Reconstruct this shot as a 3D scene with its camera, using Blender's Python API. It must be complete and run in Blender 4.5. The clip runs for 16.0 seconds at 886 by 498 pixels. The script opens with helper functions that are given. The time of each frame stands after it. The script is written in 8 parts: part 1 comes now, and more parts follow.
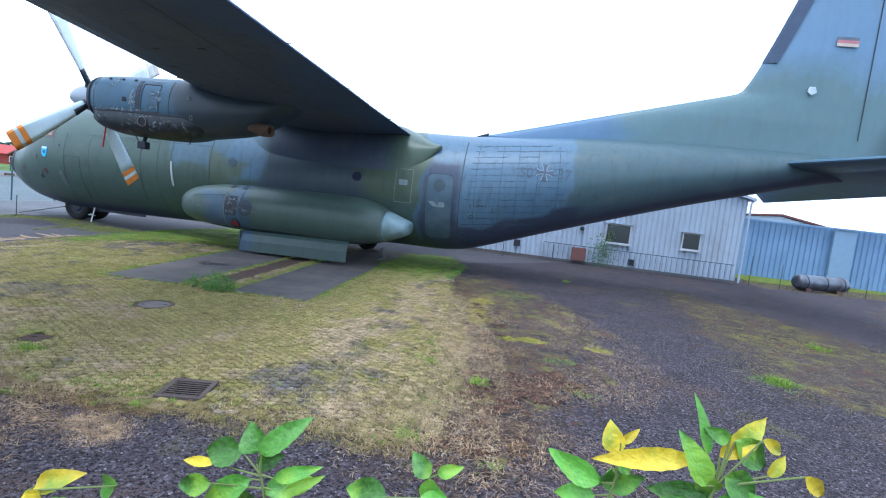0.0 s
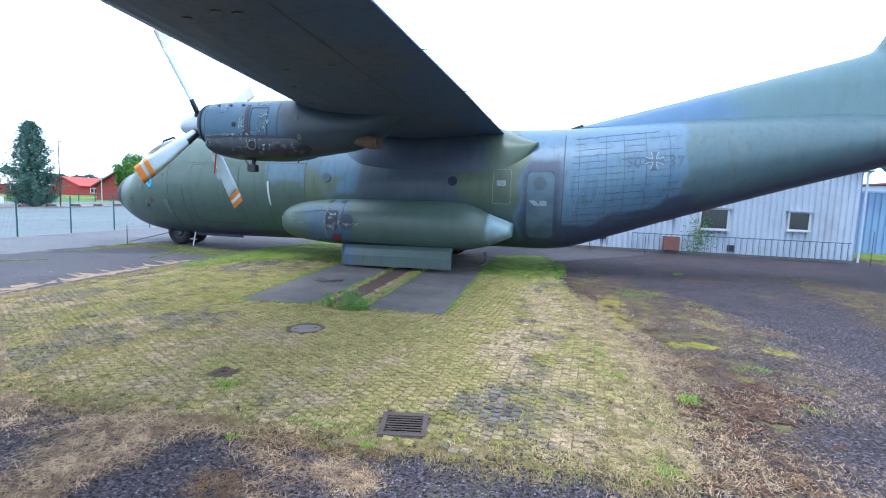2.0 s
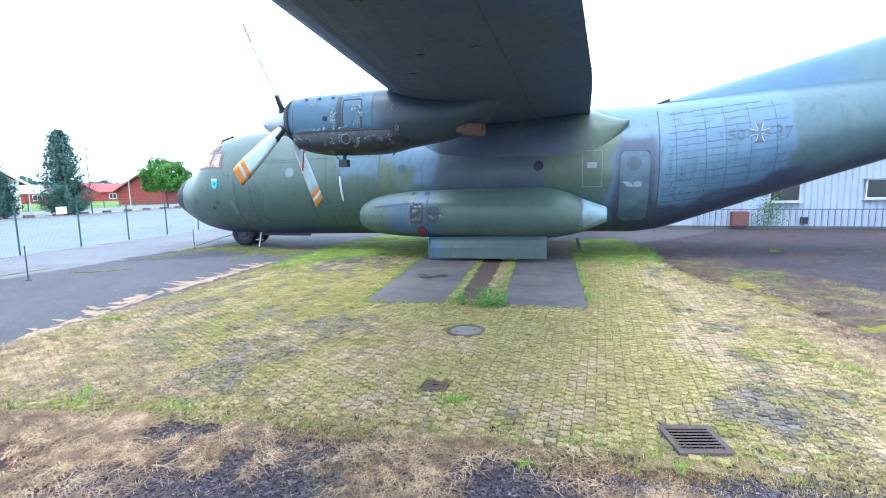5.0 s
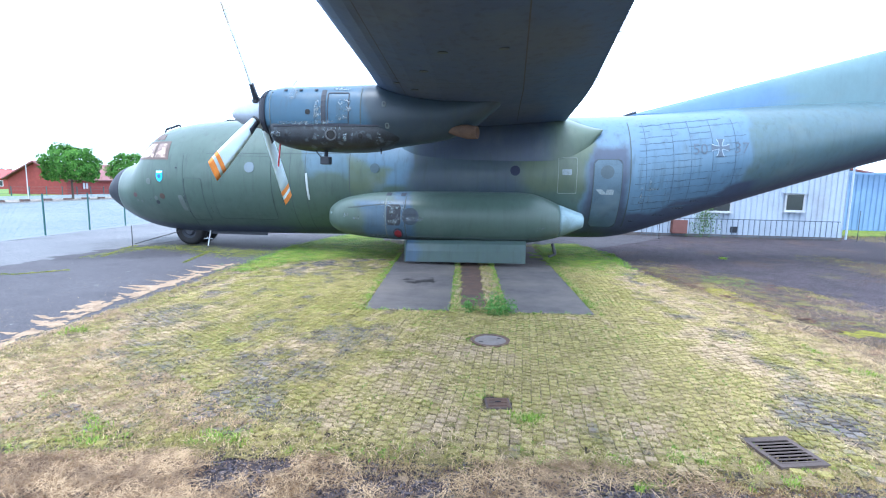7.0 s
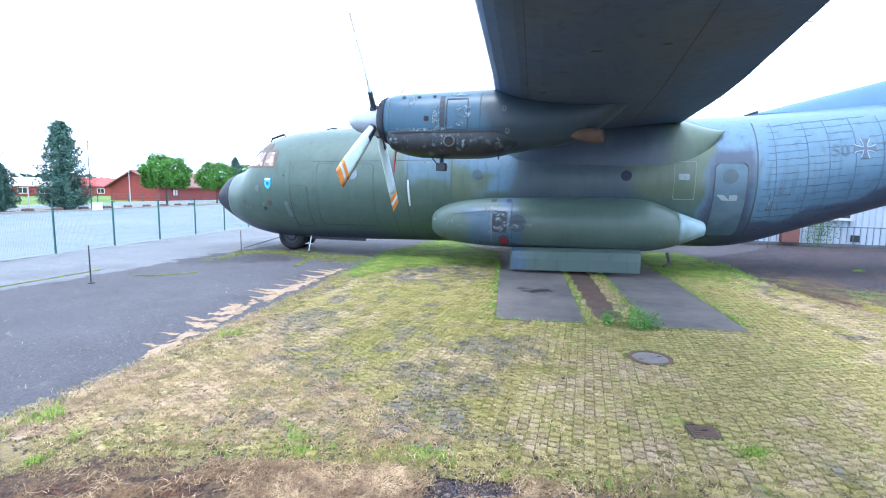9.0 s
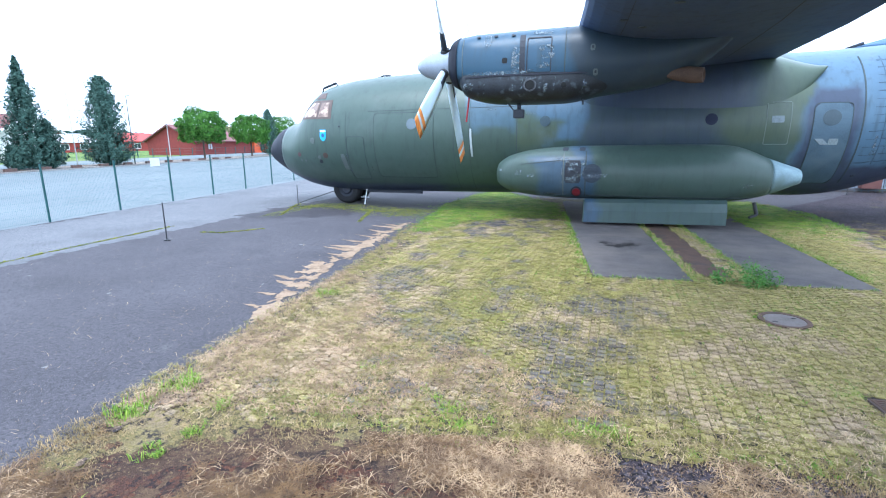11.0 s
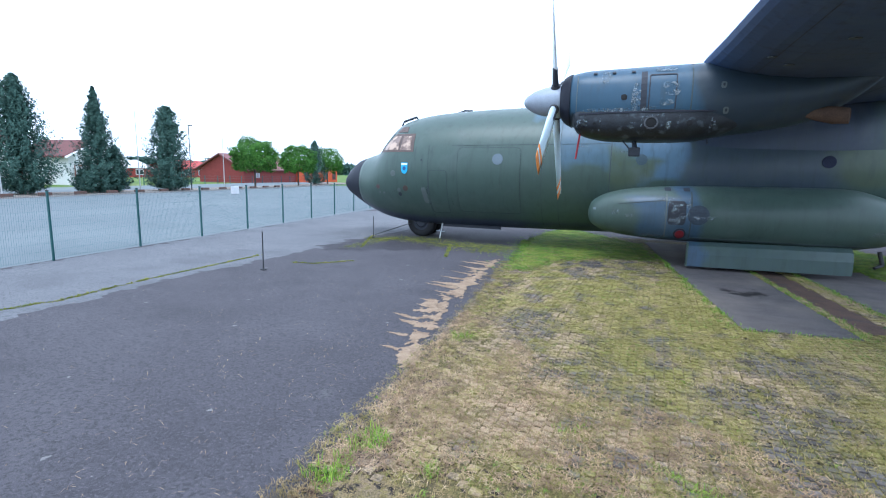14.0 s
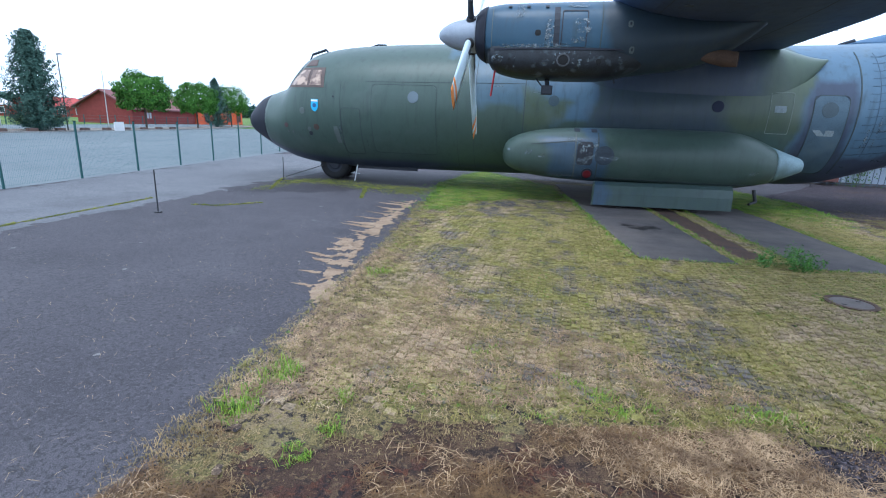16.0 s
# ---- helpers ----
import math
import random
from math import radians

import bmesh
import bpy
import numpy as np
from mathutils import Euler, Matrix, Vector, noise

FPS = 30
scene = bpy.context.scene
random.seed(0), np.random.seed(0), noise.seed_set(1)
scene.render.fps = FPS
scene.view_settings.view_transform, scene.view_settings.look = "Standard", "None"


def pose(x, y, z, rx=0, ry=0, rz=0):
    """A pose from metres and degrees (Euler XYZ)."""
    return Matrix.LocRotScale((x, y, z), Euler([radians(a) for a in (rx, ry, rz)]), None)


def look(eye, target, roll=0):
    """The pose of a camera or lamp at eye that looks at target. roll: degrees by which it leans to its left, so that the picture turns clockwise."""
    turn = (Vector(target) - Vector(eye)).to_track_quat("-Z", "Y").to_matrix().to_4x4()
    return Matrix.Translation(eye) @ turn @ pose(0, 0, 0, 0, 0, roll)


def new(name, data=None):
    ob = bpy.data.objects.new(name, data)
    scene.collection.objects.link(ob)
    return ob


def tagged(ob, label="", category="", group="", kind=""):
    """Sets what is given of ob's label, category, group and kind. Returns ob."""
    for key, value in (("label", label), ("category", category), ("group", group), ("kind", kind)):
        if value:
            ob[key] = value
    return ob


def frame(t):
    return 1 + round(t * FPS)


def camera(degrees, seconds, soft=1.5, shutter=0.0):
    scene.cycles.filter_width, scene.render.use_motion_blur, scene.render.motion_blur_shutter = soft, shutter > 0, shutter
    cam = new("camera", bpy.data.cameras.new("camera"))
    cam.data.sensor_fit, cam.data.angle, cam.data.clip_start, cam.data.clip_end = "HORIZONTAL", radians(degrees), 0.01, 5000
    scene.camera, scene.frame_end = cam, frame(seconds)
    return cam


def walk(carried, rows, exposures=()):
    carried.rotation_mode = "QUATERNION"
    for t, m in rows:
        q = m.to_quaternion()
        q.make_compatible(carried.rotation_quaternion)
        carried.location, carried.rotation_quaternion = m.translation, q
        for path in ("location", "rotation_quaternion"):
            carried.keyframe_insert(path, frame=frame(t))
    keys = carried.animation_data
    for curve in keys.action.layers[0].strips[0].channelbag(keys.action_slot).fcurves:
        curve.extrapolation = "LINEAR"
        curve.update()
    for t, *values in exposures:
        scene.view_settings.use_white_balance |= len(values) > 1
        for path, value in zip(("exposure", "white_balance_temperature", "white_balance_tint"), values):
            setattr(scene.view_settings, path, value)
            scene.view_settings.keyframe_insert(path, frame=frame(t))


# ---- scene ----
cam = camera(85.1, 16.0, 1.1)
METRES, EYE, TILT, LEAN, TURN = 11.23, 2.30, -6.0, -6.0, 9.5
PATH = [
    (0, (0.066, -0.055, 2.346), (-0.214, 1.916, 2.166), 6.7),
    (0.5, (-0.461, -0.013, 2.319), (-0.802, 1.948, 2.13), 6.6),
    (1, (-0.815, 0.007, 2.348), (-1.346, 1.925, 2.148), 4.9),
    (1.5, (-1.246, 0.081, 2.348), (-1.825, 1.985, 2.147), 2.7),
    (2, (-1.756, 0.094, 2.341), (-2.235, 2.025, 2.138), 2.2),
    (2.5, (-2.275, 0.146, 2.35), (-2.846, 2.052, 2.149), 3.1),
    (3, (-2.724, 0.126, 2.344), (-3.283, 2.038, 2.164), 3.8),
    (3.5, (-3.149, 0.044, 2.345), (-3.709, 1.957, 2.181), 3.9),
    (4, (-3.548, 0.015, 2.374), (-4.176, 1.905, 2.191), 2.4),
    (4.2, (-3.68, 0.021, 2.336), (-4.308, 1.909, 2.137), 1.3),
    (6.3, (-5.426, 0.021, 2.421), (-5.713, 1.977, 2.122), 0.4),
    (6.5, (-5.558, 0.028, 2.41), (-5.808, 1.992, 2.128), 1.0),
    (7, (-5.924, 0.071, 2.417), (-6.148, 2.042, 2.161), 1.1),
    (7.5, (-6.34, 0.088, 2.417), (-6.547, 2.064, 2.182), 1.3),
    (8, (-6.752, 0.096, 2.391), (-7.103, 2.053, 2.174), 1.3),
    (8.5, (-7.113, 0.076, 2.432), (-7.572, 2.008, 2.201), 1.0),
    (8.7, (-7.221, 0.089, 2.405), (-7.684, 2.021, 2.172), 0.9),
    (10.8, (-8.503, 0.22, 2.418), (-8.954, 2.127, 2.021), 0.5),
    (11, (-8.639, 0.253, 2.422), (-9.202, 2.121, 1.982), -0.2),
    (11.5, (-8.945, 0.255, 2.419), (-9.672, 2.05, 1.919), -0.8),
    (12, (-9.356, 0.239, 2.448), (-10.204, 1.977, 1.936), -0.9),
    (12.5, (-9.681, 0.153, 2.435), (-10.394, 1.977, 2.03), 1.7),
    (13, (-9.964, 0.125, 2.442), (-10.622, 1.977, 2.072), 2.0),
    (13.5, (-10.206, 0.188, 2.439), (-10.889, 2.032, 2.078), 1.1),
    (14, (-10.462, 0.176, 2.431), (-11.148, 2.029, 2.124), 1.3),
    (14.5, (-10.661, 0.168, 2.401), (-11.344, 2.027, 2.124), 1.1),
    (15, (-10.753, 0.184, 2.307), (-11.4, 2.035, 1.916), 1.1),
    (15.5, (-10.68, 0.294, 2.197), (-11.263, 2.137, 1.682), 2.0),
    (16, (-10.427, 0.271, 2.199), (-10.773, 2.175, 1.694), 2.4),
]
EXPOSURES = [(0.0, 0.35), (1.5, 0.56), (2.5, 0.86), (3.0, 1.0), (4.0, 1.2), (7.0, 1.24), (8.5, 1.22), (11.0, 0.98), (12.0, 0.68), (14.0, 0.4), (14.5, 0.34), (16.0, 0.16)]
walk(cam, [(t, look(eye, target, roll)) for t, eye, target, roll in PATH], [(t, e, 5430, 7.5) for t, e in EXPOSURES])

# ---- light ----
world = bpy.data.worlds.new("overcast_sky")
scene.world = world
world.use_nodes = True
wn, wl = world.node_tree.nodes, world.node_tree.links
wn.clear()
SUN_EL, SUN_AZ = 68.0, 205.0
sky = wn.new("ShaderNodeTexSky")
sky.sky_type = "NISHITA"
sky.sun_disc = False
sky.sun_elevation, sky.sun_rotation = radians(SUN_EL), radians(SUN_AZ)
sky.dust_density, sky.air_density, sky.ozone_density = 4.0, 1.0, 1.0
wtc = wn.new("ShaderNodeTexCoord")
wmap = wn.new("ShaderNodeMapping")
wmap.inputs["Scale"].default_value = (1.0, 1.0, 2.6)
wnoise = wn.new("ShaderNodeTexNoise")
wnoise.inputs["Scale"].default_value = 1.8
wnoise.inputs["Detail"].default_value = 5
wramp = wn.new("ShaderNodeValToRGB")
wramp.color_ramp.elements[0].position, wramp.color_ramp.elements[0].color = 0.30, (0.62, 0.62, 0.62, 1)
wramp.color_ramp.elements[1].position, wramp.color_ramp.elements[1].color = 0.62, (0.96, 0.96, 0.96, 1)
wmix = wn.new("ShaderNodeMixRGB")
wmix.inputs[2].default_value = (10.2, 11.2, 12.6, 1)
wbg = wn.new("ShaderNodeBackground")
wbg.inputs["Strength"].default_value = 0.15
wout = wn.new("ShaderNodeOutputWorld")
wl.new(wtc.outputs["Generated"], wmap.inputs["Vector"])
wl.new(wmap.outputs[0], wnoise.inputs["Vector"])
wl.new(wnoise.outputs["Fac"], wramp.inputs[0])
wl.new(wramp.outputs[0], wmix.inputs[0])
wl.new(sky.outputs[0], wmix.inputs[1])
wl.new(wmix.outputs[0], wbg.inputs[0])
wl.new(wbg.outputs[0], wout.inputs[0])

sun_data = bpy.data.lights.new("sun", "SUN")
sun_data.energy, sun_data.angle, sun_data.color = 1.3, radians(25), (1.0, 0.96, 0.9)
sun = new("sun", sun_data)
az, el = radians(SUN_AZ), radians(SUN_EL)
sun_dir = Vector((math.sin(az) * math.cos(el), math.cos(az) * math.cos(el), math.sin(el)))
sun.rotation_euler = sun_dir.to_track_quat("Z", "Y").to_euler()


# ---- materials ----
def mat(name, base, rough=0.7, var=0.25, scale=3.0, fine=40.0, metal=0.0, bump=0.0, bump_scale=60.0,
        stain=None, stain_scale=1.2, stain_lo=0.52, stain_hi=0.68, island=0.0, rnd=0.0, spec=0.4):
    """A painted or grown surface: a base colour, broad and fine variation, stains of a second colour, fine relief."""
    m = bpy.data.materials.new(name)
    m.use_nodes = True
    n, l = m.node_tree.nodes, m.node_tree.links
    b = n["Principled BSDF"]
    geo = n.new("ShaderNodeNewGeometry")
    n1, n2 = n.new("ShaderNodeTexNoise"), n.new("ShaderNodeTexNoise")
    n1.inputs["Scale"].default_value, n1.inputs["Detail"].default_value = scale, 4
    n2.inputs["Scale"].default_value, n2.inputs["Detail"].default_value = fine, 3
    for q in (n1, n2):
        l.new(geo.outputs["Position"], q.inputs["Vector"])
    add = n.new("ShaderNodeMath"); add.operation = "ADD"
    l.new(n1.outputs["Fac"], add.inputs[0]); l.new(n2.outputs["Fac"], add.inputs[1])
    last = add.outputs[0]
    if island or rnd:
        if island:
            src = geo.outputs["Random Per Island"]
        else:
            oi = n.new("ShaderNodeObjectInfo")
            src = oi.outputs["Random"]
        mul = n.new("ShaderNodeMath"); mul.operation = "MULTIPLY_ADD"
        mul.inputs[1].default_value, mul.inputs[2].default_value = (island or rnd) * 2, -(island or rnd)
        l.new(src, mul.inputs[0])
        ad2 = n.new("ShaderNodeMath"); ad2.operation = "ADD"
        l.new(last, ad2.inputs[0]); l.new(mul.outputs[0], ad2.inputs[1])
        last = ad2.outputs[0]
    rng = n.new("ShaderNodeMapRange")
    rng.inputs[1].default_value, rng.inputs[2].default_value = 0.55, 1.45
    rng.inputs[3].default_value, rng.inputs[4].default_value = 1 - var, 1 + var
    rng.clamp = False
    l.new(last, rng.inputs[0])
    col = n.new("ShaderNodeVectorMath"); col.operation = "SCALE"
    col.inputs[0].default_value = base[:3]
    l.new(rng.outputs[0], col.inputs["Scale"])
    out = col.outputs[0]
    if stain:
        n3 = n.new("ShaderNodeTexNoise")
        n3.inputs["Scale"].default_value, n3.inputs["Detail"].default_value = stain_scale, 6
        l.new(geo.outputs["Position"], n3.inputs["Vector"])
        mr = n.new("ShaderNodeMapRange")
        mr.inputs[1].default_value, mr.inputs[2].default_value = stain_lo, stain_hi
        l.new(n3.outputs["Fac"], mr.inputs[0])
        mx = n.new("ShaderNodeMixRGB")
        mx.inputs[2].default_value = (*stain[:3], 1)
        l.new(mr.outputs[0], mx.inputs[0]); l.new(out, mx.inputs[1])
        out = mx.outputs[0]
    l.new(out, b.inputs["Base Color"])
    b.inputs["Roughness"].default_value, b.inputs["Metallic"].default_value = rough, metal
    b.inputs["Specular IOR Level"].default_value = spec
    if bump:
        nb = n.new("ShaderNodeTexNoise")
        nb.inputs["Scale"].default_value, nb.inputs["Detail"].default_value = bump_scale, 5
        l.new(geo.outputs["Position"], nb.inputs["Vector"])
        bp = n.new("ShaderNodeBump")
        bp.inputs["Strength"].default_value, bp.inputs["Distance"].default_value = 1.0, bump
        l.new(nb.outputs["Fac"], bp.inputs["Height"]); l.new(bp.outputs[0], b.inputs["Normal"])
    return m


def ground_mat(name, cols, scales, lims, rough=0.95, bump=0.01, bump_scale=70.0, speck=None, speck_scale=3.0, speck_size=0.12, fine=90.0, fine_amt=0.35):
    """Ground of a first colour with layers of further ones laid over it by noise of the given scales, and pale specks."""
    m = bpy.data.materials.new(name)
    m.use_nodes = True
    n, l = m.node_tree.nodes, m.node_tree.links
    b = n["Principled BSDF"]
    geo = n.new("ShaderNodeNewGeometry")
    first = n.new("ShaderNodeRGB"); first.outputs[0].default_value = (*cols[0], 1)
    out = first.outputs[0]
    for i, (c, s, (lo, hi)) in enumerate(zip(cols[1:], scales, lims)):
        off = n.new("ShaderNodeVectorMath"); off.operation = "ADD"
        off.inputs[1].default_value = (7.3 * i + 3.1, 2.9 * i, 11.7 * i)
        l.new(geo.outputs["Position"], off.inputs[0])
        t = n.new("ShaderNodeTexNoise")
        t.inputs["Scale"].default_value, t.inputs["Detail"].default_value, t.inputs["Roughness"].default_value = s, 7, 0.62
        l.new(off.outputs[0], t.inputs["Vector"])
        r = n.new("ShaderNodeMapRange")
        r.inputs[1].default_value, r.inputs[2].default_value = lo, hi
        l.new(t.outputs["Fac"], r.inputs[0])
        mx = n.new("ShaderNodeMixRGB"); mx.inputs[2].default_value = (*c, 1)
        l.new(r.outputs[0], mx.inputs[0]); l.new(out, mx.inputs[1])
        out = mx.outputs[0]
    if speck:
        v = n.new("ShaderNodeTexVoronoi")
        v.inputs["Scale"].default_value = speck_scale
        wob = n.new("ShaderNodeTexNoise"); wob.inputs["Scale"].default_value = 9
        l.new(geo.outputs["Position"], wob.inputs["Vector"])
        wa = n.new("ShaderNodeMixRGB"); wa.inputs[0].default_value = 0.08
        l.new(geo.outputs["Position"], wa.inputs[1]); l.new(wob.outputs["Color"], wa.inputs[2])
        l.new(wa.outputs[0], v.inputs["Vector"])
        sep = n.new("ShaderNodeSeparateColor"); l.new(v.outputs["Color"], sep.inputs[0])
        rad = n.new("ShaderNodeMath"); rad.operation = "MULTIPLY"; rad.inputs[1].default_value = speck_size
        pw = n.new("ShaderNodeMath"); pw.operation = "POWER"; pw.inputs[1].default_value = 4
        l.new(sep.outputs[0], pw.inputs[0]); l.new(pw.outputs[0], rad.inputs[0])
        lt = n.new("ShaderNodeMath"); lt.operation = "LESS_THAN"
        l.new(v.outputs["Distance"], lt.inputs[0]); l.new(rad.outputs[0], lt.inputs[1])
        half = n.new("ShaderNodeMath"); half.operation = "MULTIPLY"; half.inputs[1].default_value = 0.6
        l.new(lt.outputs[0], half.inputs[0])
        mx = n.new("ShaderNodeMixRGB"); mx.inputs[2].default_value = (*speck, 1)
        l.new(half.outputs[0], mx.inputs[0]); l.new(out, mx.inputs[1])
        out = mx.outputs[0]
    f = n.new("ShaderNodeTexNoise")
    f.inputs["Scale"].default_value, f.inputs["Detail"].default_value = fine, 4
    l.new(geo.outputs["Position"], f.inputs["Vector"])
    fr = n.new("ShaderNodeMapRange"); fr.clamp = False
    fr.inputs[1].default_value, fr.inputs[2].default_value = 0.3, 0.7
    fr.inputs[3].default_value, fr.inputs[4].default_value = 1 - fine_amt, 1 + fine_amt
    l.new(f.outputs["Fac"], fr.inputs[0])
    sc = n.new("ShaderNodeVectorMath"); sc.operation = "SCALE"
    l.new(out, sc.inputs[0]); l.new(fr.outputs[0], sc.inputs["Scale"])
    l.new(sc.outputs[0], b.inputs["Base Color"])
    b.inputs["Roughness"].default_value = rough
    b.inputs["Specular IOR Level"].default_value = 0.25
    nb = n.new("ShaderNodeTexNoise")
    nb.inputs["Scale"].default_value, nb.inputs["Detail"].default_value = bump_scale, 6
    l.new(geo.outputs["Position"], nb.inputs["Vector"])
    bp = n.new("ShaderNodeBump"); bp.inputs["Distance"].default_value = bump
    l.new(nb.outputs["Fac"], bp.inputs["Height"]); l.new(bp.outputs[0], b.inputs["Normal"])
    return m


GREEN, BLUE, OLIVE, DARK = (0.058, 0.089, 0.074), (0.08, 0.14, 0.205), (0.074, 0.1, 0.064), (0.044, 0.058, 0.094)


def camo_mat(name, rough=0.36, tones=None, coat=0.12, ground=GREEN, runs=0.5):
    """Faded three-tone camouflage paint: the share of each tone comes from the painted layout stored on the mesh."""
    m = bpy.data.materials.new(name)
    m.use_nodes = True
    n, l = m.node_tree.nodes, m.node_tree.links
    b = n["Principled BSDF"]
    at = n.new("ShaderNodeAttribute"); at.attribute_name = "layout"
    sep = n.new("ShaderNodeSeparateColor"); l.new(at.outputs["Color"], sep.inputs[0])
    geo = n.new("ShaderNodeNewGeometry")
    base = n.new("ShaderNodeRGB"); base.outputs[0].default_value = (*ground, 1)
    out = base.outputs[0]
    edge = n.new("ShaderNodeTexNoise"); edge.inputs["Scale"].default_value = 5; edge.inputs["Detail"].default_value = 5
    l.new(geo.outputs["Position"], edge.inputs["Vector"])
    for i, c in enumerate(tones or (BLUE, OLIVE, DARK)):
        ad = n.new("ShaderNodeMath"); ad.operation = "MULTIPLY_ADD"; ad.inputs[1].default_value = 0.35
        l.new(edge.outputs["Fac"], ad.inputs[0]); l.new(sep.outputs[i], ad.inputs[2])
        r = n.new("ShaderNodeMapRange")
        r.inputs[1].default_value, r.inputs[2].default_value = 0.36, 1.0
        l.new(ad.outputs[0], r.inputs[0])
        mx = n.new("ShaderNodeMixRGB"); mx.inputs[2].default_value = (*c, 1)
        l.new(r.outputs[0], mx.inputs[0]); l.new(out, mx.inputs[1])
        out = mx.outputs[0]
    # fading, vertical run marks and chalking
    mp = n.new("ShaderNodeMapping"); mp.inputs["Scale"].default_value = (1.4, 1.4, 0.7)
    l.new(geo.outputs["Position"], mp.inputs["Vector"])
    st = n.new("ShaderNodeTexNoise"); st.inputs["Scale"].default_value = 2.2; st.inputs["Detail"].default_value = 8; st.inputs["Roughness"].default_value = 0.65
    l.new(mp.outputs[0], st.inputs["Vector"])
    sr = n.new("ShaderNodeMapRange"); sr.clamp = False
    sr.inputs[1].default_value, sr.inputs[2].default_value, sr.inputs[3].default_value, sr.inputs[4].default_value = 0.3, 0.7, 0.93, 1.07
    l.new(st.outputs["Fac"], sr.inputs[0])
    sc = n.new("ShaderNodeVectorMath"); sc.operation = "SCALE"
    l.new(out, sc.inputs[0]); l.new(sr.outputs[0], sc.inputs["Scale"])
    out = sc.outputs[0]
    mp2 = n.new("ShaderNodeMapping"); mp2.inputs["Scale"].default_value = (5.0, 5.0, 0.45)
    l.new(geo.outputs["Position"], mp2.inputs["Vector"])
    rn = n.new("ShaderNodeTexNoise"); rn.inputs["Scale"].default_value, rn.inputs["Detail"].default_value, rn.inputs["Roughness"].default_value = 1.3, 6, 0.6
    l.new(mp2.outputs[0], rn.inputs["Vector"])
    rr_ = n.new("ShaderNodeMapRange"); rr_.inputs[1].default_value, rr_.inputs[2].default_value, rr_.inputs[4].default_value = 0.52, 0.76, runs
    l.new(rn.outputs["Fac"], rr_.inputs[0])
    rm = n.new("ShaderNodeMixRGB"); rm.inputs[2].default_value = (ground[0] * .55, ground[1] * .5, ground[2] * .58, 1)
    l.new(rr_.outputs[0], rm.inputs[0]); l.new(out, rm.inputs[1])
    out = rm.outputs[0]
    ch = n.new("ShaderNodeTexNoise"); ch.inputs["Scale"].default_value = 1.1; ch.inputs["Detail"].default_value = 7
    l.new(geo.outputs["Position"], ch.inputs["Vector"])
    cr = n.new("ShaderNodeMapRange")
    cr.inputs[1].default_value, cr.inputs[2].default_value, cr.inputs[4].default_value = 0.55, 0.8, 0.22
    l.new(ch.outputs["Fac"], cr.inputs[0])
    mx = n.new("ShaderNodeMixRGB"); mx.inputs[2].default_value = (0.16, 0.18, 0.17, 1)
    l.new(cr.outputs[0], mx.inputs[0]); l.new(out, mx.inputs[1])
    l.new(mx.outputs[0], b.inputs["Base Color"])
    rr = n.new("ShaderNodeMapRange"); rr.inputs[3].default_value, rr.inputs[4].default_value = rough - 0.08, rough + 0.18
    l.new(st.outputs["Fac"], rr.inputs[0]); l.new(rr.outputs[0], b.inputs["Roughness"])
    b.inputs["Specular IOR Level"].default_value = 0.35
    b.inputs["Coat Weight"].default_value, b.inputs["Coat Roughness"].default_value = coat, 0.22
    bp = n.new("ShaderNodeBump"); bp.inputs["Distance"].default_value = 0.012
    bn = n.new("ShaderNodeTexNoise"); bn.inputs["Scale"].default_value = 1.6; bn.inputs["Detail"].default_value = 3
    l.new(geo.outputs["Position"], bn.inputs["Vector"])
    l.new(bn.outputs["Fac"], bp.inputs["Height"]); l.new(bp.outputs[0], b.inputs["Normal"])
    return m


M_camo = camo_mat("camouflage_paint")
M_green = mat("green_paint", GREEN, 0.5, 0.3, 2.0, bump=0.002)
M_dark = mat("dark_grey_paint", (0.03, 0.034, 0.045), 0.55, 0.3, 2.0, spec=0.3)
M_black = mat("black_rubber", (0.011, 0.011, 0.012), 0.75, 0.35, 6, 80, bump=0.003)
M_radome = mat("black_radome", (0.014, 0.016, 0.026), 0.55, 0.25, 3, spec=0.25)
M_seam = mat("seam", (0.05, 0.066, 0.068), 0.7, 0.3)
M_pale = mat("bare_primer", (0.45, 0.47, 0.5), 0.6, 0.3, 8)
M_scuff = mat("scuffed_primer", (0.2, 0.24, 0.27), 0.6, 0.4, 9)
_n, _l = M_scuff.node_tree.nodes, M_scuff.node_tree.links
_t, _r, _g = _n.new("ShaderNodeTexNoise"), _n.new("ShaderNodeMapRange"), _n.new("ShaderNodeNewGeometry")
_t.inputs["Scale"].default_value, _t.inputs["Detail"].default_value, _t.inputs["Roughness"].default_value = 13.0, 8, 0.75
_r.inputs[1].default_value, _r.inputs[2].default_value, _r.inputs[4].default_value = 0.5, 0.6, 0.75
_l.new(_g.outputs["Position"], _t.inputs["Vector"])
_l.new(_t.outputs["Fac"], _r.inputs[0])
_l.new(_r.outputs[0], _n["Principled BSDF"].inputs["Alpha"])
M_door = mat("rear_door_paint", (0.062, 0.1, 0.135), 0.5, 0.3, 3, stain=(0.09, 0.13, 0.16))
M_blade = mat("pale_blade_paint", (0.64, 0.76, 0.82), 0.4, 0.12, 3, stain=(0.3, 0.36, 0.38), stain_lo=0.6, stain_hi=0.8)
M_orange = mat("orange_paint", (0.75, 0.25, 0.045), 0.5, 0.2, 6)
M_red = mat("red_paint", (0.32, 0.02, 0.03), 0.6, 0.25, 8)
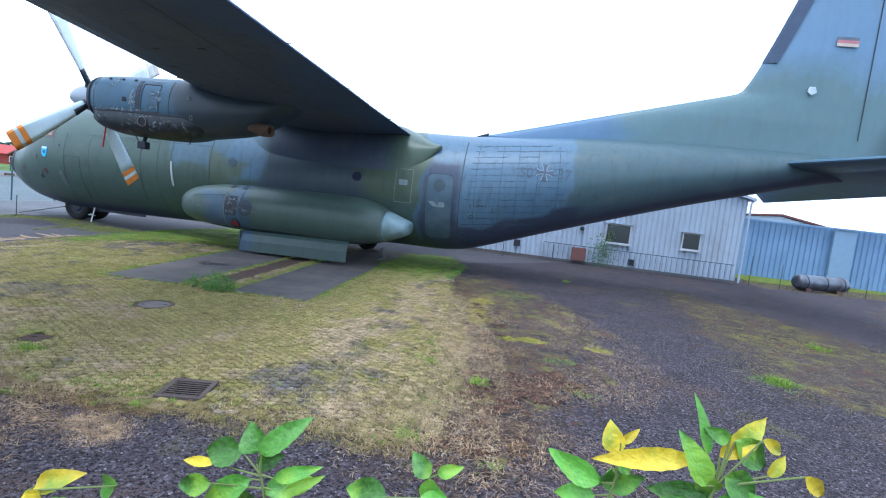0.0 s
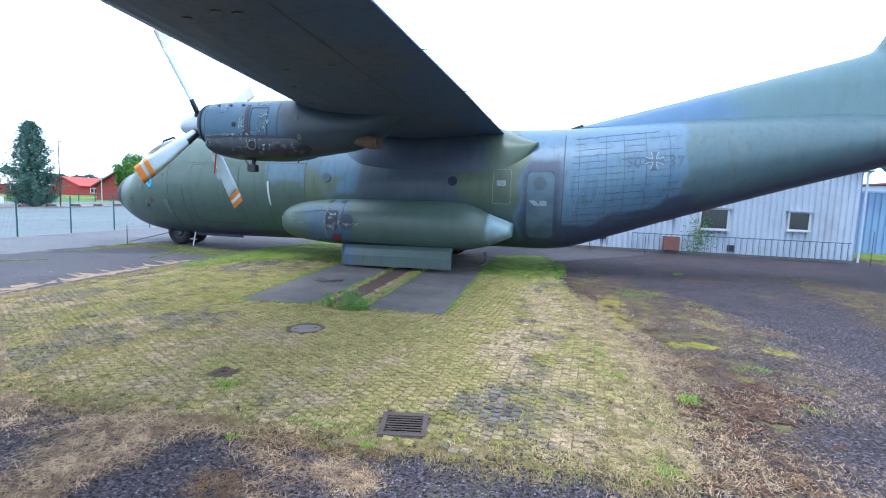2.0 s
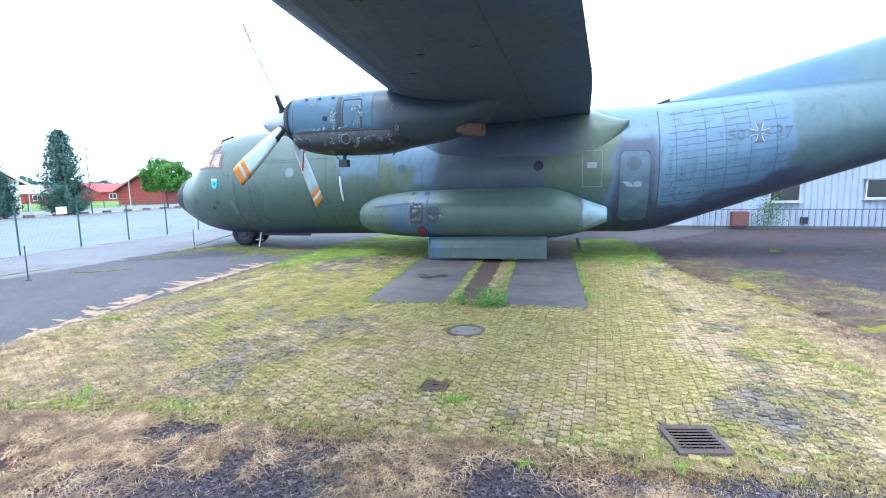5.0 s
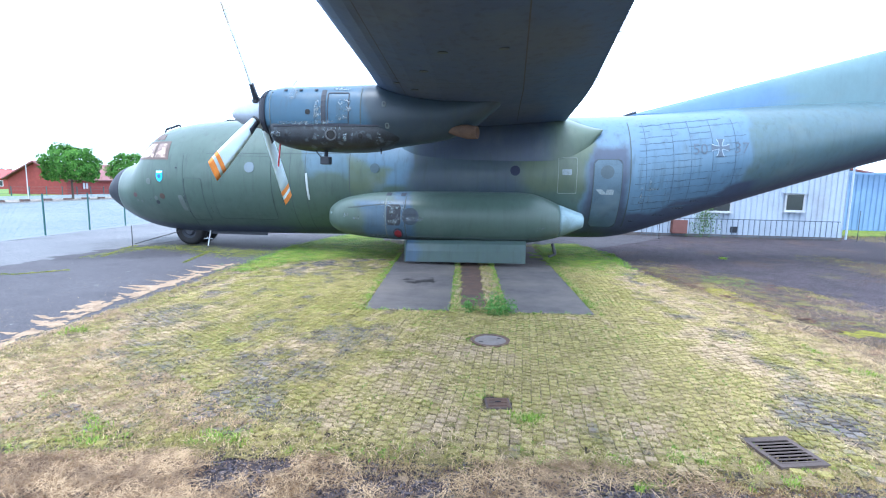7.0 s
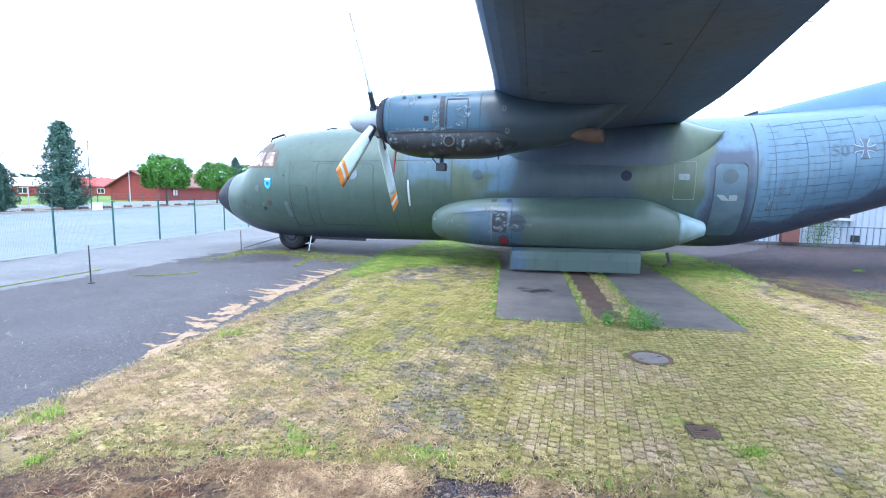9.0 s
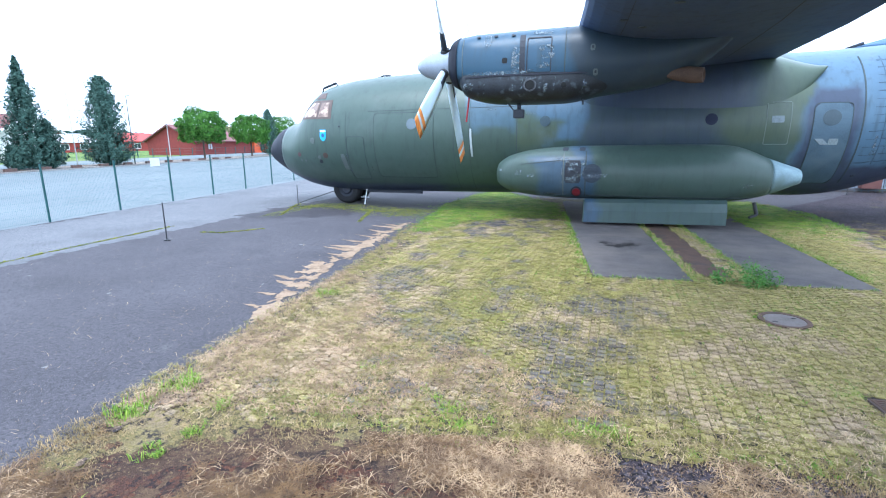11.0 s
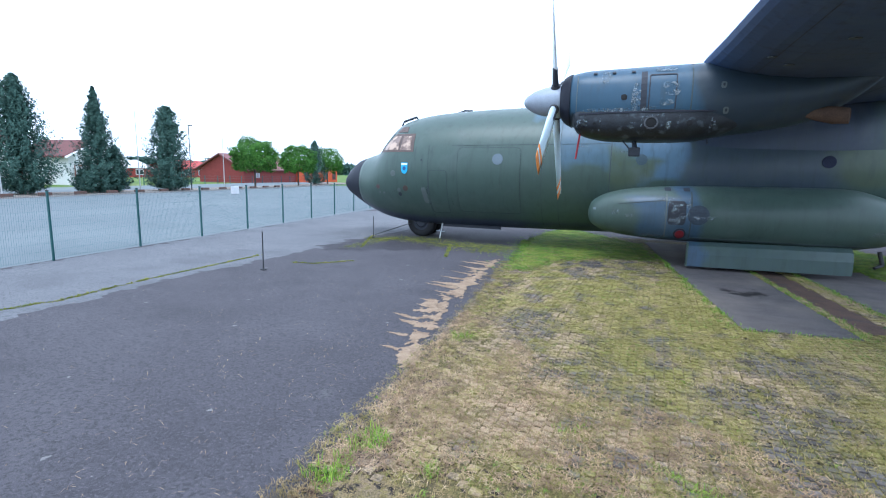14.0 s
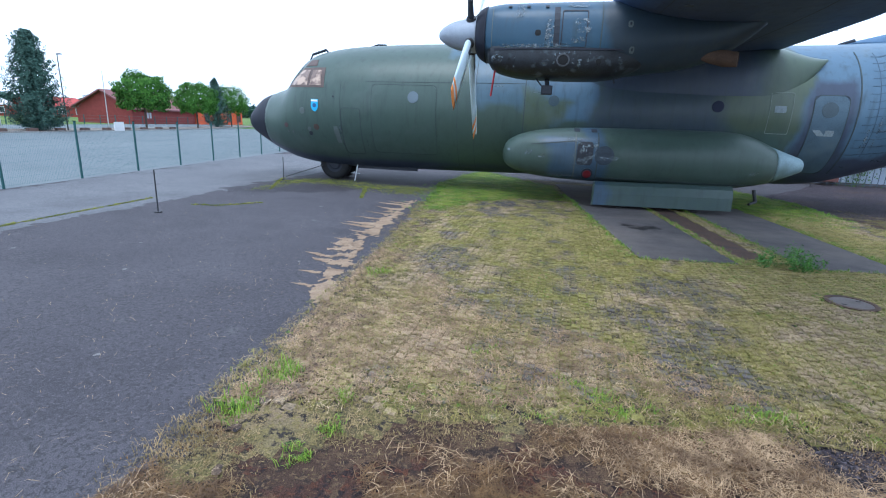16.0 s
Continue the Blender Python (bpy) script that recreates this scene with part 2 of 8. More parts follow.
M_rust = mat("rusty_steel", (0.1, 0.058, 0.042), 0.85, 0.4, 4, 60, bump=0.004, stain=(0.07, 0.05, 0.045), stain_scale=3)
M_steel = mat("dark_steel", (0.06, 0.06, 0.065), 0.55, 0.3, 6, metal=0.5)
M_white = mat("white_paint", (0.75, 0.75, 0.75), 0.6, 0.1, 3)
M_winglass = mat("dark_glazing", (0.03, 0.035, 0.04), 0.12, 0.1, 3, spec=0.6)
M_concrete = mat("slab_concrete", (0.098, 0.086, 0.085), 0.9, 0.4, 3.5, 50, bump=0.006, stain=(0.16, 0.135, 0.12), stain_scale=0.6, stain_lo=0.45, stain_hi=0.75)
M_iron = mat("cast_iron", (0.085, 0.062, 0.055), 0.8, 0.4, 9, 80, bump=0.004)

M_field = ground_mat("meadow", [(0.10, 0.17, 0.035), (0.17, 0.2, 0.06), (0.08, 0.13, 0.03)], [0.15, 0.6], [(0.45, 0.65), (0.5, 0.7)], bump=0.05, bump_scale=12)
M_asphalt = ground_mat("apron_asphalt", [(0.077, 0.07, 0.079), (0.1, 0.092, 0.102), (0.055, 0.05, 0.057), (0.119, 0.114, 0.114), (0.056, 0.051, 0.057), (0.108, 0.1, 0.108)], [0.35, 0.8, 2.0, 26, 34], [(0.45, 0.7), (0.5, 0.75), (0.66, 0.8), (0.5, 0.58), (0.55, 0.62)],
                       rough=0.88, bump=0.012, bump_scale=90, speck=(0.26, 0.25, 0.24), speck_scale=3.6, speck_size=0.14, fine=130, fine_amt=0.55)
M_coarse = ground_mat("coarse_asphalt", [(0.07, 0.053, 0.063), (0.05, 0.04, 0.045), (0.115, 0.07, 0.05), (0.12, 0.105, 0.05), (0.115, 0.1, 0.115), (0.014, 0.012, 0.015)], [1.2, 0.5, 0.75, 17, 26], [(0.45, 0.6), (0.54, 0.7), (0.6, 0.72), (0.53, 0.58), (0.53, 0.57)],
                      bump=0.05, bump_scale=38, speck=(0.3, 0.28, 0.28), speck_scale=6, speck_size=0.05, fine=75, fine_amt=0.6)
M_lot = ground_mat("car_park_asphalt", [(0.15, 0.172, 0.182), (0.172, 0.194, 0.2), (0.132, 0.153, 0.163)], [0.12, 0.4], [(0.45, 0.65), (0.5, 0.7)], bump=0.002, bump_scale=120, fine=40, fine_amt=0.06)
M_verge = ground_mat("sandy_verge", [(0.27, 0.23, 0.2), (0.17, 0.12, 0.09), (0.13, 0.15, 0.07)], [0.5, 0.9], [(0.45, 0.6), (0.58, 0.7)], bump=0.02)
M_bed = ground_mat("mossy_joint_soil", [(0.085, 0.064, 0.046), (0.14, 0.118, 0.045), (0.28, 0.205, 0.125), (0.032, 0.026, 0.024), (0.2, 0.158, 0.065)], [0.8, 0.6, 7, 16], [(0.42, 0.52), (0.52, 0.64), (0.52, 0.58), (0.5, 0.58)], bump=0.02, bump_scale=60, fine=70, fine_amt=0.5)
M_litter = ground_mat("dead_grass_litter", [(0.12, 0.082, 0.06), (0.25, 0.175, 0.115), (0.045, 0.036, 0.036), (0.3, 0.215, 0.145)], [3.0, 8.0, 26], [(0.47, 0.57), (0.5, 0.58), (0.53, 0.6)], bump=0.03, bump_scale=80, fine=130, fine_amt=0.6)
M_brownsoil = ground_mat("brown_moss", [(0.085, 0.042, 0.03), (0.165, 0.095, 0.056), (0.035, 0.024, 0.024), (0.125, 0.052, 0.03)], [4.0, 9.0, 20], [(0.52, 0.6), (0.5, 0.58), (0.52, 0.6)], bump=0.035, bump_scale=90, fine=140, fine_amt=0.6)
M_sand = ground_mat("dry_sand", [(0.34, 0.25, 0.18), (0.26, 0.18, 0.12), (0.4, 0.31, 0.22)], [3, 6], [(0.45, 0.65), (0.55, 0.7)], bump=0.015, bump_scale=90, fine=140, fine_amt=0.3)
M_sandsolid = ground_mat("dry_sand_strip", [(0.34, 0.24, 0.16), (0.22, 0.15, 0.1), (0.4, 0.295, 0.2)], [3, 6], [(0.45, 0.65), (0.55, 0.7)], bump=0.015, bump_scale=90, fine=140, fine_amt=0.3)
M_moss = ground_mat("green_moss", [(0.12, 0.12, 0.025), (0.2, 0.18, 0.035), (0.06, 0.045, 0.03)], [3, 9], [(0.47, 0.57), (0.52, 0.6)], bump=0.03, bump_scale=80, fine=140, fine_amt=0.5)
M_turf = ground_mat("turf", [(0.1, 0.17, 0.02), (0.2, 0.24, 0.035), (0.13, 0.11, 0.045)], [1.8, 6.0], [(0.46, 0.56), (0.55, 0.62)], bump=0.03, bump_scale=90, fine=140, fine_amt=0.5)


PATCH = {}


def patchy(m, scale=2.2, lo=0.35, stretch=(1.0, 1.0, 1.0)):
    """Notes how a ground cover of this material breaks up towards the edge of its patch."""
    PATCH[m] = (scale, lo, stretch)
    return m


patchy(M_litter, 2.2, 0.98)
patchy(M_brownsoil, 2.6, 0.95)
M_oil = patchy(ground_mat("oil_stain", [(0.02, 0.018, 0.018), (0.035, 0.03, 0.03)], [4], [(0.45, 0.6)], rough=0.6, bump=0.003), 2.6, 0.98, (0.8, 2.4, 1))
M_dusty = patchy(ground_mat("dusty_asphalt", [(0.145, 0.145, 0.155), (0.172, 0.172, 0.18), (0.118, 0.117, 0.126), (0.102, 0.1, 0.108)], [0.35, 0.8, 26], [(0.45, 0.65), (0.5, 0.7), (0.52, 0.6)], rough=0.9, bump=0.01, bump_scale=90, speck=(0.3, 0.29, 0.28), speck_scale=2.8, speck_size=0.12, fine=130, fine_amt=0.4), 1.2, 0.5)
patchy(M_moss, 2.0, 1.0)
patchy(M_turf, 2.0, 0.62)
patchy(M_sand, 1.5, 0.56, (0.7, 2.6, 1.0))
patchy(M_bed, 3.0, 0.48)


def paver_mat(name, single=False):
    """Worn grey paving stone; the shares of moss, straw and bare stone come from the growth stored on the mesh or object."""
    m = bpy.data.materials.new(name)
    m.use_nodes = True
    n, l = m.node_tree.nodes, m.node_tree.links
    b = n["Principled BSDF"]
    geo, oi = n.new("ShaderNodeNewGeometry"), n.new("ShaderNodeObjectInfo")
    if single:
        grown = oi.outputs["Color"]
    else:
        at = n.new("ShaderNodeAttribute"); at.attribute_name = "growth"
        grown = at.outputs["Color"]
    sep = n.new("ShaderNodeSeparateColor"); l.new(grown, sep.inputs[0])

    def grain(scale, detail=5, rough=0.65):
        t = n.new("ShaderNodeTexNoise")
        t.inputs["Scale"].default_value, t.inputs["Detail"].default_value, t.inputs["Roughness"].default_value = scale, detail, rough
        l.new(geo.outputs["Position"], t.inputs["Vector"])
        return t.outputs["Fac"]
    stone = n.new("ShaderNodeMixRGB")
    stone.inputs[1].default_value, stone.inputs[2].default_value = (0.1, 0.088, 0.088, 1), (0.16, 0.142, 0.137, 1)
    l.new(oi.outputs["Random"] if single else geo.outputs["Random Per Island"], stone.inputs[0])
    out = stone.outputs[0]
    for ch, c, s, wide in ((1, (0.23, 0.168, 0.112), 15.0, 0.36), (0, (0.17, 0.15, 0.05), 13.0, 0.36), (1, (0.47, 0.345, 0.215), 34.0, 0.22), (0, (0.3, 0.265, 0.07), 28.0, 0.22)):
        ad = n.new("ShaderNodeMath"); ad.operation = "ADD"
        l.new(grain(s), ad.inputs[0]); l.new(sep.outputs[ch], ad.inputs[1])
        r = n.new("ShaderNodeMapRange")
        lo = 0.8 if s > 20 else 0.62
        r.inputs[1].default_value, r.inputs[2].default_value, r.inputs[4].default_value = lo, lo + wide, 0.68
        l.new(ad.outputs[0], r.inputs[0])
        mx = n.new("ShaderNodeMixRGB"); mx.inputs[2].default_value = (*c, 1)
        l.new(r.outputs[0], mx.inputs[0]); l.new(out, mx.inputs[1])
        out = mx.outputs[0]
    own = n.new("ShaderNodeMath"); own.operation = "MULTIPLY_ADD"; own.inputs[1].default_value = 0.16
    l.new(oi.outputs["Random"] if single else geo.outputs["Random Per Island"], own.inputs[0]); l.new(grain(58.0, 6, 0.75), own.inputs[2])
    fr = n.new("ShaderNodeMapRange"); fr.clamp = False
    fr.inputs[1].default_value, fr.inputs[2].default_value, fr.inputs[3].default_value, fr.inputs[4].default_value = 0.38, 0.78, 0.42, 1.5
    l.new(own.outputs[0], fr.inputs[0])
    sc = n.new("ShaderNodeVectorMath"); sc.operation = "SCALE"
    l.new(out, sc.inputs[0]); l.new(fr.outputs[0], sc.inputs["Scale"])
    l.new(sc.outputs[0], b.inputs["Base Color"])
    b.inputs["Roughness"].default_value, b.inputs["Specular IOR Level"].default_value = 0.95, 0.2
    bp = n.new("ShaderNodeBump"); bp.inputs["Distance"].default_value = 0.012
    l.new(grain(90.0), bp.inputs["Height"]); l.new(bp.outputs[0], b.inputs["Normal"])
    return m


M_paver = paver_mat("paving_stone")
M_paver1 = paver_mat("paving_stone_single", True)


def blade_mat(name, a, b, clump=0.0):
    m = bpy.data.materials.new(name)
    m.use_nodes = True
    n, l = m.node_tree.nodes, m.node_tree.links
    s = n["Principled BSDF"]
    g = n.new("ShaderNodeNewGeometry")
    mx = n.new("ShaderNodeMixRGB")
    mx.inputs[1].default_value, mx.inputs[2].default_value = (*a, 1), (*b, 1)
    if clump:
        t = n.new("ShaderNodeTexNoise")
        t.inputs["Scale"].default_value, t.inputs["Detail"].default_value, t.inputs["Roughness"].default_value = clump, 6, 0.7
        l.new(g.outputs["Position"], t.inputs["Vector"])
        r = n.new("ShaderNodeMapRange")
        r.inputs[1].default_value, r.inputs[2].default_value = 0.42, 0.58
        l.new(t.outputs["Fac"], r.inputs[0])
        av = n.new("ShaderNodeMath"); av.operation = "MULTIPLY_ADD"; av.inputs[1].default_value = 0.35
        sc = n.new("ShaderNodeMath"); sc.operation = "MULTIPLY"; sc.inputs[1].default_value = 0.65
        l.new(r.outputs[0], sc.inputs[0]); l.new(g.outputs["Random Per Island"], av.inputs[0]); l.new(sc.outputs[0], av.inputs[2])
        l.new(av.outputs[0], mx.inputs[0])
    else:
        l.new(g.outputs["Random Per Island"], mx.inputs[0])
    l.new(mx.outputs[0], s.inputs["Base Color"])
    s.inputs["Roughness"].default_value = 0.6
    s.inputs["Specular IOR Level"].default_value = 0.25
    return m


M_grass = blade_mat("fresh_grass", (0.11, 0.24, 0.026), (0.24, 0.36, 0.055))
M_grass_y = blade_mat("yellowing_grass", (0.105, 0.13, 0.018), (0.38, 0.31, 0.095), 3.4)
M_nosemoss = blade_mat("fresh_moss", (0.09, 0.13, 0.018), (0.3, 0.29, 0.06), 3.0)
M_weed = blade_mat("weed_blade", (0.1, 0.21, 0.022), (0.3, 0.4, 0.05))
M_drygrass = blade_mat("withered_grass", (0.14, 0.108, 0.038), (0.44, 0.31, 0.15), 5.0)
M_fuzzbrown = blade_mat("dead_moss_tips", (0.075, 0.04, 0.022), (0.24, 0.14, 0.06), 6.0)
M_fuzzmoss = blade_mat("moss_tips", (0.11, 0.115, 0.02), (0.32, 0.29, 0.05), 4.0)
M_deadstraw = blade_mat("matted_straw", (0.14, 0.082, 0.045), (0.62, 0.43, 0.25), 4.0)
M_strand = blade_mat("moss_strand", (0.115, 0.105, 0.024), (0.38, 0.3, 0.11), 4.0)
M_pinkstraw = blade_mat("reddish_straw", (0.16, 0.095, 0.055), (0.55, 0.37, 0.22), 5.0)
M_straw = blade_mat("dry_straw", (0.19, 0.125, 0.07), (0.68, 0.5, 0.3), 5.0)


# ---- building helpers ----
ROOT = {}


def thing(name, at, label, category, group="", kind=""):
    """The Empty at a thing's base that its parts hang from."""
    ob = new(name)
    ob.location = at
    ob.empty_display_size = 0.3
    ROOT[ob] = Vector(at)
    return tagged(ob, label, category, group, kind)


def to_ob(name, bm, material, smooth=False):
    me = bpy.data.meshes.new(name)
    if smooth:
        for f in bm.faces:
            f.smooth = True
    bm.to_mesh(me)
    bm.free()
    me.materials.append(material)
    return new(name, me)


def part(name, bm, material, parent, label="", smooth=False):
    """One mesh, given in world metres, as a part of parent."""
    at = ROOT[parent]
    bmesh.ops.translate(bm, verts=bm.verts, vec=-at)
    ob = to_ob(name, bm, material, smooth)
    ob.parent = parent
    ROOT[ob] = at
    return tagged(ob, label)


def solo(name, bm, material, label, category, group="", kind="", smooth=False):
    return tagged(to_ob(name, bm, material, smooth), label, category, group, kind)


def box(bm, x0, x1, y0, y1, z0, z1, rot=0.0, bevel=0.0):
    """A block between the given bounds, turned about its own upright middle line."""
    c = Vector(((x0 + x1) / 2, (y0 + y1) / 2, (z0 + z1) / 2))
    r = bmesh.ops.create_cube(bm, size=1, matrix=Matrix.Translation(c) @ Matrix.Rotation(rot, 4, "Z") @ Matrix.Diagonal((x1 - x0, y1 - y0, z1 - z0, 1)))
    if bevel:
        es = list({e for v in r["verts"] for e in v.link_edges})
        bmesh.ops.bevel(bm, geom=es, offset=bevel, segments=2, affect="EDGES", profile=0.6)
    return bm


def rod(bm, a, b, r0, r1=None, seg=10, caps=True):
    """A round bar from a to b."""
    a, b = Vector(a), Vector(b)
    d = b - a
    m = Matrix.Translation((a + b) / 2) @ d.to_track_quat("Z", "Y").to_matrix().to_4x4()
    bmesh.ops.create_cone(bm, cap_ends=caps, segments=seg, radius1=r0, radius2=r0 if r1 is None else r1, depth=d.length, matrix=m)
    return bm


def loft(bm, rings, close=True, caps=True):
    """A skin through rings of equally many points."""
    vs = [[bm.verts.new(p) for p in ring] for ring in rings]
    k = len(vs[0])
    for a, b in zip(vs, vs[1:]):
        for i in range(k if close else k - 1):
            j = (i + 1) % k
            bm.faces.new((a[i], a[j], b[j], b[i]))
    if caps:
        bm.faces.new(vs[0][::-1])
        bm.faces.new(vs[-1])
    bmesh.ops.recalc_face_normals(bm, faces=bm.faces)
    return bm


rng = random.Random(7)


def interp(table, x):
    """Smooth (Catmull-Rom) reading of a table of rows that begin with x."""
    if x <= table[0][0]:
        return table[0][1:]
    if x >= table[-1][0]:
        return table[-1][1:]
    for i in range(len(table) - 1):
        if table[i][0] <= x <= table[i + 1][0]:
            break
    p1, p2 = table[i], table[i + 1]
    p0, p3 = table[max(i - 1, 0)], table[min(i + 2, len(table) - 1)]
    h = p2[0] - p1[0]
    t = (x - p1[0]) / h
    res = []
    for k in range(1, len(p1)):
        m1 = (p2[k] - p0[k]) / max(p2[0] - p0[0], 1e-6) * h
        m2 = (p3[k] - p1[k]) / max(p3[0] - p1[0], 1e-6) * h
        res.append((2 * t**3 - 3 * t**2 + 1) * p1[k] + (t**3 - 2 * t**2 + t) * m1 + (-2 * t**3 + 3 * t**2) * p2[k] + (t**3 - t**2) * m2)
    return res


def jagged(pts, step=0.25, amp=0.12, scale=1.3, seed=0.0):
    """A closed outline broken up into an uneven edge."""
    out = []
    for (x0, y0), (x1, y1) in zip(pts, pts[1:] + pts[:1]):
        n = max(1, int(math.hypot(x1 - x0, y1 - y0) / step))
        for i in range(n):
            x, y = x0 + (x1 - x0) * i / n, y0 + (y1 - y0) * i / n
            v = noise.noise_vector((x * scale + seed, y * scale, seed)) + 0.5 * noise.noise_vector((x * scale * 3.1, y * scale * 3.1, seed + 5))
            out.append((x + v.x * amp, y + v.y * amp))
    return out


def sheet(bm, pts, z):
    f = bm.faces.new([bm.verts.new((x, y, z)) for x, y in pts])
    if f.normal.z < 0 or (f.normal_update() or f.normal.z < 0):
        f.normal_flip()
    bmesh.ops.triangulate(bm, faces=[f])
    return bm


def cover(name, pts, z, m, label, category, fade=0.5, step=0.04):
    """A patch of ground cover: a fine ragged sheet that is whole inside the outline and breaks up towards its edge."""
    x0, x1 = min(p[0] for p in pts) - fade, max(p[0] for p in pts) + fade
    y0, y1 = min(p[1] for p in pts) - fade, max(p[1] for p in pts) + fade
    nx, ny = max(2, int((x1 - x0) / step)), max(2, int((y1 - y0) / step))
    P = np.array(pts)
    Q = np.roll(P, -1, axis=0)
    gx, gy = np.meshgrid(np.linspace(x0, x1, nx + 1), np.linspace(y0, y1, ny + 1))
    g = np.stack([gx.ravel(), gy.ravel()], 1)
    dist = np.full(len(g), 1e9)
    odd = np.zeros(len(g), bool)
    for a, b in zip(P, Q):
        ab = b - a
        t = np.clip(((g - a) @ ab) / max(ab @ ab, 1e-9), 0, 1)
        dist = np.minimum(dist, np.linalg.norm(g - a - t[:, None] * ab, axis=1))
        cross = (a[1] > g[:, 1]) != (b[1] > g[:, 1])
        odd ^= cross & (g[:, 0] < (b[0] - a[0]) * (g[:, 1] - a[1]) / (b[1] - a[1] + 1e-12) + a[0])
    share = np.clip(0.5 + np.where(odd, dist, -dist) / (2 * fade), 0, 1)
    sc, lo, st = PATCH[m]
    live = []
    for (px, py), sh in zip(g, share):
        if sh > lo + 0.45:
            live.append(True)
        elif sh < lo - 0.45:
            live.append(False)
        else:
            q = (px * sc * st[0], py * sc * st[1], z * 100)
            live.append(sh + 0.36 * noise.noise(q) + 0.3 * noise.noise((q[0] * 2.7, q[1] * 2.7, 5)) + 0.3 * noise.noise((q[0] * 7, q[1] * 7, 9)) > lo)
    keep = lambda *q: sum(live[k] for k in q) > 1
    fs = []
    for j in range(ny):
        for i in range(nx):
            k = j * (nx + 1) + i
            q = (k, k + 1, k + nx + 2, k + nx + 1)
            if keep(*q):
                fs.append(q)
    used = sorted({k for q in fs for k in q})
    pos = {k: i for i, k in enumerate(used)}
    me = bpy.data.meshes.new(name)
    jit = step * 0.35
    me.from_pydata([(g[k][0] + rng.uniform(-jit, jit), g[k][1] + rng.uniform(-jit, jit), z + rng.uniform(0, 0.0012)) for k in used], [], [tuple(pos[k] for k in q) for q in fs])
    me.materials.append(m)
    return tagged(new(name, me), label, category, "", "stuff")


def inside(pts, x, y):
    c = False
    j = len(pts) - 1
    for i in range(len(pts)):
        if (pts[i][1] > y) != (pts[j][1] > y) and x < (pts[j][0] - pts[i][0]) * (y - pts[i][1]) / (pts[j][1] - pts[i][1]) + pts[i][0]:
            c = not c
        j = i
    return c




def blades(name, spots, material, label, category, h=(0.04, 0.12), w=0.006, lean=0.7, per=7, spread=0.06, z0=0.0):
    """Grass: bundles of bent blades at the spots (x, y, size), all in one mesh."""
    vs, fs = [], []
    for sx, sy, size in spots:
        for _ in range(per):
            a, d = rng.uniform(0, 6.283), spread * math.sqrt(rng.random()) * size
            x, y = sx + d * math.cos(a), sy + d * math.sin(a)
            hh, t = rng.uniform(*h) * size, rng.uniform(0, 6.283)
            le = rng.uniform(0.2, lean)
            dx, dy = math.cos(t), math.sin(t)
            px, py = -dy * w * size ** 0.5, dx * w * size ** 0.5
            k = len(vs)
            vs += [(x - px, y - py, z0), (x + px, y + py, z0),
                   (x + dx * hh * le * 0.4 + px * .8, y + dy * hh * le * 0.4 + py * .8, z0 + hh * 0.6), (x + dx * hh * le * 0.4 - px * .8, y + dy * hh * le * 0.4 - py * .8, z0 + hh * 0.6),
                   (x + dx * hh * le, y + dy * hh * le, z0 + hh * (1.05 - 0.45 * le))]
            fs += [(k, k + 1, k + 2, k + 3), (k + 3, k + 2, k + 4)]
    me = bpy.data.meshes.new(name)
    me.from_pydata(vs, [], fs)
    me.materials.append(material)
    return tagged(new(name, me), label, category, "", "stuff")


def straws(name, spots, material, label, category, ln=(0.06, 0.2), w=0.003, z=0.012):
    """Dead stalks lying about on the ground, all in one mesh."""
    vs, fs = [], []
    for x, y in spots:
        a, q = rng.uniform(0, 6.283), rng.uniform(*ln) / 2
        dx, dy = math.cos(a) * q, math.sin(a) * q
        px, py = -math.sin(a) * w, math.cos(a) * w
        z0, z1, zm = z + rng.uniform(0, 0.02), z + rng.uniform(0, 0.03), z + rng.uniform(0.005, 0.04)
        bx, by = rng.uniform(-.2, .2) * -dy, rng.uniform(-.2, .2) * dx
        k = len(vs)
        vs += [(x - dx + px, y - dy + py, z0), (x - dx - px, y - dy - py, z0), (x + bx + px, y + by + py, zm), (x + bx - px, y + by - py, zm), (x + dx, y + dy, z1)]
        fs += [(k, k + 1, k + 3, k + 2), (k + 2, k + 3, k + 4)]
    me = bpy.data.meshes.new(name)
    me.from_pydata(vs, [], fs)
    me.materials.append(material)
    return tagged(new(name, me), label, category, "", "stuff")


def fuzz(name, poly, m, label, density=700, fade=0.4, h=(0.008, 0.03)):
    """Short moss or dead grass, dense inside the outline and thinning out past it."""
    xs_, ys_ = [p[0] for p in poly], [p[1] for p in poly]
    area = abs(sum(a[0] * b[1] - b[0] * a[1] for a, b in zip(poly, poly[1:] + poly[:1]))) / 2
    out, want = [], min(4800, int(area * density))
    while len(out) < want:
        x, y = rng.uniform(min(xs_), max(xs_)), rng.uniform(min(ys_), max(ys_))
        if inside(poly, x, y) and noise.noise((x * 1.7, y * 1.7, 31)) + 0.6 * noise.noise((x * 5, y * 5, 12)) > rng.uniform(-0.5, 0.35):
            out.append((x + rng.gauss(0, fade * .6), y + rng.gauss(0, fade * .6), rng.uniform(.5, 1.3)))
    return blades(name, out, m, label, "ground cover", h=h, w=0.0024, lean=1.9, per=6, spread=0.04)


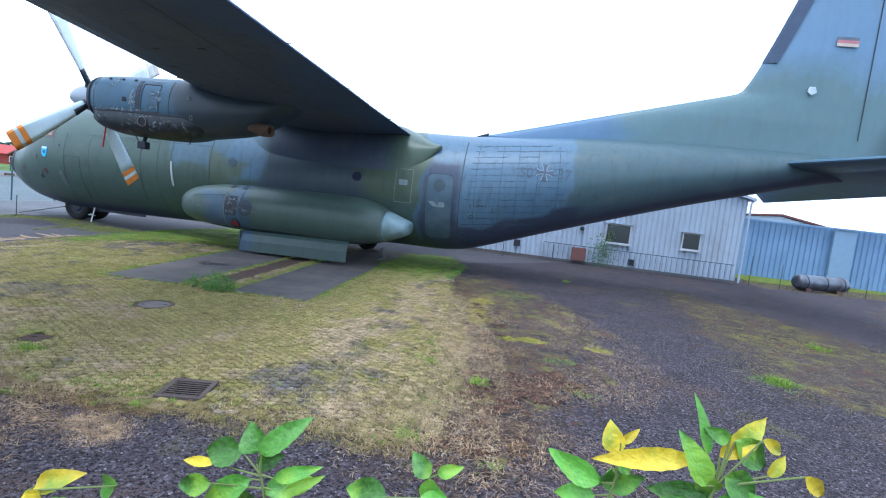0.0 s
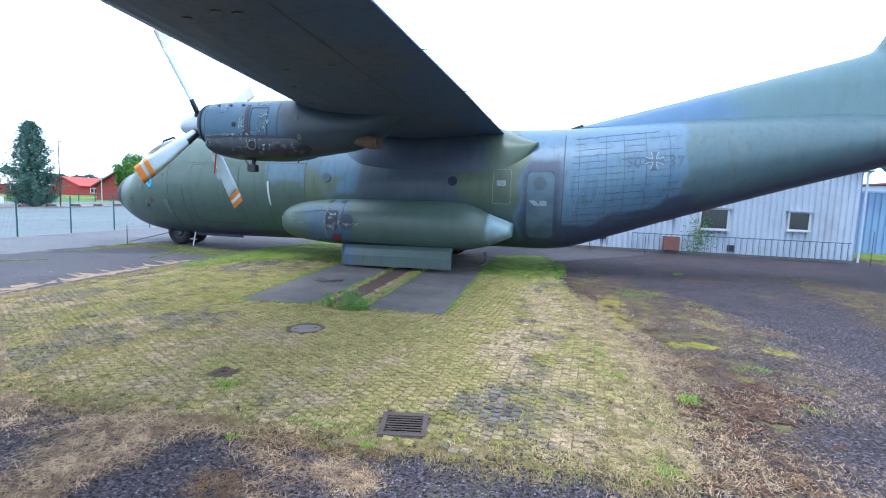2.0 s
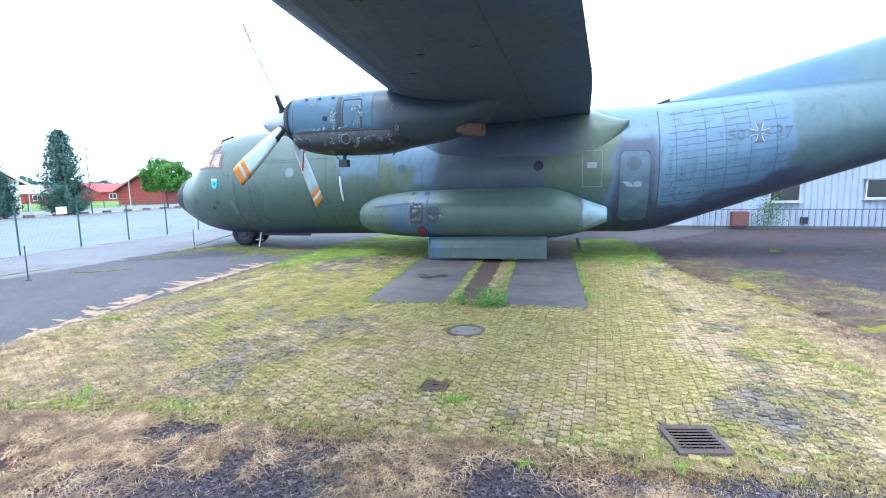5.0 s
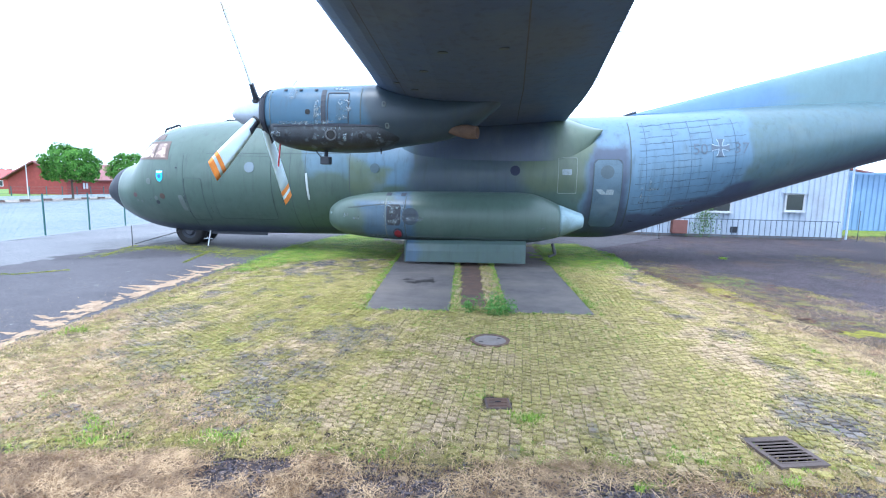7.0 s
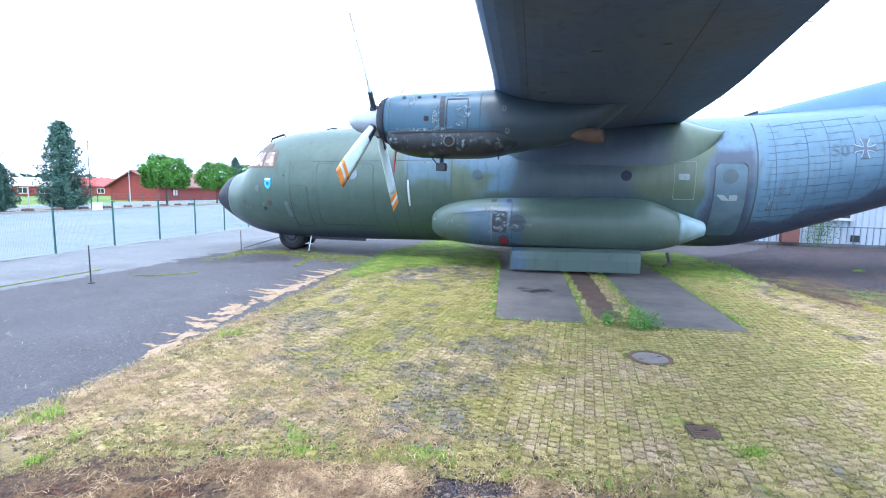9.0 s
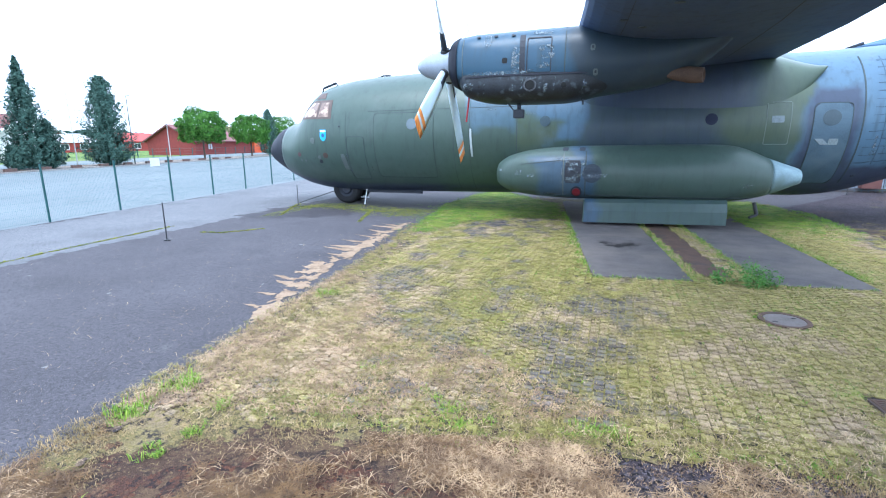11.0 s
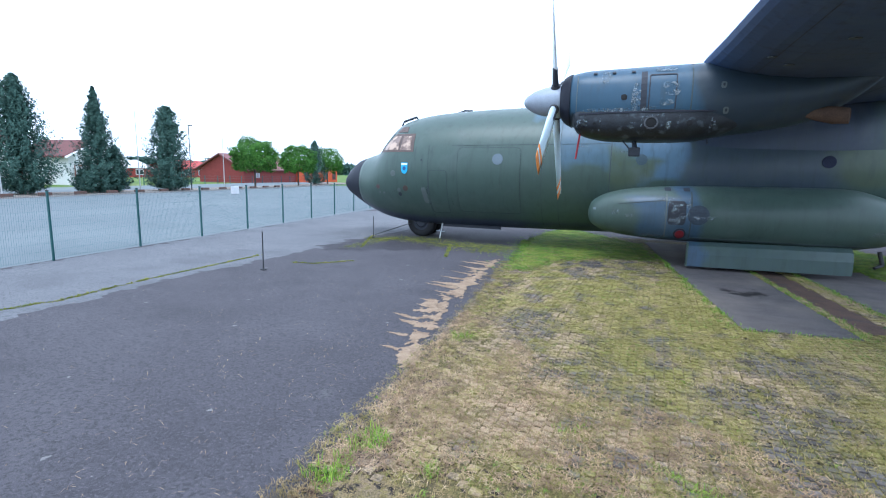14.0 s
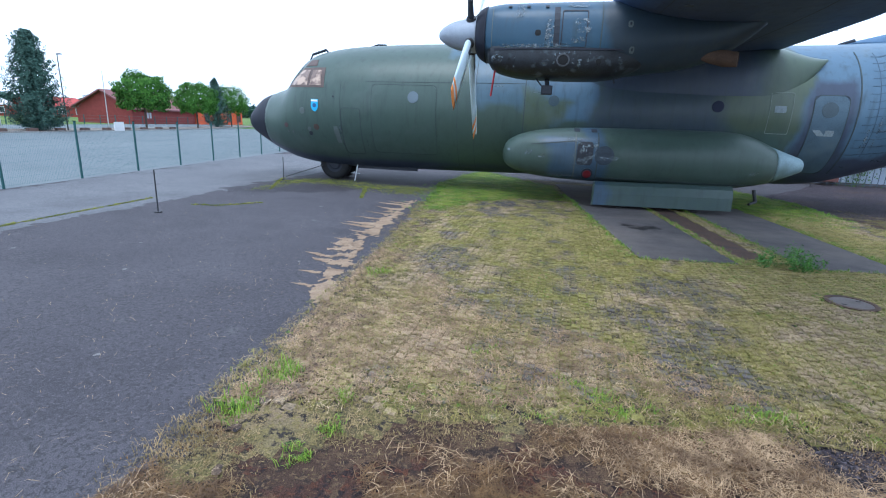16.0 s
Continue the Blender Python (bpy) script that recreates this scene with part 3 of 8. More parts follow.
# ---- growth on the paving ----
GROWN = {
    "bare": [(-8.4, 5.5, 0.4, 1.7, 0.9), (-8.3, 7.4, 0.8, 0.5, 0.7), (-10.3, 4.35, 0.75, 0.26, 0.8), (-11.45, 3.9, 0.5, 0.24, 0.9), (-9.95, 5.9, 0.6, 0.3, 0.7), (-4.7, 4.55, 0.5, 0.3, 0.7), (-6.5, 4.75, 0.6, 0.35, 0.5),
             (-2.1, 9.6, 0.35, 2.6, 0.5), (-2.5, 5.4, 0.5, 0.8, 0.5), (-11.3, 12.25, 1.2, 0.3, 0.8), (-12.0, 8.2, 0.22, 1.7, 0.4), (-3.9, 6.4, 0.12, 2.2, 0.6), (-1.6, 6.2, 0.5, 0.6, 0.5)],
    "straw": [(-11.95, 4.7, 0.55, 0.8, 0.8), (-11.0, 4.35, 0.6, 0.3, 0.7), (-6.65, 7.6, 0.9, 0.5, 0.6), (-8.5, 6.6, 0.6, 0.3, 0.3), (-4.4, 6.3, 1.7, 0.9, 0.55), (-3.3, 7.4, 0.9, 0.9, 0.55), (-0.75, 7.5, 0.3, 2.6, 0.7),
              (-12.35, 6.6, 0.35, 2.4, 0.7), (-1.9, 11.6, 0.6, 1.6, 0.5), (-5.6, 5.9, 1.0, 0.5, 0.4), (-9.4, 4.6, 0.7, 0.25, 0.3)],
    "moss": [(-10.6, 9.6, 1.7, 3.0, 0.4), (-3.6, 11.2, 0.6, 2.6, 0.75), (-5.2, 8.2, 1.9, 0.6, 0.5), (-9.8, 3.85, 2.2, 0.2, 0.8), (-7.0, 4.15, 1.4, 0.16, 0.5), (-6.0, 5.3, 0.5, 0.6, 0.6), (-9.2, 11.5, 0.5, 2.4, 0.6), (-1.0, 7.6, 0.3, 1.0, 0.6),
             (-3.0, 4.5, 1.9, 0.2, 0.4), (-12.5, 8.5, 0.25, 2.5, 0.4), (-5.0, 7.0, 0.25, 1.6, 0.4)],
}


def growth(x, y):
    """Shares of moss, straw and bare stone on the paving at a place."""
    out = []
    east = max(0.0, min(1.0, (x + 8.8) / 1.6)) * (1 - 0.75 * max(0.0, min(1.0, (x + 3.6) / 1.4)))
    for i, (kind, base) in enumerate((("moss", 0.3), ("straw", 0.3), ("bare", 0.0))):
        v = base + (0.36 * (east - 0.03) if kind == "straw" else 0.3 * (east - 0.3)) * (kind != "bare") + 0.34 * noise.noise((x * 0.8, y * 0.5, 3.3 + 7 * i)) + 0.4 * noise.noise((x * 2.3, y * 1.6, 8.1 + 5 * i)) + 0.4 * noise.noise((x * 4.6, y * 3.6, 1.7 + 3 * i)) + 0.14 * noise.noise((x * 11, y * 9, 4.7 + 3 * i))
        for cx, cy, rx, ry, w in GROWN[kind]:
            d = ((x - cx) / rx) ** 2 + ((y - cy) / ry) ** 2
            if d < 8:
                v += 0.62 * w * math.exp(-0.6 * d)
        out.append(v)
    k = 1 - 0.85 * max(0.0, min(1.0, out[2]))
    return max(0.0, min(1.0, out[0])) * k, max(0.0, min(1.0, out[1])) * k, max(0.0, min(1.0, out[2]))


# ---- ground ----
def gz(x):
    """Height of the ground: level round the aircraft, falling very gently beyond the fence."""
    return -0.006 * max(0.0, min(-26 - x, 84.0))


def slope_sheet(pts, dz):
    bm = sheet(bmesh.new(), pts, 0.0)
    for v in bm.verts:
        v.co.z = gz(v.co.x) + dz
    return bm


bm = bmesh.new()
cols_ = [[bm.verts.new((x, y, gz(x) - 0.02)) for y in (-1500, 1500)] for x in (-1500, -110, -26, 1500)]
for a, b in zip(cols_, cols_[1:]):
    bm.faces.new((a[0], b[0], b[1], a[1]))
solo("ground", bm, M_field, "green meadow running out to the horizon", "ground", kind="structure")

bm = sheet(bmesh.new(), [(-24.2, -60), (-24.0, 6), (-26.2, 30), (-29, 62), (40, 62), (40, -60)], 0.0)
solo("apron_asphalt", bm, M_asphalt, "old dark grey asphalt apron with pale lichen spots", "asphalt", kind="structure")
bm = slope_sheet([(-23.4, -60), (-24.0, 6), (-26.2, 30), (-32, 80), (-64.2, 80), (-62, 73), (-58.8, 57), (-56.8, 41), (-56, 34), (-55, 26), (-52.5, 14), (-46, -60)], -0.008)
solo("car_park", bm, M_lot, "worn blue-grey asphalt car park beyond the fence", "car park", kind="structure")
# verge with kerb, and the street behind it
KERB = [(-46, -60), (-52.5, 14), (-55, 26), (-56, 34), (-56.8, 41), (-58.8, 57), (-62, 73), (-72, 105)]
bm = slope_sheet(KERB + [(x - 6.5, y) for x, y in reversed(KERB)], 0.06)
solo("verge", bm, M_verge, "sandy verge with bark and sparse weeds", "verge", kind="structure")
bm = slope_sheet([(x - 6.5, y) for x, y in KERB] + [(x - 20, y) for x, y in reversed(KERB)], 0.02)
solo("road", bm, M_lot, "pale grey asphalt street behind the trees", "road", kind="structure")
M_kerb = mat("kerb_stone", (0.3, 0.27, 0.25), 0.9, 0.3, 3, 40, bump=0.005)
kerb = thing("kerb", (-54, 14, 0), "weathered concrete kerb along the car park", "kerb", kind="structure")
for (x0, y0), (x1, y1) in zip(KERB[1:], KERB[2:]):
    n = int(math.hypot(x1 - x0, y1 - y0))
    for i in range(n):
        if y0 + (y1 - y0) * i / n > 90:
            continue
        a = math.atan2(y1 - y0, x1 - x0)
        cx, cy = x0 + (x1 - x0) * (i + .5) / n, y0 + (y1 - y0) * (i + .5) / n
        q = math.hypot(x1 - x0, y1 - y0) / n
        part("kerb_stone", box(bmesh.new(), cx - q / 2 + .01, cx + q / 2 - .01, cy - .08, cy + .08, -0.05, 0.13 + rng.uniform(-.01, .01), rot=a), M_kerb, kerb)

kerb.location.z = -0.2

EAST = [(-0.4, 4.4), (-0.45, 8), (-1.0, 11.2), (-1.8, 15), (-2.2, 20), (1, 24), (5, 30), (40, 34), (40, -30), (-30, -30), (-20, -6), (-13.2, 1.2), (-12.4, 2.6), (-11, 3.5), (-8, 4.0), (-4.5, 4.1)]
bm = sheet(bmesh.new(), jagged(EAST, 0.3, 0.1), 0.004)
solo("coarse_asphalt", bm, M_coarse, "rough weathered asphalt with loose chippings and brown moss", "asphalt", kind="structure")

PAVED = [(-12.45, 2.5), (-12.6, 4.1), (-12.8, 6.0), (-12.9, 8), (-13.1, 10), (-13.4, 13), (-13.4, 21), (-2.2, 21), (-1.8, 15), (-1.0, 11.2), (-0.45, 8), (-0.4, 4.45),
         (-2.3, 4.3), (-4.5, 4.15), (-6.3, 4.1), (-8.3, 3.95), (-9.9, 3.6), (-11.2, 3.4)]
PAVED_EDGE = jagged(PAVED, 0.12, 0.2, 1.6, 3)
tagged(cover("paved_area", PAVED, 0.0155, M_bed, "", "", 0.3, 0.08), "sett paving bed overgrown with moss and dry grass", "paving", "", "structure")

cover("dusty_asphalt", [(-23.8, -30), (-23.9, 6), (-25.8, 27), (-20.6, 30), (-19.2, 20), (-19.6, 12), (-19.75, 8), (-19.45, 5), (-20.4, 0), (-21, -30)], 0.003, M_dusty, "dusty paler asphalt along the fence", "asphalt", 0.35, 0.12)
# dead litter and soil in front of the paving
M_soil = patchy(ground_mat("brown_soil", [(0.078, 0.046, 0.032), (0.13, 0.08, 0.048), (0.045, 0.03, 0.025), (0.16, 0.105, 0.06)], [2.0, 7.0, 24], [(0.48, 0.6), (0.5, 0.58), (0.54, 0.6)], bump=0.035, bump_scale=80, fine=140, fine_amt=0.6), 2.0, 0.5)
cover("brown_soil", [(-12.5, 0.8), (-12.4, 2.9), (-11.3, 3.75), (-9.4, 3.9), (-8.7, 3.6), (-8.9, 2.6), (-9.6, 0.8)], 0.0145, M_soil, "dark brown soil and dead moss", "soil", 0.5)
for i, (o, m, lab, amp) in enumerate([
        ([(-12.6, 1.9), (-12.3, 2.9), (-11.3, 3.3), (-9.5, 3.65), (-8.6, 3.8), (-8.6, 2.2), (-10, 1.4), (-12, 1.2)], M_brownsoil, "dark brown dead moss and soil", 0.25),
        ([(-9.0, 3.75), (-7.3, 3.95), (-6.6, 4.0), (-6.3, 3.7), (-6.6, 3.3), (-7.4, 3.3), (-9.1, 3.3)], M_litter, "straw-coloured dead grass litter", 0.3),
        ([(-4.5, 4.0), (-4.0, 4.05), (-3.9, 3.8), (-4.2, 3.5), (-4.6, 3.6)], M_litter, "straw-coloured dead grass litter", 0.25),
        ([(-0.7, 4.4), (-0.5, 6.2), (0.1, 7.6), (1.6, 8.2), (1.7, 6.6), (0.6, 5.0), (0.3, 3.8), (-0.4, 3.7)], M_brownsoil, "reddish brown dead moss on asphalt", 0.3),
        ([(-0.8, 9.0), (-0.3, 8.2), (1.1, 8.9), (1.9, 9.8), (0.9, 11.5), (0.2, 14), (-1.0, 15.5), (-1.4, 13)], M_moss, "yellow-green moss on asphalt", 0.3),
        ([(4.0, 8.0), (5.6, 7.6), (9.5, 13), (8, 16), (6.5, 21), (5.6, 20), (5.4, 14)], M_moss, "green moss and weeds on asphalt", 0.5)]):
    if m is not M_moss:
        cover("litter_patch", o, 0.016 + 0.002 * i, m, lab, "ground cover", amp * 2.2)
    fuzz("moss_tips" if m is M_moss else "dead_moss", o, M_fuzzmoss if m is M_moss else (M_fuzzbrown if m is M_brownsoil else M_deadstraw), lab, 260 if i == 5 else (1500 if i == 4 else 800), amp * 1.4, (0.006, 0.022))

# straw and thin grass that run over the edge of the paving
for i, (o, m) in enumerate([([(-12.7, 1.6), (-12.1, 1.6), (-11.9, 4), (-12.1, 8), (-12.6, 12.5), (-13.3, 12.5), (-12.85, 8), (-12.8, 4)], M_litter)]):
    cover("litter_patch", o, 0.032 + 0.002 * i, m, "pale straw and dead grass over the paving edge", "ground cover", 0.4)

cover("litter_patch", [(-1.0, 4.0), (-0.7, 6), (-0.6, 8.2), (-1.2, 11.4), (-2.0, 15.4), (-1.2, 15.4), (0.1, 11.4), (0.6, 8.2), (0.6, 6), (0.4, 4.0)], 0.03, M_brownsoil, "brown moss creeping over the paving edge", "ground cover", 0.9)

fuzz("dead_moss", [(-12.4, 2.0), (-11.2, 3.0), (-8.3, 3.55), (-6.5, 3.65), (-6.8, 4.25), (-8.3, 4.25), (-11.2, 3.75), (-12.6, 2.9)], M_fuzzbrown, "brown dead moss along the paving edge", 500, 0.3)
fuzz("dead_moss", [(-7.3, 3.6), (-6.4, 3.65), (-6.3, 4.2), (-7.3, 4.15)], M_deadstraw, "pale matted straw along the paving edge", 700, 0.35)
fuzz("dead_moss", [(-1.0, 4.0), (-0.7, 6), (-0.6, 8.2), (-1.2, 11.4), (-2.0, 15.4), (-1.2, 15.4), (0.1, 11.4), (0.6, 8.2), (0.6, 6), (0.4, 4.0)], M_fuzzbrown, "brown dead moss creeping over the paving edge", 600, 0.4)
fuzz("dead_grass", [(-12.75, 1.4), (-12.1, 1.4), (-11.9, 4), (-12.1, 8), (-12.6, 12.5), (-13.3, 12.5), (-12.85, 8), (-12.65, 4)], M_drygrass, "withered grass over the asphalt edge", 700, 0.2, (0.012, 0.045))
fuzz("dead_grass", [(-12.6, 2.4), (-11.2, 3.15), (-8.3, 3.75), (-4.5, 3.95), (-0.6, 4.15), (-0.6, 4.6), (-4.5, 4.4), (-8.3, 4.2), (-11.2, 3.7), (-12.6, 3.0)], M_drygrass, "withered grass along the front edge of the paving", 1000, 0.16, (0.015, 0.05))

def blot(x, y, rx, ry, m, label, z, tips=None, density=900, h=(0.006, 0.022)):
    """A ragged patch of ground cover round a middle point, with short growth on it."""
    o = [(x + rx * math.cos(a) * (1 + .35 * noise.noise((x + math.cos(a), y + math.sin(a), 5))), y + ry * math.sin(a) * (1 + .35 * noise.noise((x + math.cos(a), y + math.sin(a), 8)))) for a in [math.tau * i / 16 for i in range(16)]]
    if m:
        cover("litter_patch", o, z, m, label, "ground cover", 0.55 * min(rx, ry) + .06)
    if tips:
        fuzz("moss_tips", o, tips, label, density, 0.4 * min(rx, ry), h)


M_yellowmoss = patchy(ground_mat("yellow_moss", [(0.19, 0.18, 0.022), (0.32, 0.29, 0.035), (0.1, 0.09, 0.025)], [5, 13], [(0.47, 0.57), (0.52, 0.6)], bump=0.03, bump_scale=80, fine=140, fine_amt=0.5), 2.6, 0.75)
M_grit = patchy(ground_mat("mossy_grit", [(0.07, 0.05, 0.046), (0.14, 0.125, 0.036), (0.042, 0.033, 0.034), (0.18, 0.13, 0.082), (0.105, 0.045, 0.032)], [1.3, 2.6, 15, 3.1], [(0.5, 0.62), (0.5, 0.6), (0.55, 0.62), (0.56, 0.66)], bump=0.03, bump_scale=60, fine=110, fine_amt=0.6), 1.5, 0.52)
cover("mossy_grit", [(-0.9, 4.9), (0.5, 5.0), (1.6, 7.6), (2.1, 10), (1.5, 13), (0.2, 15.5), (-1.6, 16.5), (-1.0, 12)], 0.0085, M_grit, "brown and olive moss over crumbling asphalt", "ground cover", 0.9)
cover("mossy_grit", [(4.6, 8.0), (6.4, 7.4), (9.5, 12), (8.2, 16), (6.4, 20.5), (5.3, 15)], 0.0085, M_grit, "brown and olive moss over crumbling asphalt", "ground cover", 1.0, 0.06)
for k, (x, y, rx, ry) in enumerate(((-0.5, 10.5, 0.4, 0.8), (-0.55, 12.1, 0.4, 0.9), (0.65, 9.05, 0.42, 0.22), (1.9, 9.1, 0.28, 0.2), (0.2, 8.9, 0.25, 0.3))):
    blot(x, y, rx, ry, M_yellowmoss, "yellow-green moss cushion on asphalt", 0.0105 + .0003 * k, M_fuzzmoss, 2600)
for k, (x, y, rx, ry) in enumerate(((-0.35, 5.45, 0.42, 0.4), (0.1, 6.4, 0.45, 0.7), (0.25, 7.7, 0.7, 0.7), (0.3, 5.0, 0.35, 0.35), (-3.7, 4.08, 0.6, 0.16), (-4.3, 3.2, 0.3, 0.25))):
    blot(x, y, rx, ry, None, "reddish brown dead moss on asphalt", 0.0, M_fuzzbrown, 3800)
for k, (x, y, rx, ry) in enumerate(((-3.55, 3.6, 0.45, 0.28), (-0.72, 8.3, 0.2, 1.4), (-0.4, 6.7, 0.2, 0.5))):
    blot(x, y, rx, ry, None, "pale matted dead grass", 0.0, M_deadstraw, 3800)
for x, y, rx, ry in ((1.47, 12.4, 0.4, 0.7), (1.85, 9.6, 0.25, 0.35), (4.85, 8.7, 0.4, 0.35), (-0.05, 6.36, 0.2, 0.2), (-1.05, 7.4, 0.2, 0.5), (-0.98, 6.4, 0.22, 0.3), (-0.78, 5.45, 0.16, 0.2), (-0.75, 4.6, 0.14, 0.12), (1.1, 7.95, 0.25, 0.2), (1.28, 6.6, 0.15, 0.15), (0.16, 4.2, 0.16, 0.14), (7.5, 12.2, 0.5, 0.6), (7.2, 13.2, 0.7, 0.7), (0.3, 13.8, 0.5, 0.8), (6.3, 12.3, 0.6, 1.0), (-5.35, 4.95, 0.35, 0.2), (-6.2, 5.5, 0.16, 0.12), (-4.6, 4.7, 0.14, 0.1), (-3.9, 4.9, 0.22, 0.1)):
    blot(x, y, rx, ry, None, "thin green weeds", 0.0, M_grass_y if x > 1 and y > 9 else M_grass, 150 if y > 9 else 420, (0.015, 0.055))

# ragged darker patch of asphalt below the nose
M_darkpatch = patchy(ground_mat("darker_asphalt", [(0.045, 0.04, 0.046), (0.062, 0.055, 0.062), (0.034, 0.03, 0.034)], [1.2, 26], [(0.45, 0.65), (0.5, 0.6)], rough=0.75, bump=0.01, bump_scale=90, fine=130, fine_amt=0.4), 1.6, 0.7, (0.6, 1.4, 1.0))
cover("dark_patch", [(-20.2, 13.2), (-18.6, 12.9), (-17.2, 13.6), (-16.0, 15.2), (-17.5, 17.5), (-19.2, 17.0)], 0.0062, M_darkpatch, "darker asphalt under the nose", "asphalt", 0.8, 0.07)

# turf under and beside the aircraft
LAWN = [(-13.25, 12.3), (-12.6, 12.2), (-12.1, 14), (-11, 15.2), (-9.4, 15.4), (-9.7, 19), (-13, 24), (-13.9, 18)]
for i, o in enumerate([LAWN,
                       [(-4.1, 15.2), (-2.9, 14.9), (-2.2, 16), (-2.0, 19.5), (-2.5, 22), (-4.5, 21), (-4.6, 17)],
                       [(14, 30), (24, 33), (40, 36), (40, 45), (16, 45), (13.5, 34)]]):
    cover("turf_patch", o, 0.034 + 0.002 * i, M_turf, "bright green turf" if i < 2 else "dry yellow-green grass strip", "grass", 0.6, 0.05 if i < 2 else 0.3)

# dry sand washed off the paving, with fingers towards the asphalt
def sand_strip():
    """Washed-out sand: a ragged band that breaks into islands, with thin curved tongues on its far side."""
    r_ = random.Random(31)
    right = [(5.2, -12.62), (5.8, -12.78), (7.0, -13.08), (8.4, -13.3), (10.0, -13.46), (12.7, -13.64), (13.6, -13.7)]
    left = [(5.2, -13.05), (5.8, -13.35), (7.0, -13.62), (8.4, -13.8), (10.0, -13.85), (12.7, -14.0), (13.6, -13.9)]
    tongues = []
    y = 6.0
    while y < 13.2:
        tongues.append((y, r_.uniform(0.15, 0.7), r_.uniform(0.05, 0.16), r_.uniform(0.1, 0.6)))
        y += r_.uniform(0.18, 0.75)
    st, fs, pos, vs = 0.02, [], {}, []

    def live(x, y):
        a, b = interp(left, y)[0], interp(right, y)[0]
        n_ = 0.5 * noise.noise((x * 2.2, y * 1.4, 3)) + 0.45 * noise.noise((x * 5, y * 4, 7)) + 0.3 * noise.noise((x * 14, y * 11, 2))
        if a - 0.12 < x < b + 0.1:
            edge = min((x - a) / 0.3, (b - x) / 0.16, (y - 5.2) / 0.5, (13.7 - y) / 0.5)
            if min(edge, 0.75) + n_ * 1.7 > 0.36 - 0.15 * (9 < y < 13) + 0.25 * (y < 7):
                return True
        for yc, ln, w, k in tongues:
            u = (interp(left, yc)[0] + 0.15 - x) / (ln + 0.15)
            if 0 < u < 1 and abs(y - yc - k * ln * u ** 1.5 - 0.04 * noise.noise((x * 6, yc, 1))) < w * (1 - u) ** 1.1 * (1 + n_) + 0.006:
                return True
        return False
    for i in range(int(2.6 / st)):
        for j in range(int(9.2 / st)):
            x, y = -15.0 + i * st, 5.0 + j * st
            if not live(x, y):
                continue
            q = []
            for k in ((i, j), (i + 1, j), (i + 1, j + 1), (i, j + 1)):
                if k not in pos:
                    pos[k] = len(vs)
                    vs.append((-15.0 + k[0] * st + r_.uniform(-.007, .007), 5.0 + k[1] * st + r_.uniform(-.007, .007), 0.0075 + r_.uniform(0, .002)))
                q.append(pos[k])
            fs.append(tuple(q))
    me = bpy.data.meshes.new("sand_strip")
    me.from_pydata(vs, [], fs)
    me.materials.append(M_sandsolid)
    return tagged(new("sand_strip", me), "strip of pale dry sand and dead grass along the paving", "sand", "", "stuff")


sand_strip()

# ---- concrete slabs, steel channel and covers ----
def quad_slab(name, pts, z0, z1, m, label, category, bev=0.01):
    bm = bmesh.new()
    lo, hi = [bm.verts.new((x, y, z0)) for x, y in pts], [bm.verts.new((x, y, z1)) for x, y in pts]
    bm.faces.new(hi)
    bm.faces.new(lo[::-1])
    k = len(pts)
    for i in range(k):
        bm.faces.new((lo[i], lo[(i + 1) % k], hi[(i + 1) % k], hi[i]))
    bmesh.ops.recalc_face_normals(bm, faces=bm.faces)
    bmesh.ops.bevel(bm, geom=[e for e in bm.edges if e.verts[0].co.z > z1 - 1e-4 and e.verts[1].co.z > z1 - 1e-4], offset=bev, segments=1, affect="EDGES")
    return solo(name, bm, m, label, category, kind="structure")


quad_slab("concrete_slab", [(-8.47, 9.05), (-6.80, 9.18), (-7.17, 14.3), (-7.55, 20.0), (-9.6, 20.0), (-9.07, 14.45)], -0.05, 0.035, M_concrete, "oil-stained grey concrete slab set in the paving", "slab")
quad_slab("concrete_slab", [(-5.67, 9.25), (-4.02, 9.39), (-4.25, 15.0), (-4.5, 20.0), (-6.3, 20.0), (-6.0, 14.6)], -0.05, 0.036, M_concrete, "smooth grey concrete slab set in the paving", "slab")
quad_slab("steel_channel", [(-6.62, 9.6), (-6.12, 9.65), (-6.42, 14.5), (-6.8, 20.0), (-7.4, 20.0), (-7.02, 14.4)], -0.05, 0.02, M_rust, "rusty steel trench cover between the slabs", "trench cover")

fuzz("moss_tips", [(-19.3, 15.7), (-18.4, 16.1), (-17.4, 15.9), (-15.4, 15.2), (-13.9, 14.6), (-13.9, 16.4), (-15.8, 16.5), (-17.2, 17.2), (-18.3, 17.0)], M_nosemoss, "yellow-green moss round the nose wheel", 520, 0.4, (0.012, 0.045))
fuzz("moss_tips", [(-18.9, 13.6), (-18.5, 13.7), (-18.4, 15.2), (-18.2, 16.6), (-18.7, 16.6), (-18.9, 15.2)], M_nosemoss, "yellow-green moss streak on asphalt", 650, 0.2, (0.012, 0.04))
fuzz("turf_edge", LAWN, M_grass, "bright green grass thinning out at the edge of the turf", 420, 0.7, (0.02, 0.06))
cover("oil_stain", [(-8.5, 11.4), (-7.2, 11.3), (-7.25, 12.5), (-8.6, 12.6)], 0.0395, M_oil, "dark oil stain on the concrete slab", "stain", 0.4, 0.06)

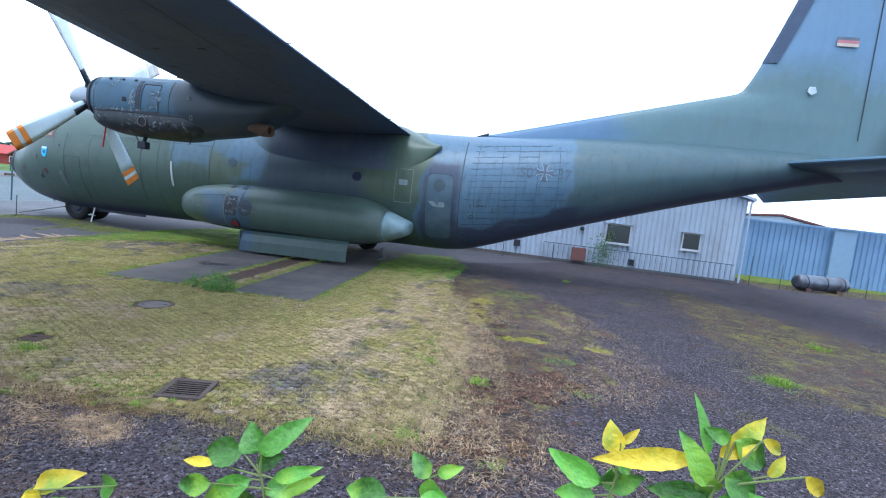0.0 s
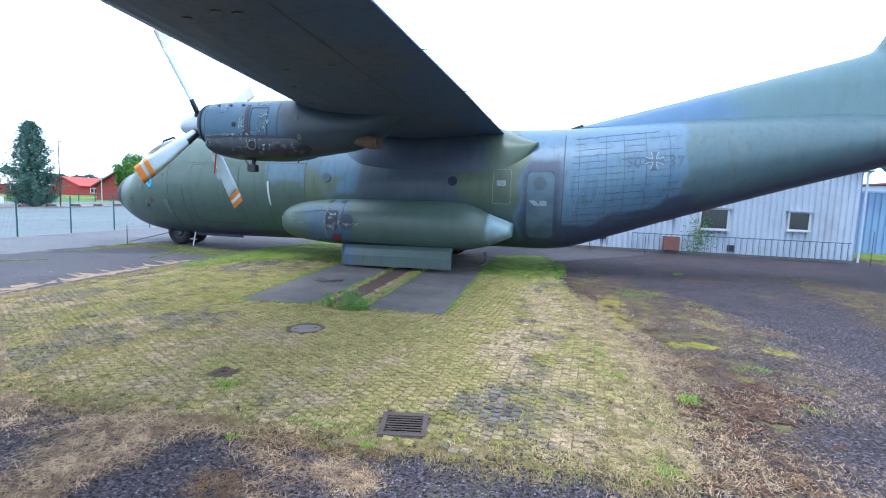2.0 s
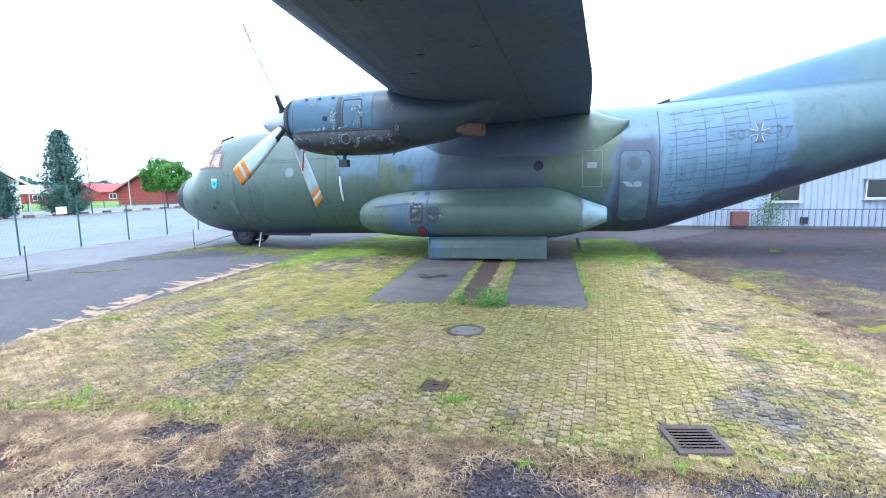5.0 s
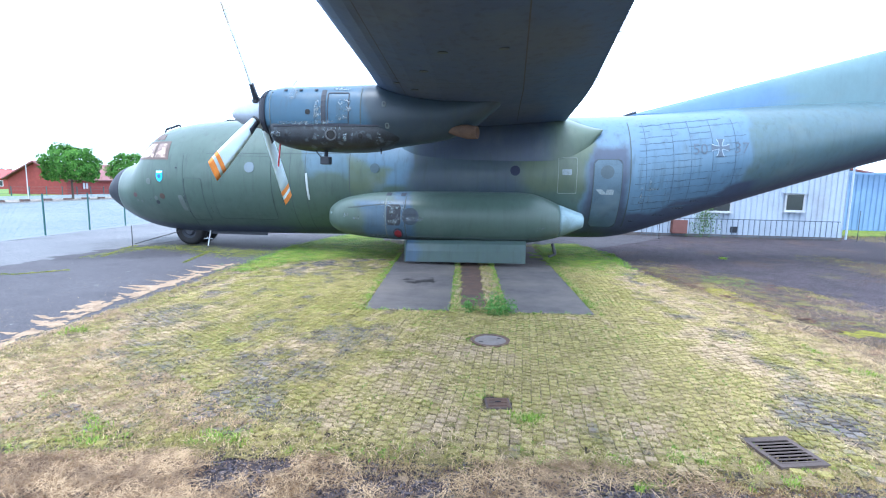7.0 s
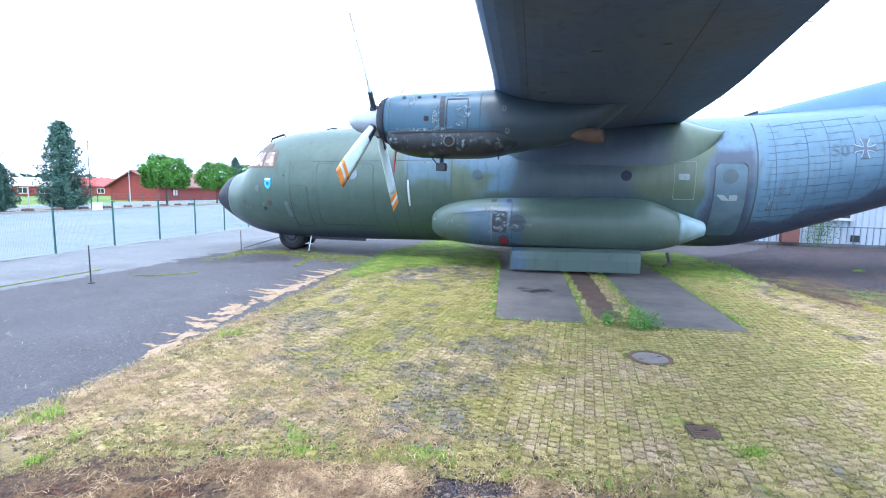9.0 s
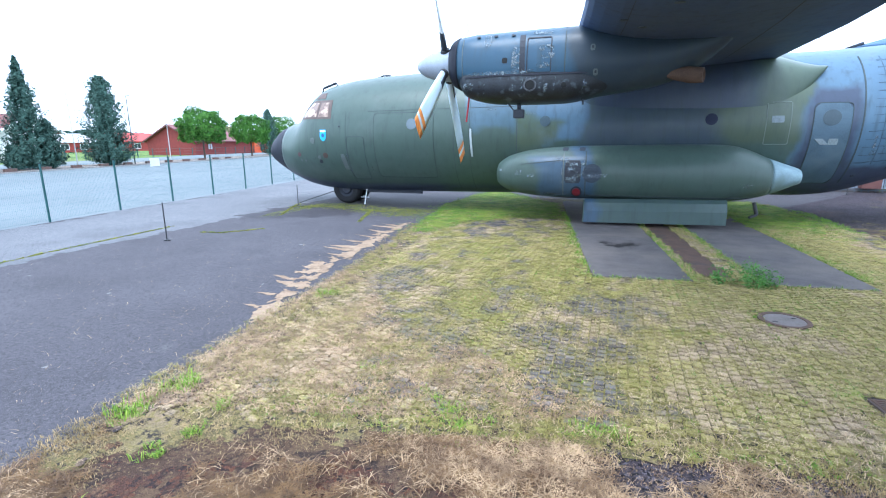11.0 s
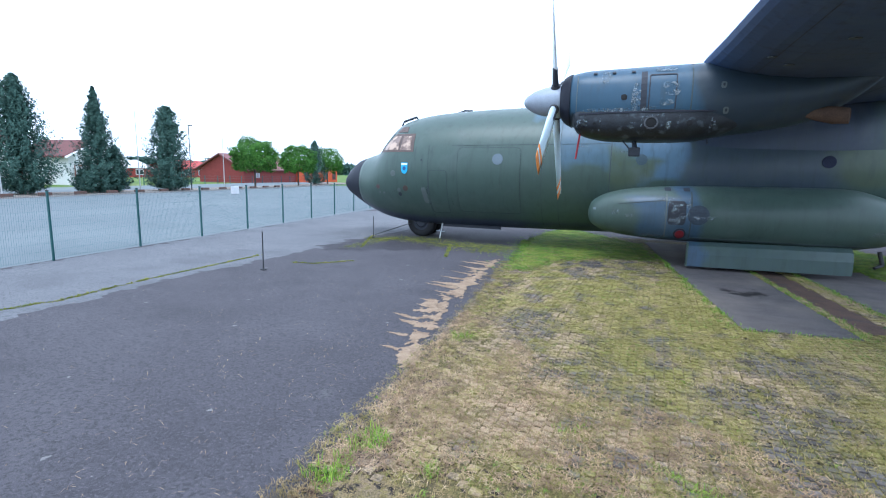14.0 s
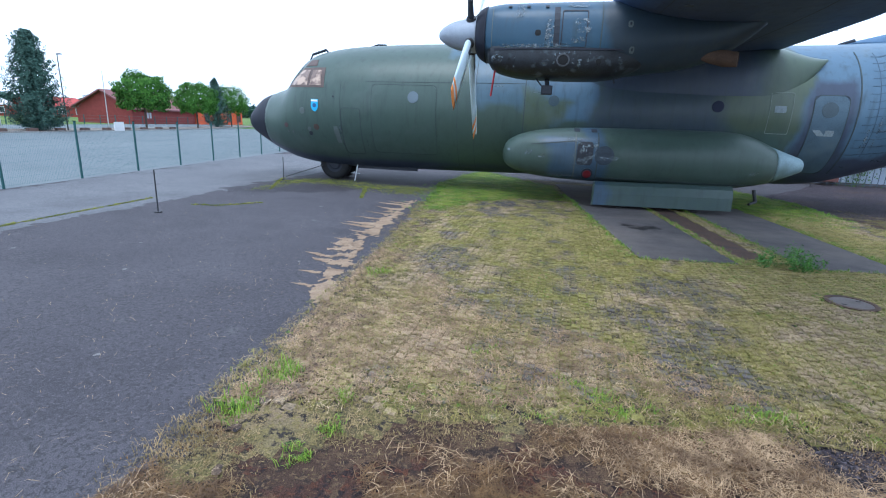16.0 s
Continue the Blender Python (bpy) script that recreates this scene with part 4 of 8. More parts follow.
manhole = thing("manhole_cover", (-5.99, 7.49, 0), "round iron manhole cover sunk in overgrown setts", "manhole cover")
bm = bmesh.new()
for r0, r1, z0, z1 in ((0.255, 0.315, 0.0, 0.034),):
    prof = [(r0, z0), (r0, z1), (r1, z1), (r1, z0)]
    loft(bm, [[(-5.99 + r * math.cos(a), 7.49 + r * math.sin(a), z) for r, z in prof] for a in [i * math.tau / 40 for i in range(41)]], caps=False)
part("frame", bm, M_rust, manhole, "rusty iron ring")
bm = bmesh.new()
bmesh.ops.create_cone(bm, cap_ends=True, segments=40, radius1=0.25, radius2=0.25, depth=0.05, matrix=Matrix.Translation((-5.99, 7.49, 0.003)))
lid = part("lid", bm, mat("manhole_concrete", (0.17, 0.145, 0.135), 0.95, 0.3, 5, bump=0.004), manhole, "grey concrete-filled lid")
for a in (0.6, 3.74):
    part("lifting_slot", box(bmesh.new(), -5.99 + .17 * math.cos(a) - .03, -5.99 + .17 * math.cos(a) + .03, 7.49 + .17 * math.sin(a) - .012, 7.49 + .17 * math.sin(a) + .012, 0.02, 0.031), M_black, lid)

plate = thing("access_cover", (-5.86, 5.24, 0), "small square rusty iron access cover in the paving", "access cover")
ca = radians(8)
part("frame", box(bmesh.new(), -6.0, -5.72, 5.11, 5.37, -0.02, 0.034, rot=ca, bevel=0.004), M_iron, plate)
part("lid", box(bmesh.new(), -5.98, -5.74, 5.13, 5.35, 0.0, 0.042, rot=ca, bevel=0.004), M_rust, plate)
for i in range(5):
    part("rib", box(bmesh.new(), -5.96, -5.76, 5.15 + .04 * i, 5.165 + .04 * i, 0.03, 0.048, rot=ca), M_rust, plate)
part("handle", box(bmesh.new(), -5.89, -5.83, 5.232, 5.248, 0.03, 0.055, rot=ca), M_black, plate)

grate = thing("drain_grate", (-3.22, 4.62, 0), "rusty cast-iron drain grate with curved bars", "drain grate")
gr = radians(13)
GR = Matrix.Translation((-3.22, 4.62, 0)) @ Matrix.Rotation(gr, 4, "Z")


def grate_bar(x0, x1, y0, y1, z0, z1):
    bm = box(bmesh.new(), x0, x1, y0, y1, z0, z1)
    bmesh.ops.transform(bm, matrix=GR, verts=bm.verts)
    return bm


# black sheet just under the bars, the pit's shade painted in
part("pit", grate_bar(-0.2, 0.2, -0.21, 0.21, 0.014, 0.017), mat("pit_shade", (0.003, 0.003, 0.003), 1.0, 0.1, spec=0.0), grate, "black sheet for the shaded opening below the bars")
for s in (-1, 1):
    part("frame_bar", grate_bar(s * 0.215 - 0.025, s * 0.215 + 0.025, -0.25, 0.25, 0, 0.045), M_iron, grate)
    part("frame_bar", grate_bar(-0.19, 0.19, s * 0.225 - 0.025, s * 0.225 + 0.025, 0, 0.045), M_iron, grate)
for i in range(8):
    y = -0.185 + i * 0.053
    part("bar", grate_bar(-0.195, 0.195, y - 0.009, y + 0.009, 0.039, 0.046), M_iron, grate)

# ---- fence along the car park ----
M_fence = mat("green_fence_paint", (0.02, 0.085, 0.085), 0.45, 0.2, 4)
FENCE = [(-24.1 - 0.12 * 2.65 * i, 8.15 + 2.65 * i) for i in range(-5, 10)]
fence = thing("mesh_fence", (*FENCE[4], 0), "dark green welded mesh fence with slim steel posts", "fence", kind="structure")
for (x, y) in FENCE:
    bm = box(bmesh.new(), x - 0.03, x + 0.03, y - 0.02, y + 0.02, 0, 1.78, bevel=0.004)
    post = part("post", bm, M_fence, fence)
    part("post_cap", box(bmesh.new(), x - 0.034, x + 0.034, y - 0.024, y + 0.024, 1.78, 1.80), M_black, post)
for (x0, y0), (x1, y1) in zip(FENCE, FENCE[1:]):
    bm = bmesh.new()
    n = 50
    vs = []
    for i in range(1, n):
        x, y = x0 + (x1 - x0) * i / n, y0 + (y1 - y0) * i / n
        w = 0.0017
        a = [bm.verts.new(p) for p in ((x - w + .035, y - w, 0.06), (x + w + .035, y - w, 0.06), (x + .035, y + w, 0.06))]
        b = [bm.verts.new(v.co + Vector((0, 0, 1.66))) for v in a]
        for k in range(3):
            bm.faces.new((a[k], a[(k + 1) % 3], b[(k + 1) % 3], b[k]))
    for z in [0.08 + 0.2 * k for k in range(9)]:
        for dx in (0.031, 0.041):
            rod(bm, (x0 + dx, y0 + .02, z), (x1 + dx, y1 - .02, z), 0.0011, seg=4, caps=False)
    part("mesh_panel", bm, M_fence, fence)

sign = thing("fence_sign", (-24.9, 15.3, 1.62), "small white sign tied to the mesh fence", "sign")
part("board", box(bmesh.new(), -24.9, -24.88, 15.06, 15.54, 1.47, 1.77, rot=0.12, bevel=0.003), M_white, sign)
for y in (15.12, 15.48):
    part("cable_tie", box(bmesh.new(), -24.93, -24.875, y - .006, y + .006, 1.74, 1.75), M_black, sign)


# ---- aircraft ----
C = 18.0


class Skin:
    """A body along x with oval sections: rows of x, top, bottom, half width about the middle plane y = c."""

    def __init__(self, c, rows, power=2.0):
        self.c, self.rows, self.p = c, rows, power

    def at(self, x):
        t, b, w = interp(self.rows, x)
        return t, b, max(w, 0.002)

    def ring(self, x, n=48):
        t, b, w = self.at(x)
        zc, hz = (t + b) / 2, max((t - b) / 2, 0.002)
        out = []
        for i in range(n):
            a = math.tau * i / n
            cs, sn = math.cos(a), math.sin(a)
            e = 2 / self.p
            out.append((x, self.c + w * math.copysign(abs(cs) ** e, cs), zc + hz * math.copysign(abs(sn) ** e, sn)))
        return out

    def side(self, x, z, off=0.0):
        """The point of the near side at x and height z, moved off along the normal."""
        def y_at(xx, zz):
            t, b, w = self.at(xx)
            zc, hz = (t + b) / 2, (t - b) / 2
            u = min(1, abs((zz - zc) / hz))
            return self.c - w * max(0.0, 1 - u ** self.p) ** (1 / self.p)
        e = 0.02
        y = y_at(x, z)
        dx, dz = (y_at(x + e, z) - y_at(x - e, z)) / (2 * e), (y_at(x, z + e) - y_at(x, z - e)) / (2 * e)
        n = Vector((dx, -1, dz)).normalized()
        return Vector((x, y, z)) + n * off


def soft(v, a, b, w=0.25):
    def s(t):
        t = max(0, min(1, t))
        return t * t * (3 - 2 * t)
    return s((v - a) / w + 0.5) * s((b - v) / w + 0.5)


def layout_fuselage(p):
    x, z = p.x, p.z
    wob = noise.noise((x * 0.7, z * 0.9, 4.0)) * 0.5
    xx, zz = x + wob, z + 0.6 * noise.noise((x * 0.6, z * 0.5, 9.0))
    blue = max(0.62 * soft(xx, -12.6, -9.3) * soft(zz, 2.5, 9), soft(xx, -3.2, 1.7), soft(xx, -10.2, -8.8) * soft(zz, 2.2, 9), 0.6 * soft(xx, -13.6, -12.3) * soft(zz, 4.2, 9))
    # tail: blue-grey tone, with glare put in as extra blue
    blue = max(blue, 0.42 * soft(xx, 1.4, 30))
    olive = max(soft(xx, -10.9, -9.5) * soft(zz, 2.2, 3.05), soft(xx, -5.7, -3.2) * soft(zz, 2.3, 4.6))
    # dark share also grows towards the keel, by height above it
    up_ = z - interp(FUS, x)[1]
    # first term, below the wing: dark paint plus the wing's shade
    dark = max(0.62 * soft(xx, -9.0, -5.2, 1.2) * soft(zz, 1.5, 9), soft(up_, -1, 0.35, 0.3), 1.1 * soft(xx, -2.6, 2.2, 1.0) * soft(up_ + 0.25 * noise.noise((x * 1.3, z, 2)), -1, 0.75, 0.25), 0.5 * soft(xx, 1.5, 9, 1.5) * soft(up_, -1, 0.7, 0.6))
    dark = max(dark, 0.85 * soft(x + 0.6 * wob, -3.15, -1.85, 0.3) * soft(zz, -1, 3.95, 0.3))
    return blue, 0.75 * olive, dark


def layout_nacelle(p):
    x, z = p.x, p.z
    xx = x + 0.5 * noise.noise((x, z, 2.0))
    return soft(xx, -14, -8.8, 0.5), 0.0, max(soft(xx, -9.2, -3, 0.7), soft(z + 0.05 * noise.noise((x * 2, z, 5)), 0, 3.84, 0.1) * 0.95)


def layout_sponson(p):
    x, z = p.x, p.z
    xx = x + 0.3 * noise.noise((x, z, 6.0)) + 0.2 * (z - 1.4)
    # third value: darker along the bottom edge, by height
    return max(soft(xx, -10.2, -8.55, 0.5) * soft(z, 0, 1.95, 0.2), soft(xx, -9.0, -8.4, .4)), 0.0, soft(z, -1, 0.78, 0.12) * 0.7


def layout_dark(p):
    le, te = wing_at(p.y if p.y < C else 2 * C - p.y)[:2]
    s = (p.x - le) / (te - le)
    n_ = 0.5 * noise.noise((p.x * .5, p.y * .4, 1))
    return soft(abs(s - 0.45) + 0.25 * n_, 0.34, 9, 0.3), soft(s + n_, 0.1, 0.75, 0.5), 0.55 + n_


def layout_fin(p):
    return soft(p.z + 0.6 * noise.noise((p.x * .5, p.z * .5, 3)), 8.2, 20, 2.2), 0.0, 0.85 * soft(p.x + 0.8 * (p.z - 5.5), -9, 3.6, 1.6)


def layout_none(p):
    return 0.0, 0.0, 0.0


def paint(ob, fn, at=None):
    """Stores a part's layout, camouflage and any painted-in shade, on its mesh."""
    me = ob.data
    o = ROOT[ob]
    at = me.attributes.new("layout", "FLOAT_COLOR", "POINT")
    vals = []
    for v in me.vertices:
        a, b, c = fn(v.co + o)
        vals += (a, b, c, 1.0)
    at.data.foreach_set("color", vals)
    return ob


aircraft = thing("transport_aircraft", (-8, C, 0), "weathered camouflaged twin-propeller military transport aircraft parked low", "aircraft")

FUS = [(-21.46, 2.02, 1.98, 0.02), (-21.38, 2.2, 1.82, 0.2), (-21.2, 2.42, 1.62, 0.42), (-20.95, 2.66, 1.46, 0.62), (-20.62, 2.9, 1.27, 0.86), (-20.1, 3.08, 1.0, 1.18), (-19.55, 3.28, 0.78, 1.48),
       (-19.3, 3.52, 0.7, 1.58), (-19.0, 3.93, 0.63, 1.68), (-18.65, 4.28, 0.57, 1.8), (-18.1, 4.5, 0.52, 1.93), (-17.0, 4.68, 0.48, 2.04), (-15.0, 4.8, 0.5, 2.08), (-12.0, 4.86, 0.55, 2.1),
       (-8.0, 4.89, 0.62, 2.1), (-4.0, 4.92, 0.7, 2.1), (-2.4, 4.94, 0.72, 2.1), (-1.5, 4.98, 0.86, 2.08), (0.0, 5.08, 1.36, 2.0), (2.0, 5.24, 2.05, 1.82), (4.0, 5.36, 2.72, 1.55),
       (6.0, 5.43, 3.36, 1.22), (8.0, 5.46, 3.95, 0.88), (10.0, 5.44, 4.5, 0.55), (12.2, 5.3, 4.95, 0.16)]
fus = Skin(C, FUS)
xs = [-20.24 + 0.13 * i for i in range(250)]
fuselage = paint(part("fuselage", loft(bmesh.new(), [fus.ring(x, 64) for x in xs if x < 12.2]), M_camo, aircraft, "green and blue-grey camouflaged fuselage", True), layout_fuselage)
part("radome", loft(bmesh.new(), [fus.ring(x, 48) for x in (-21.46, -21.44, -21.4, -21.33, -21.25, -21.15, -21.0, -20.85, -20.7, -20.6, -20.45, -20.3, -20.2)]), M_radome, aircraft, "pointed black nose radome", True)


def rows_patch(outline, skin, off, n=12, thick=0.03):
    """A plate that follows the skin: outline(k) gives x0, x1, z of row k."""
    bm = bmesh.new()
    grid = []
    k = 0
    rows = outline(n)
    for x0, x1, z in rows:
        grid.append([bm.verts.new(skin.side(x0 + (x1 - x0) * i / n, z, off)) for i in range(n + 1)])
    for a, b in zip(grid, grid[1:]):
        for i in range(n):
            bm.faces.new((a[i], a[i + 1], b[i + 1], b[i]))
    bmesh.ops.recalc_face_normals(bm, faces=bm.faces)
    if bm.faces and sum(f.normal.y for f in bm.faces) > 0:
        bmesh.ops.reverse_faces(bm, faces=bm.faces)
    ex = bmesh.ops.extrude_face_region(bm, geom=list(bm.faces))
    for v in ex["geom"]:
        if isinstance(v, bmesh.types.BMVert):
            v.co.y += thick
    bmesh.ops.recalc_face_normals(bm, faces=bm.faces)
    return bm


def rect(x0, x1, z0, z1, r=0.08, slant=0.0):
    def f(n):
        out = []
        for k in range(n + 1):
            z = z0 + (z1 - z0) * k / n
            d = min(z - z0, z1 - z)
            ins = r - math.sqrt(max(0, r * r - (r - d) ** 2)) if d < r else 0
            s = slant * (k / n - 0.5)
            out.append((x0 + ins + s, x1 - ins + s, z))
        return out
    return f


def disc(x, z, r):
    def f(n):
        out = []
        for k in range(n + 1):
            a = -math.pi / 2 + math.pi * k / n
            out.append((x - r * math.cos(a) - 1e-4, x + r * math.cos(a) + 1e-4, z + r * math.sin(a)))
        return out
    return f


def ribbon(pts, skin, w, off=0.006, closed=True):
    """A narrow raised seam on the skin along points (x, z)."""
    bm = bmesh.new()
    fine = []
    ends = pts + pts[:1] if closed else pts
    for (x0, z0), (x1, z1) in zip(ends, ends[1:]):
        n = max(1, int(math.hypot(x1 - x0, z1 - z0) / 0.12))
        fine += [(x0 + (x1 - x0) * i / n, z0 + (z1 - z0) * i / n) for i in range(n)]
    if not closed:
        fine.append(pts[-1])
    k = len(fine)
    rings = []
    for i in range(k):
        a = fine[(i - 1) % k] if closed or i else fine[0]
        b = fine[(i + 1) % k] if closed or i < k - 1 else fine[-1]
        d = Vector((b[0] - a[0], 0, b[1] - a[1])).normalized()
        s = Vector((-d.z, 0, d.x)) * w / 2
        x, z = fine[i]
        ps = [skin.side(x + s.x, z + s.z, off), skin.side(x - s.x, z - s.z, off), skin.side(x - s.x, z - s.z, -0.01), skin.side(x + s.x, z + s.z, -0.01)]
        rings.append(ps)
    if closed:
        rings.append(rings[0])
    return loft(bm, rings, close=True, caps=False)


def box_pts(x0, x1, z0, z1, r=0.1):
    return [(x0 + r, z0), (x1 - r, z0), (x1 - r * .3, z0 + r * .3), (x1, z0 + r), (x1, z1 - r), (x1 - r * .3, z1 - r * .3), (x1 - r, z1), (x0 + r, z1), (x0 + r * .3, z1 - r * .3), (x0, z1 - r), (x0, z0 + r), (x0 + r * .3, z0 + r * .3)]


# doors, hatches and windows of the fuselage
M_notice = mat("faded_notice", (0.2, 0.24, 0.26), 0.6, 0.4, 14)
crew = part("cargo_door", rows_patch(rect(-15.85, -13.7, 1.15, 3.32, 0.1), fus, 0.008, 20), M_camo, fuselage, "large green side cargo door")
paint(crew, layout_none)
part("door_seam", ribbon(box_pts(-15.86, -13.69, 1.14, 3.33, 0.12), fus, 0.012, 0.01), M_seam, fuselage)
part("window_pane", rows_patch(disc(-14.45, 2.95, 0.18), fus, 0.03, 10), mat("clouded_pane", (0.13, 0.165, 0.19), 0.25, 0.1), fuselage, "round clouded porthole")
part("window_pane", rows_patch(disc(-5.44, 2.97, 0.16), fus, 0.02, 10), mat("dull_dark_pane", (0.02, 0.025, 0.05), 0.6, 0.2, spec=0.2), fuselage, "round dark porthole")
part("window_pane", rows_patch(disc(-10.05, 2.98, 0.16), fus, 0.02, 10), mat("grey_pane", (0.06, 0.09, 0.11), 0.55, 0.2, spec=0.25), fuselage, "round clouded porthole")
paint(part("crew_door", rows_patch(rect(-16.92, -16.25, 1.05, 2.55, 0.08), fus, 0.006, 10), M_camo, fuselage), layout_none)
part("door_seam", ribbon(box_pts(-16.92, -16.25, 1.05, 2.55, 0.08), fus, 0.016, 0.01), M_seam, fuselage)
part("emergency_hatch_line", ribbon(box_pts(-4.08, -3.5, 2.28, 3.4, 0.03), fus, 0.016, 0.008), mat("pale_line_paint", (0.17, 0.2, 0.18), 0.6, 0.3, 8), fuselage, "faded white outline of an emergency hatch")
part("hatch_notice", rows_patch(rect(-3.96, -3.66, 2.86, 3.04, 0.01), fus, 0.012, 4), M_notice, fuselage, "small pale notice plate")
rear = part("rear_door", rows_patch(rect(-2.97, -2.12, 1.2, 3.35, 0.12), fus, 0.012, 16), M_door, fuselage, "blue-grey paratroop door")
part("door_seam", ribbon(box_pts(-2.98, -2.11, 1.19, 3.36, 0.12), fus, 0.014, 0.016), M_seam, fuselage)
part("door_window", rows_patch(disc(-2.57, 2.97, 0.21), fus, 0.018, 10), mat("clouded_door_pane", (0.045, 0.068, 0.085), 0.4, 0.3), fuselage, "round dark door window")
part("door_notice", rows_patch(rect(-2.56, -2.34, 2.27, 2.43, 0.01), fus, 0.02, 4), M_notice, fuselage)
part("door_arrow", rows_patch(rect(-2.82, -2.62, 2.27, 2.43, 0.01, -0.16), fus, 0.02, 4), M_notice, fuselage)
part("frame_seam", ribbon([(-12.46, 0.75), (-12.46, 4.5)], fus, 0.018, 0.006, False), M_seam, fuselage)
part("frame_seam", ribbon([(-10.92, 0.8), (-10.92, 4.5)], fus, 0.024, 0.008, False), M_seam, fuselage)
part("frame_seam", ribbon([(-13.0, 0.75), (-13.0, 4.3)], fus, 0.02, 0.004, False), M_seam, fuselage)
part("frame_seam", ribbon([(-1.86, 1.2), (-1.86, 4.6)], fus, 0.03, 0.01, False), M_seam, fuselage)
part("frame_seam", ribbon([(-16.1, 3.4), (-13.6, 3.43), (-10.95, 3.46)], fus, 0.012, 0.005, False), M_seam, fuselage)
part("frame_seam", ribbon([(-16.95, 0.85), (-16.95, 3.4)], fus, 0.012, 0.005, False), M_seam, fuselage)
for x, z, dx, dz in ((-17.02, 1.7, 0.06, 0.3), (-17.0, 1.35, 0.1, 0.05), (-18.45, 1.75, 0.12, 0.06), (-16.1, 1.35, 0.04, 0.2), (-10.8, 3.2, 0.5, 0.02), (-11.9, 3.35, 0.3, 0.03)):
    part("scratch", rows_patch(rect(x, x + dx, z, z + dz, 0.01), fus, 0.013, 5, 0.005), M_scuff, fuselage, "bare scratched paint")
# panel rows behind the rear door, where the frames show through the skin
M_fseam = mat("faded_seam", (0.048, 0.082, 0.12), 0.6, 0.5, 5)
for i in range(14):
    z = 1.78 + i * 0.205
    x = -1.78 + 0.02 * i
    while x < 1.45 - 0.1 * (i % 3):
        q = rng.uniform(0.3, 0.42)
        if rng.random() < 0.97 - 0.3 * max(0, x):
            part("stringer_seam", ribbon([(x, z + .11 * (x + 1.75)), (x + q * .5, z + .11 * (x + q * .5 + 1.75) - rng.uniform(.005, .03)), (x + q, z + .11 * (x + q + 1.75))], fus, rng.uniform(.01, .034) * (1 - .25 * max(0, x)), 0.004, False), M_fseam, fuselage)
        x += q + rng.uniform(.0, .03)
for x in (-1.36, -0.55, -0.02, 0.62, 1.3):
    part("frame_seam", ribbon([(x, 1.85 + 0.3 * (x + 1)), (x - 0.06, 4.6 + 0.05 * (x + 1))], fus, 0.02, 0.005, False), M_fseam, fuselage)
for x, z, dx, dz in ((-1.5, 2.1, 0.03, 0.5), (-1.25, 2.05, 0.02, 0.75), (-0.75, 2.3, 0.02, 0.45), (-1.52, 2.0, 0.12, 0.12), (-1.3, 2.45, 0.35, 0.02), (-0.95, 1.62, 0.4, 0.03), (-0.4, 1.85, 0.5, 0.03), (0.15, 2.1, 0.3, 0.03), (-1.7, 1.4, 0.12, 0.02)):
    part("scratch", rows_patch(rect(x - .01, x + dx + .02, z - .01, z + dz + .02, 0.005), fus, 0.009, 5, 0.005), M_scuff, fuselage, "bare scratched paint")

# white strap and stays beside the propeller
part("strap", rows_patch(rect(-12.43, -12.365, 1.9, 2.78, 0.01, -0.04), fus, 0.03, 8), mat("grey_webbing", (0.4, 0.44, 0.45), 0.8, 0.2, 8), fuselage, "pale webbing strap")

# cockpit glazing
M_cockpit = mat("cockpit_pane", (0.2, 0.14, 0.115), 0.15, 0.5, 5, spec=0.4, stain=(0.5, 0.36, 0.27), stain_scale=4, stain_lo=0.45, stain_hi=0.6)
M_cframe = mat("cockpit_frame", (0.1, 0.068, 0.058), 0.6, 0.3)


def four(a, b, c, d, off, m, name, label=""):
    """A pane on the fuselage between four corners (x, z): lower front, upper front, upper rear, lower rear."""
    def rows(n):
        return [(a[0] + (b[0] - a[0]) * k / n, d[0] + (c[0] - d[0]) * k / n, a[1] + (b[1] - a[1]) * k / n) for k in range(n + 1)]
    return part(name, rows_patch(rows, fus, off, 8), m, fuselage, label)


four((-19.15, 3.18), (-18.5, 3.84), (-17.62, 3.84), (-17.56, 3.18), 0.008, M_cframe, "windscreen_frame", "red-brown windscreen frame")
four((-19.02, 3.25), (-18.52, 3.75), (-18.2, 3.75), (-18.22, 3.25), 0.014, M_cockpit, "cockpit_window", "cloudy cockpit side window")
four((-18.12, 3.25), (-18.08, 3.75), (-17.74, 3.75), (-17.68, 3.25), 0.014, M_cockpit, "cockpit_window", "cloudy cockpit side window")
four((-18.5, 3.9), (-18.35, 4.12), (-18.05, 4.12), (-18.0, 3.9), 0.01, M_cframe, "brow_window")
four((-19.35, 3.3), (-18.85, 3.85), (-18.62, 3.85), (-19.12, 3.3), 0.01, M_winglass, "windscreen_pane", "dark front windscreen pane")
bm = bmesh.new()
rod(bm, (-18.75, 17.6, 4.12), (-18.6, 17.55, 4.38), 0.03); rod(bm, (-18.6, 17.55, 4.38), (-18.1, 17.6, 4.55), 0.045); rod(bm, (-18.1, 17.6, 4.55), (-18.0, 17.6, 4.42), 0.03)
part("roof_antenna", bm, M_dark, fuselage, "dark looped roof antenna")
bm = bmesh.new()
rod(bm, (-16.75, 18, 4.66), (-16.3, 18, 4.8), 0.03); rod(bm, (-16.3, 18, 4.8), (-16.0, 18, 4.79), 0.03)
part("roof_antenna", bm, M_dark, fuselage)

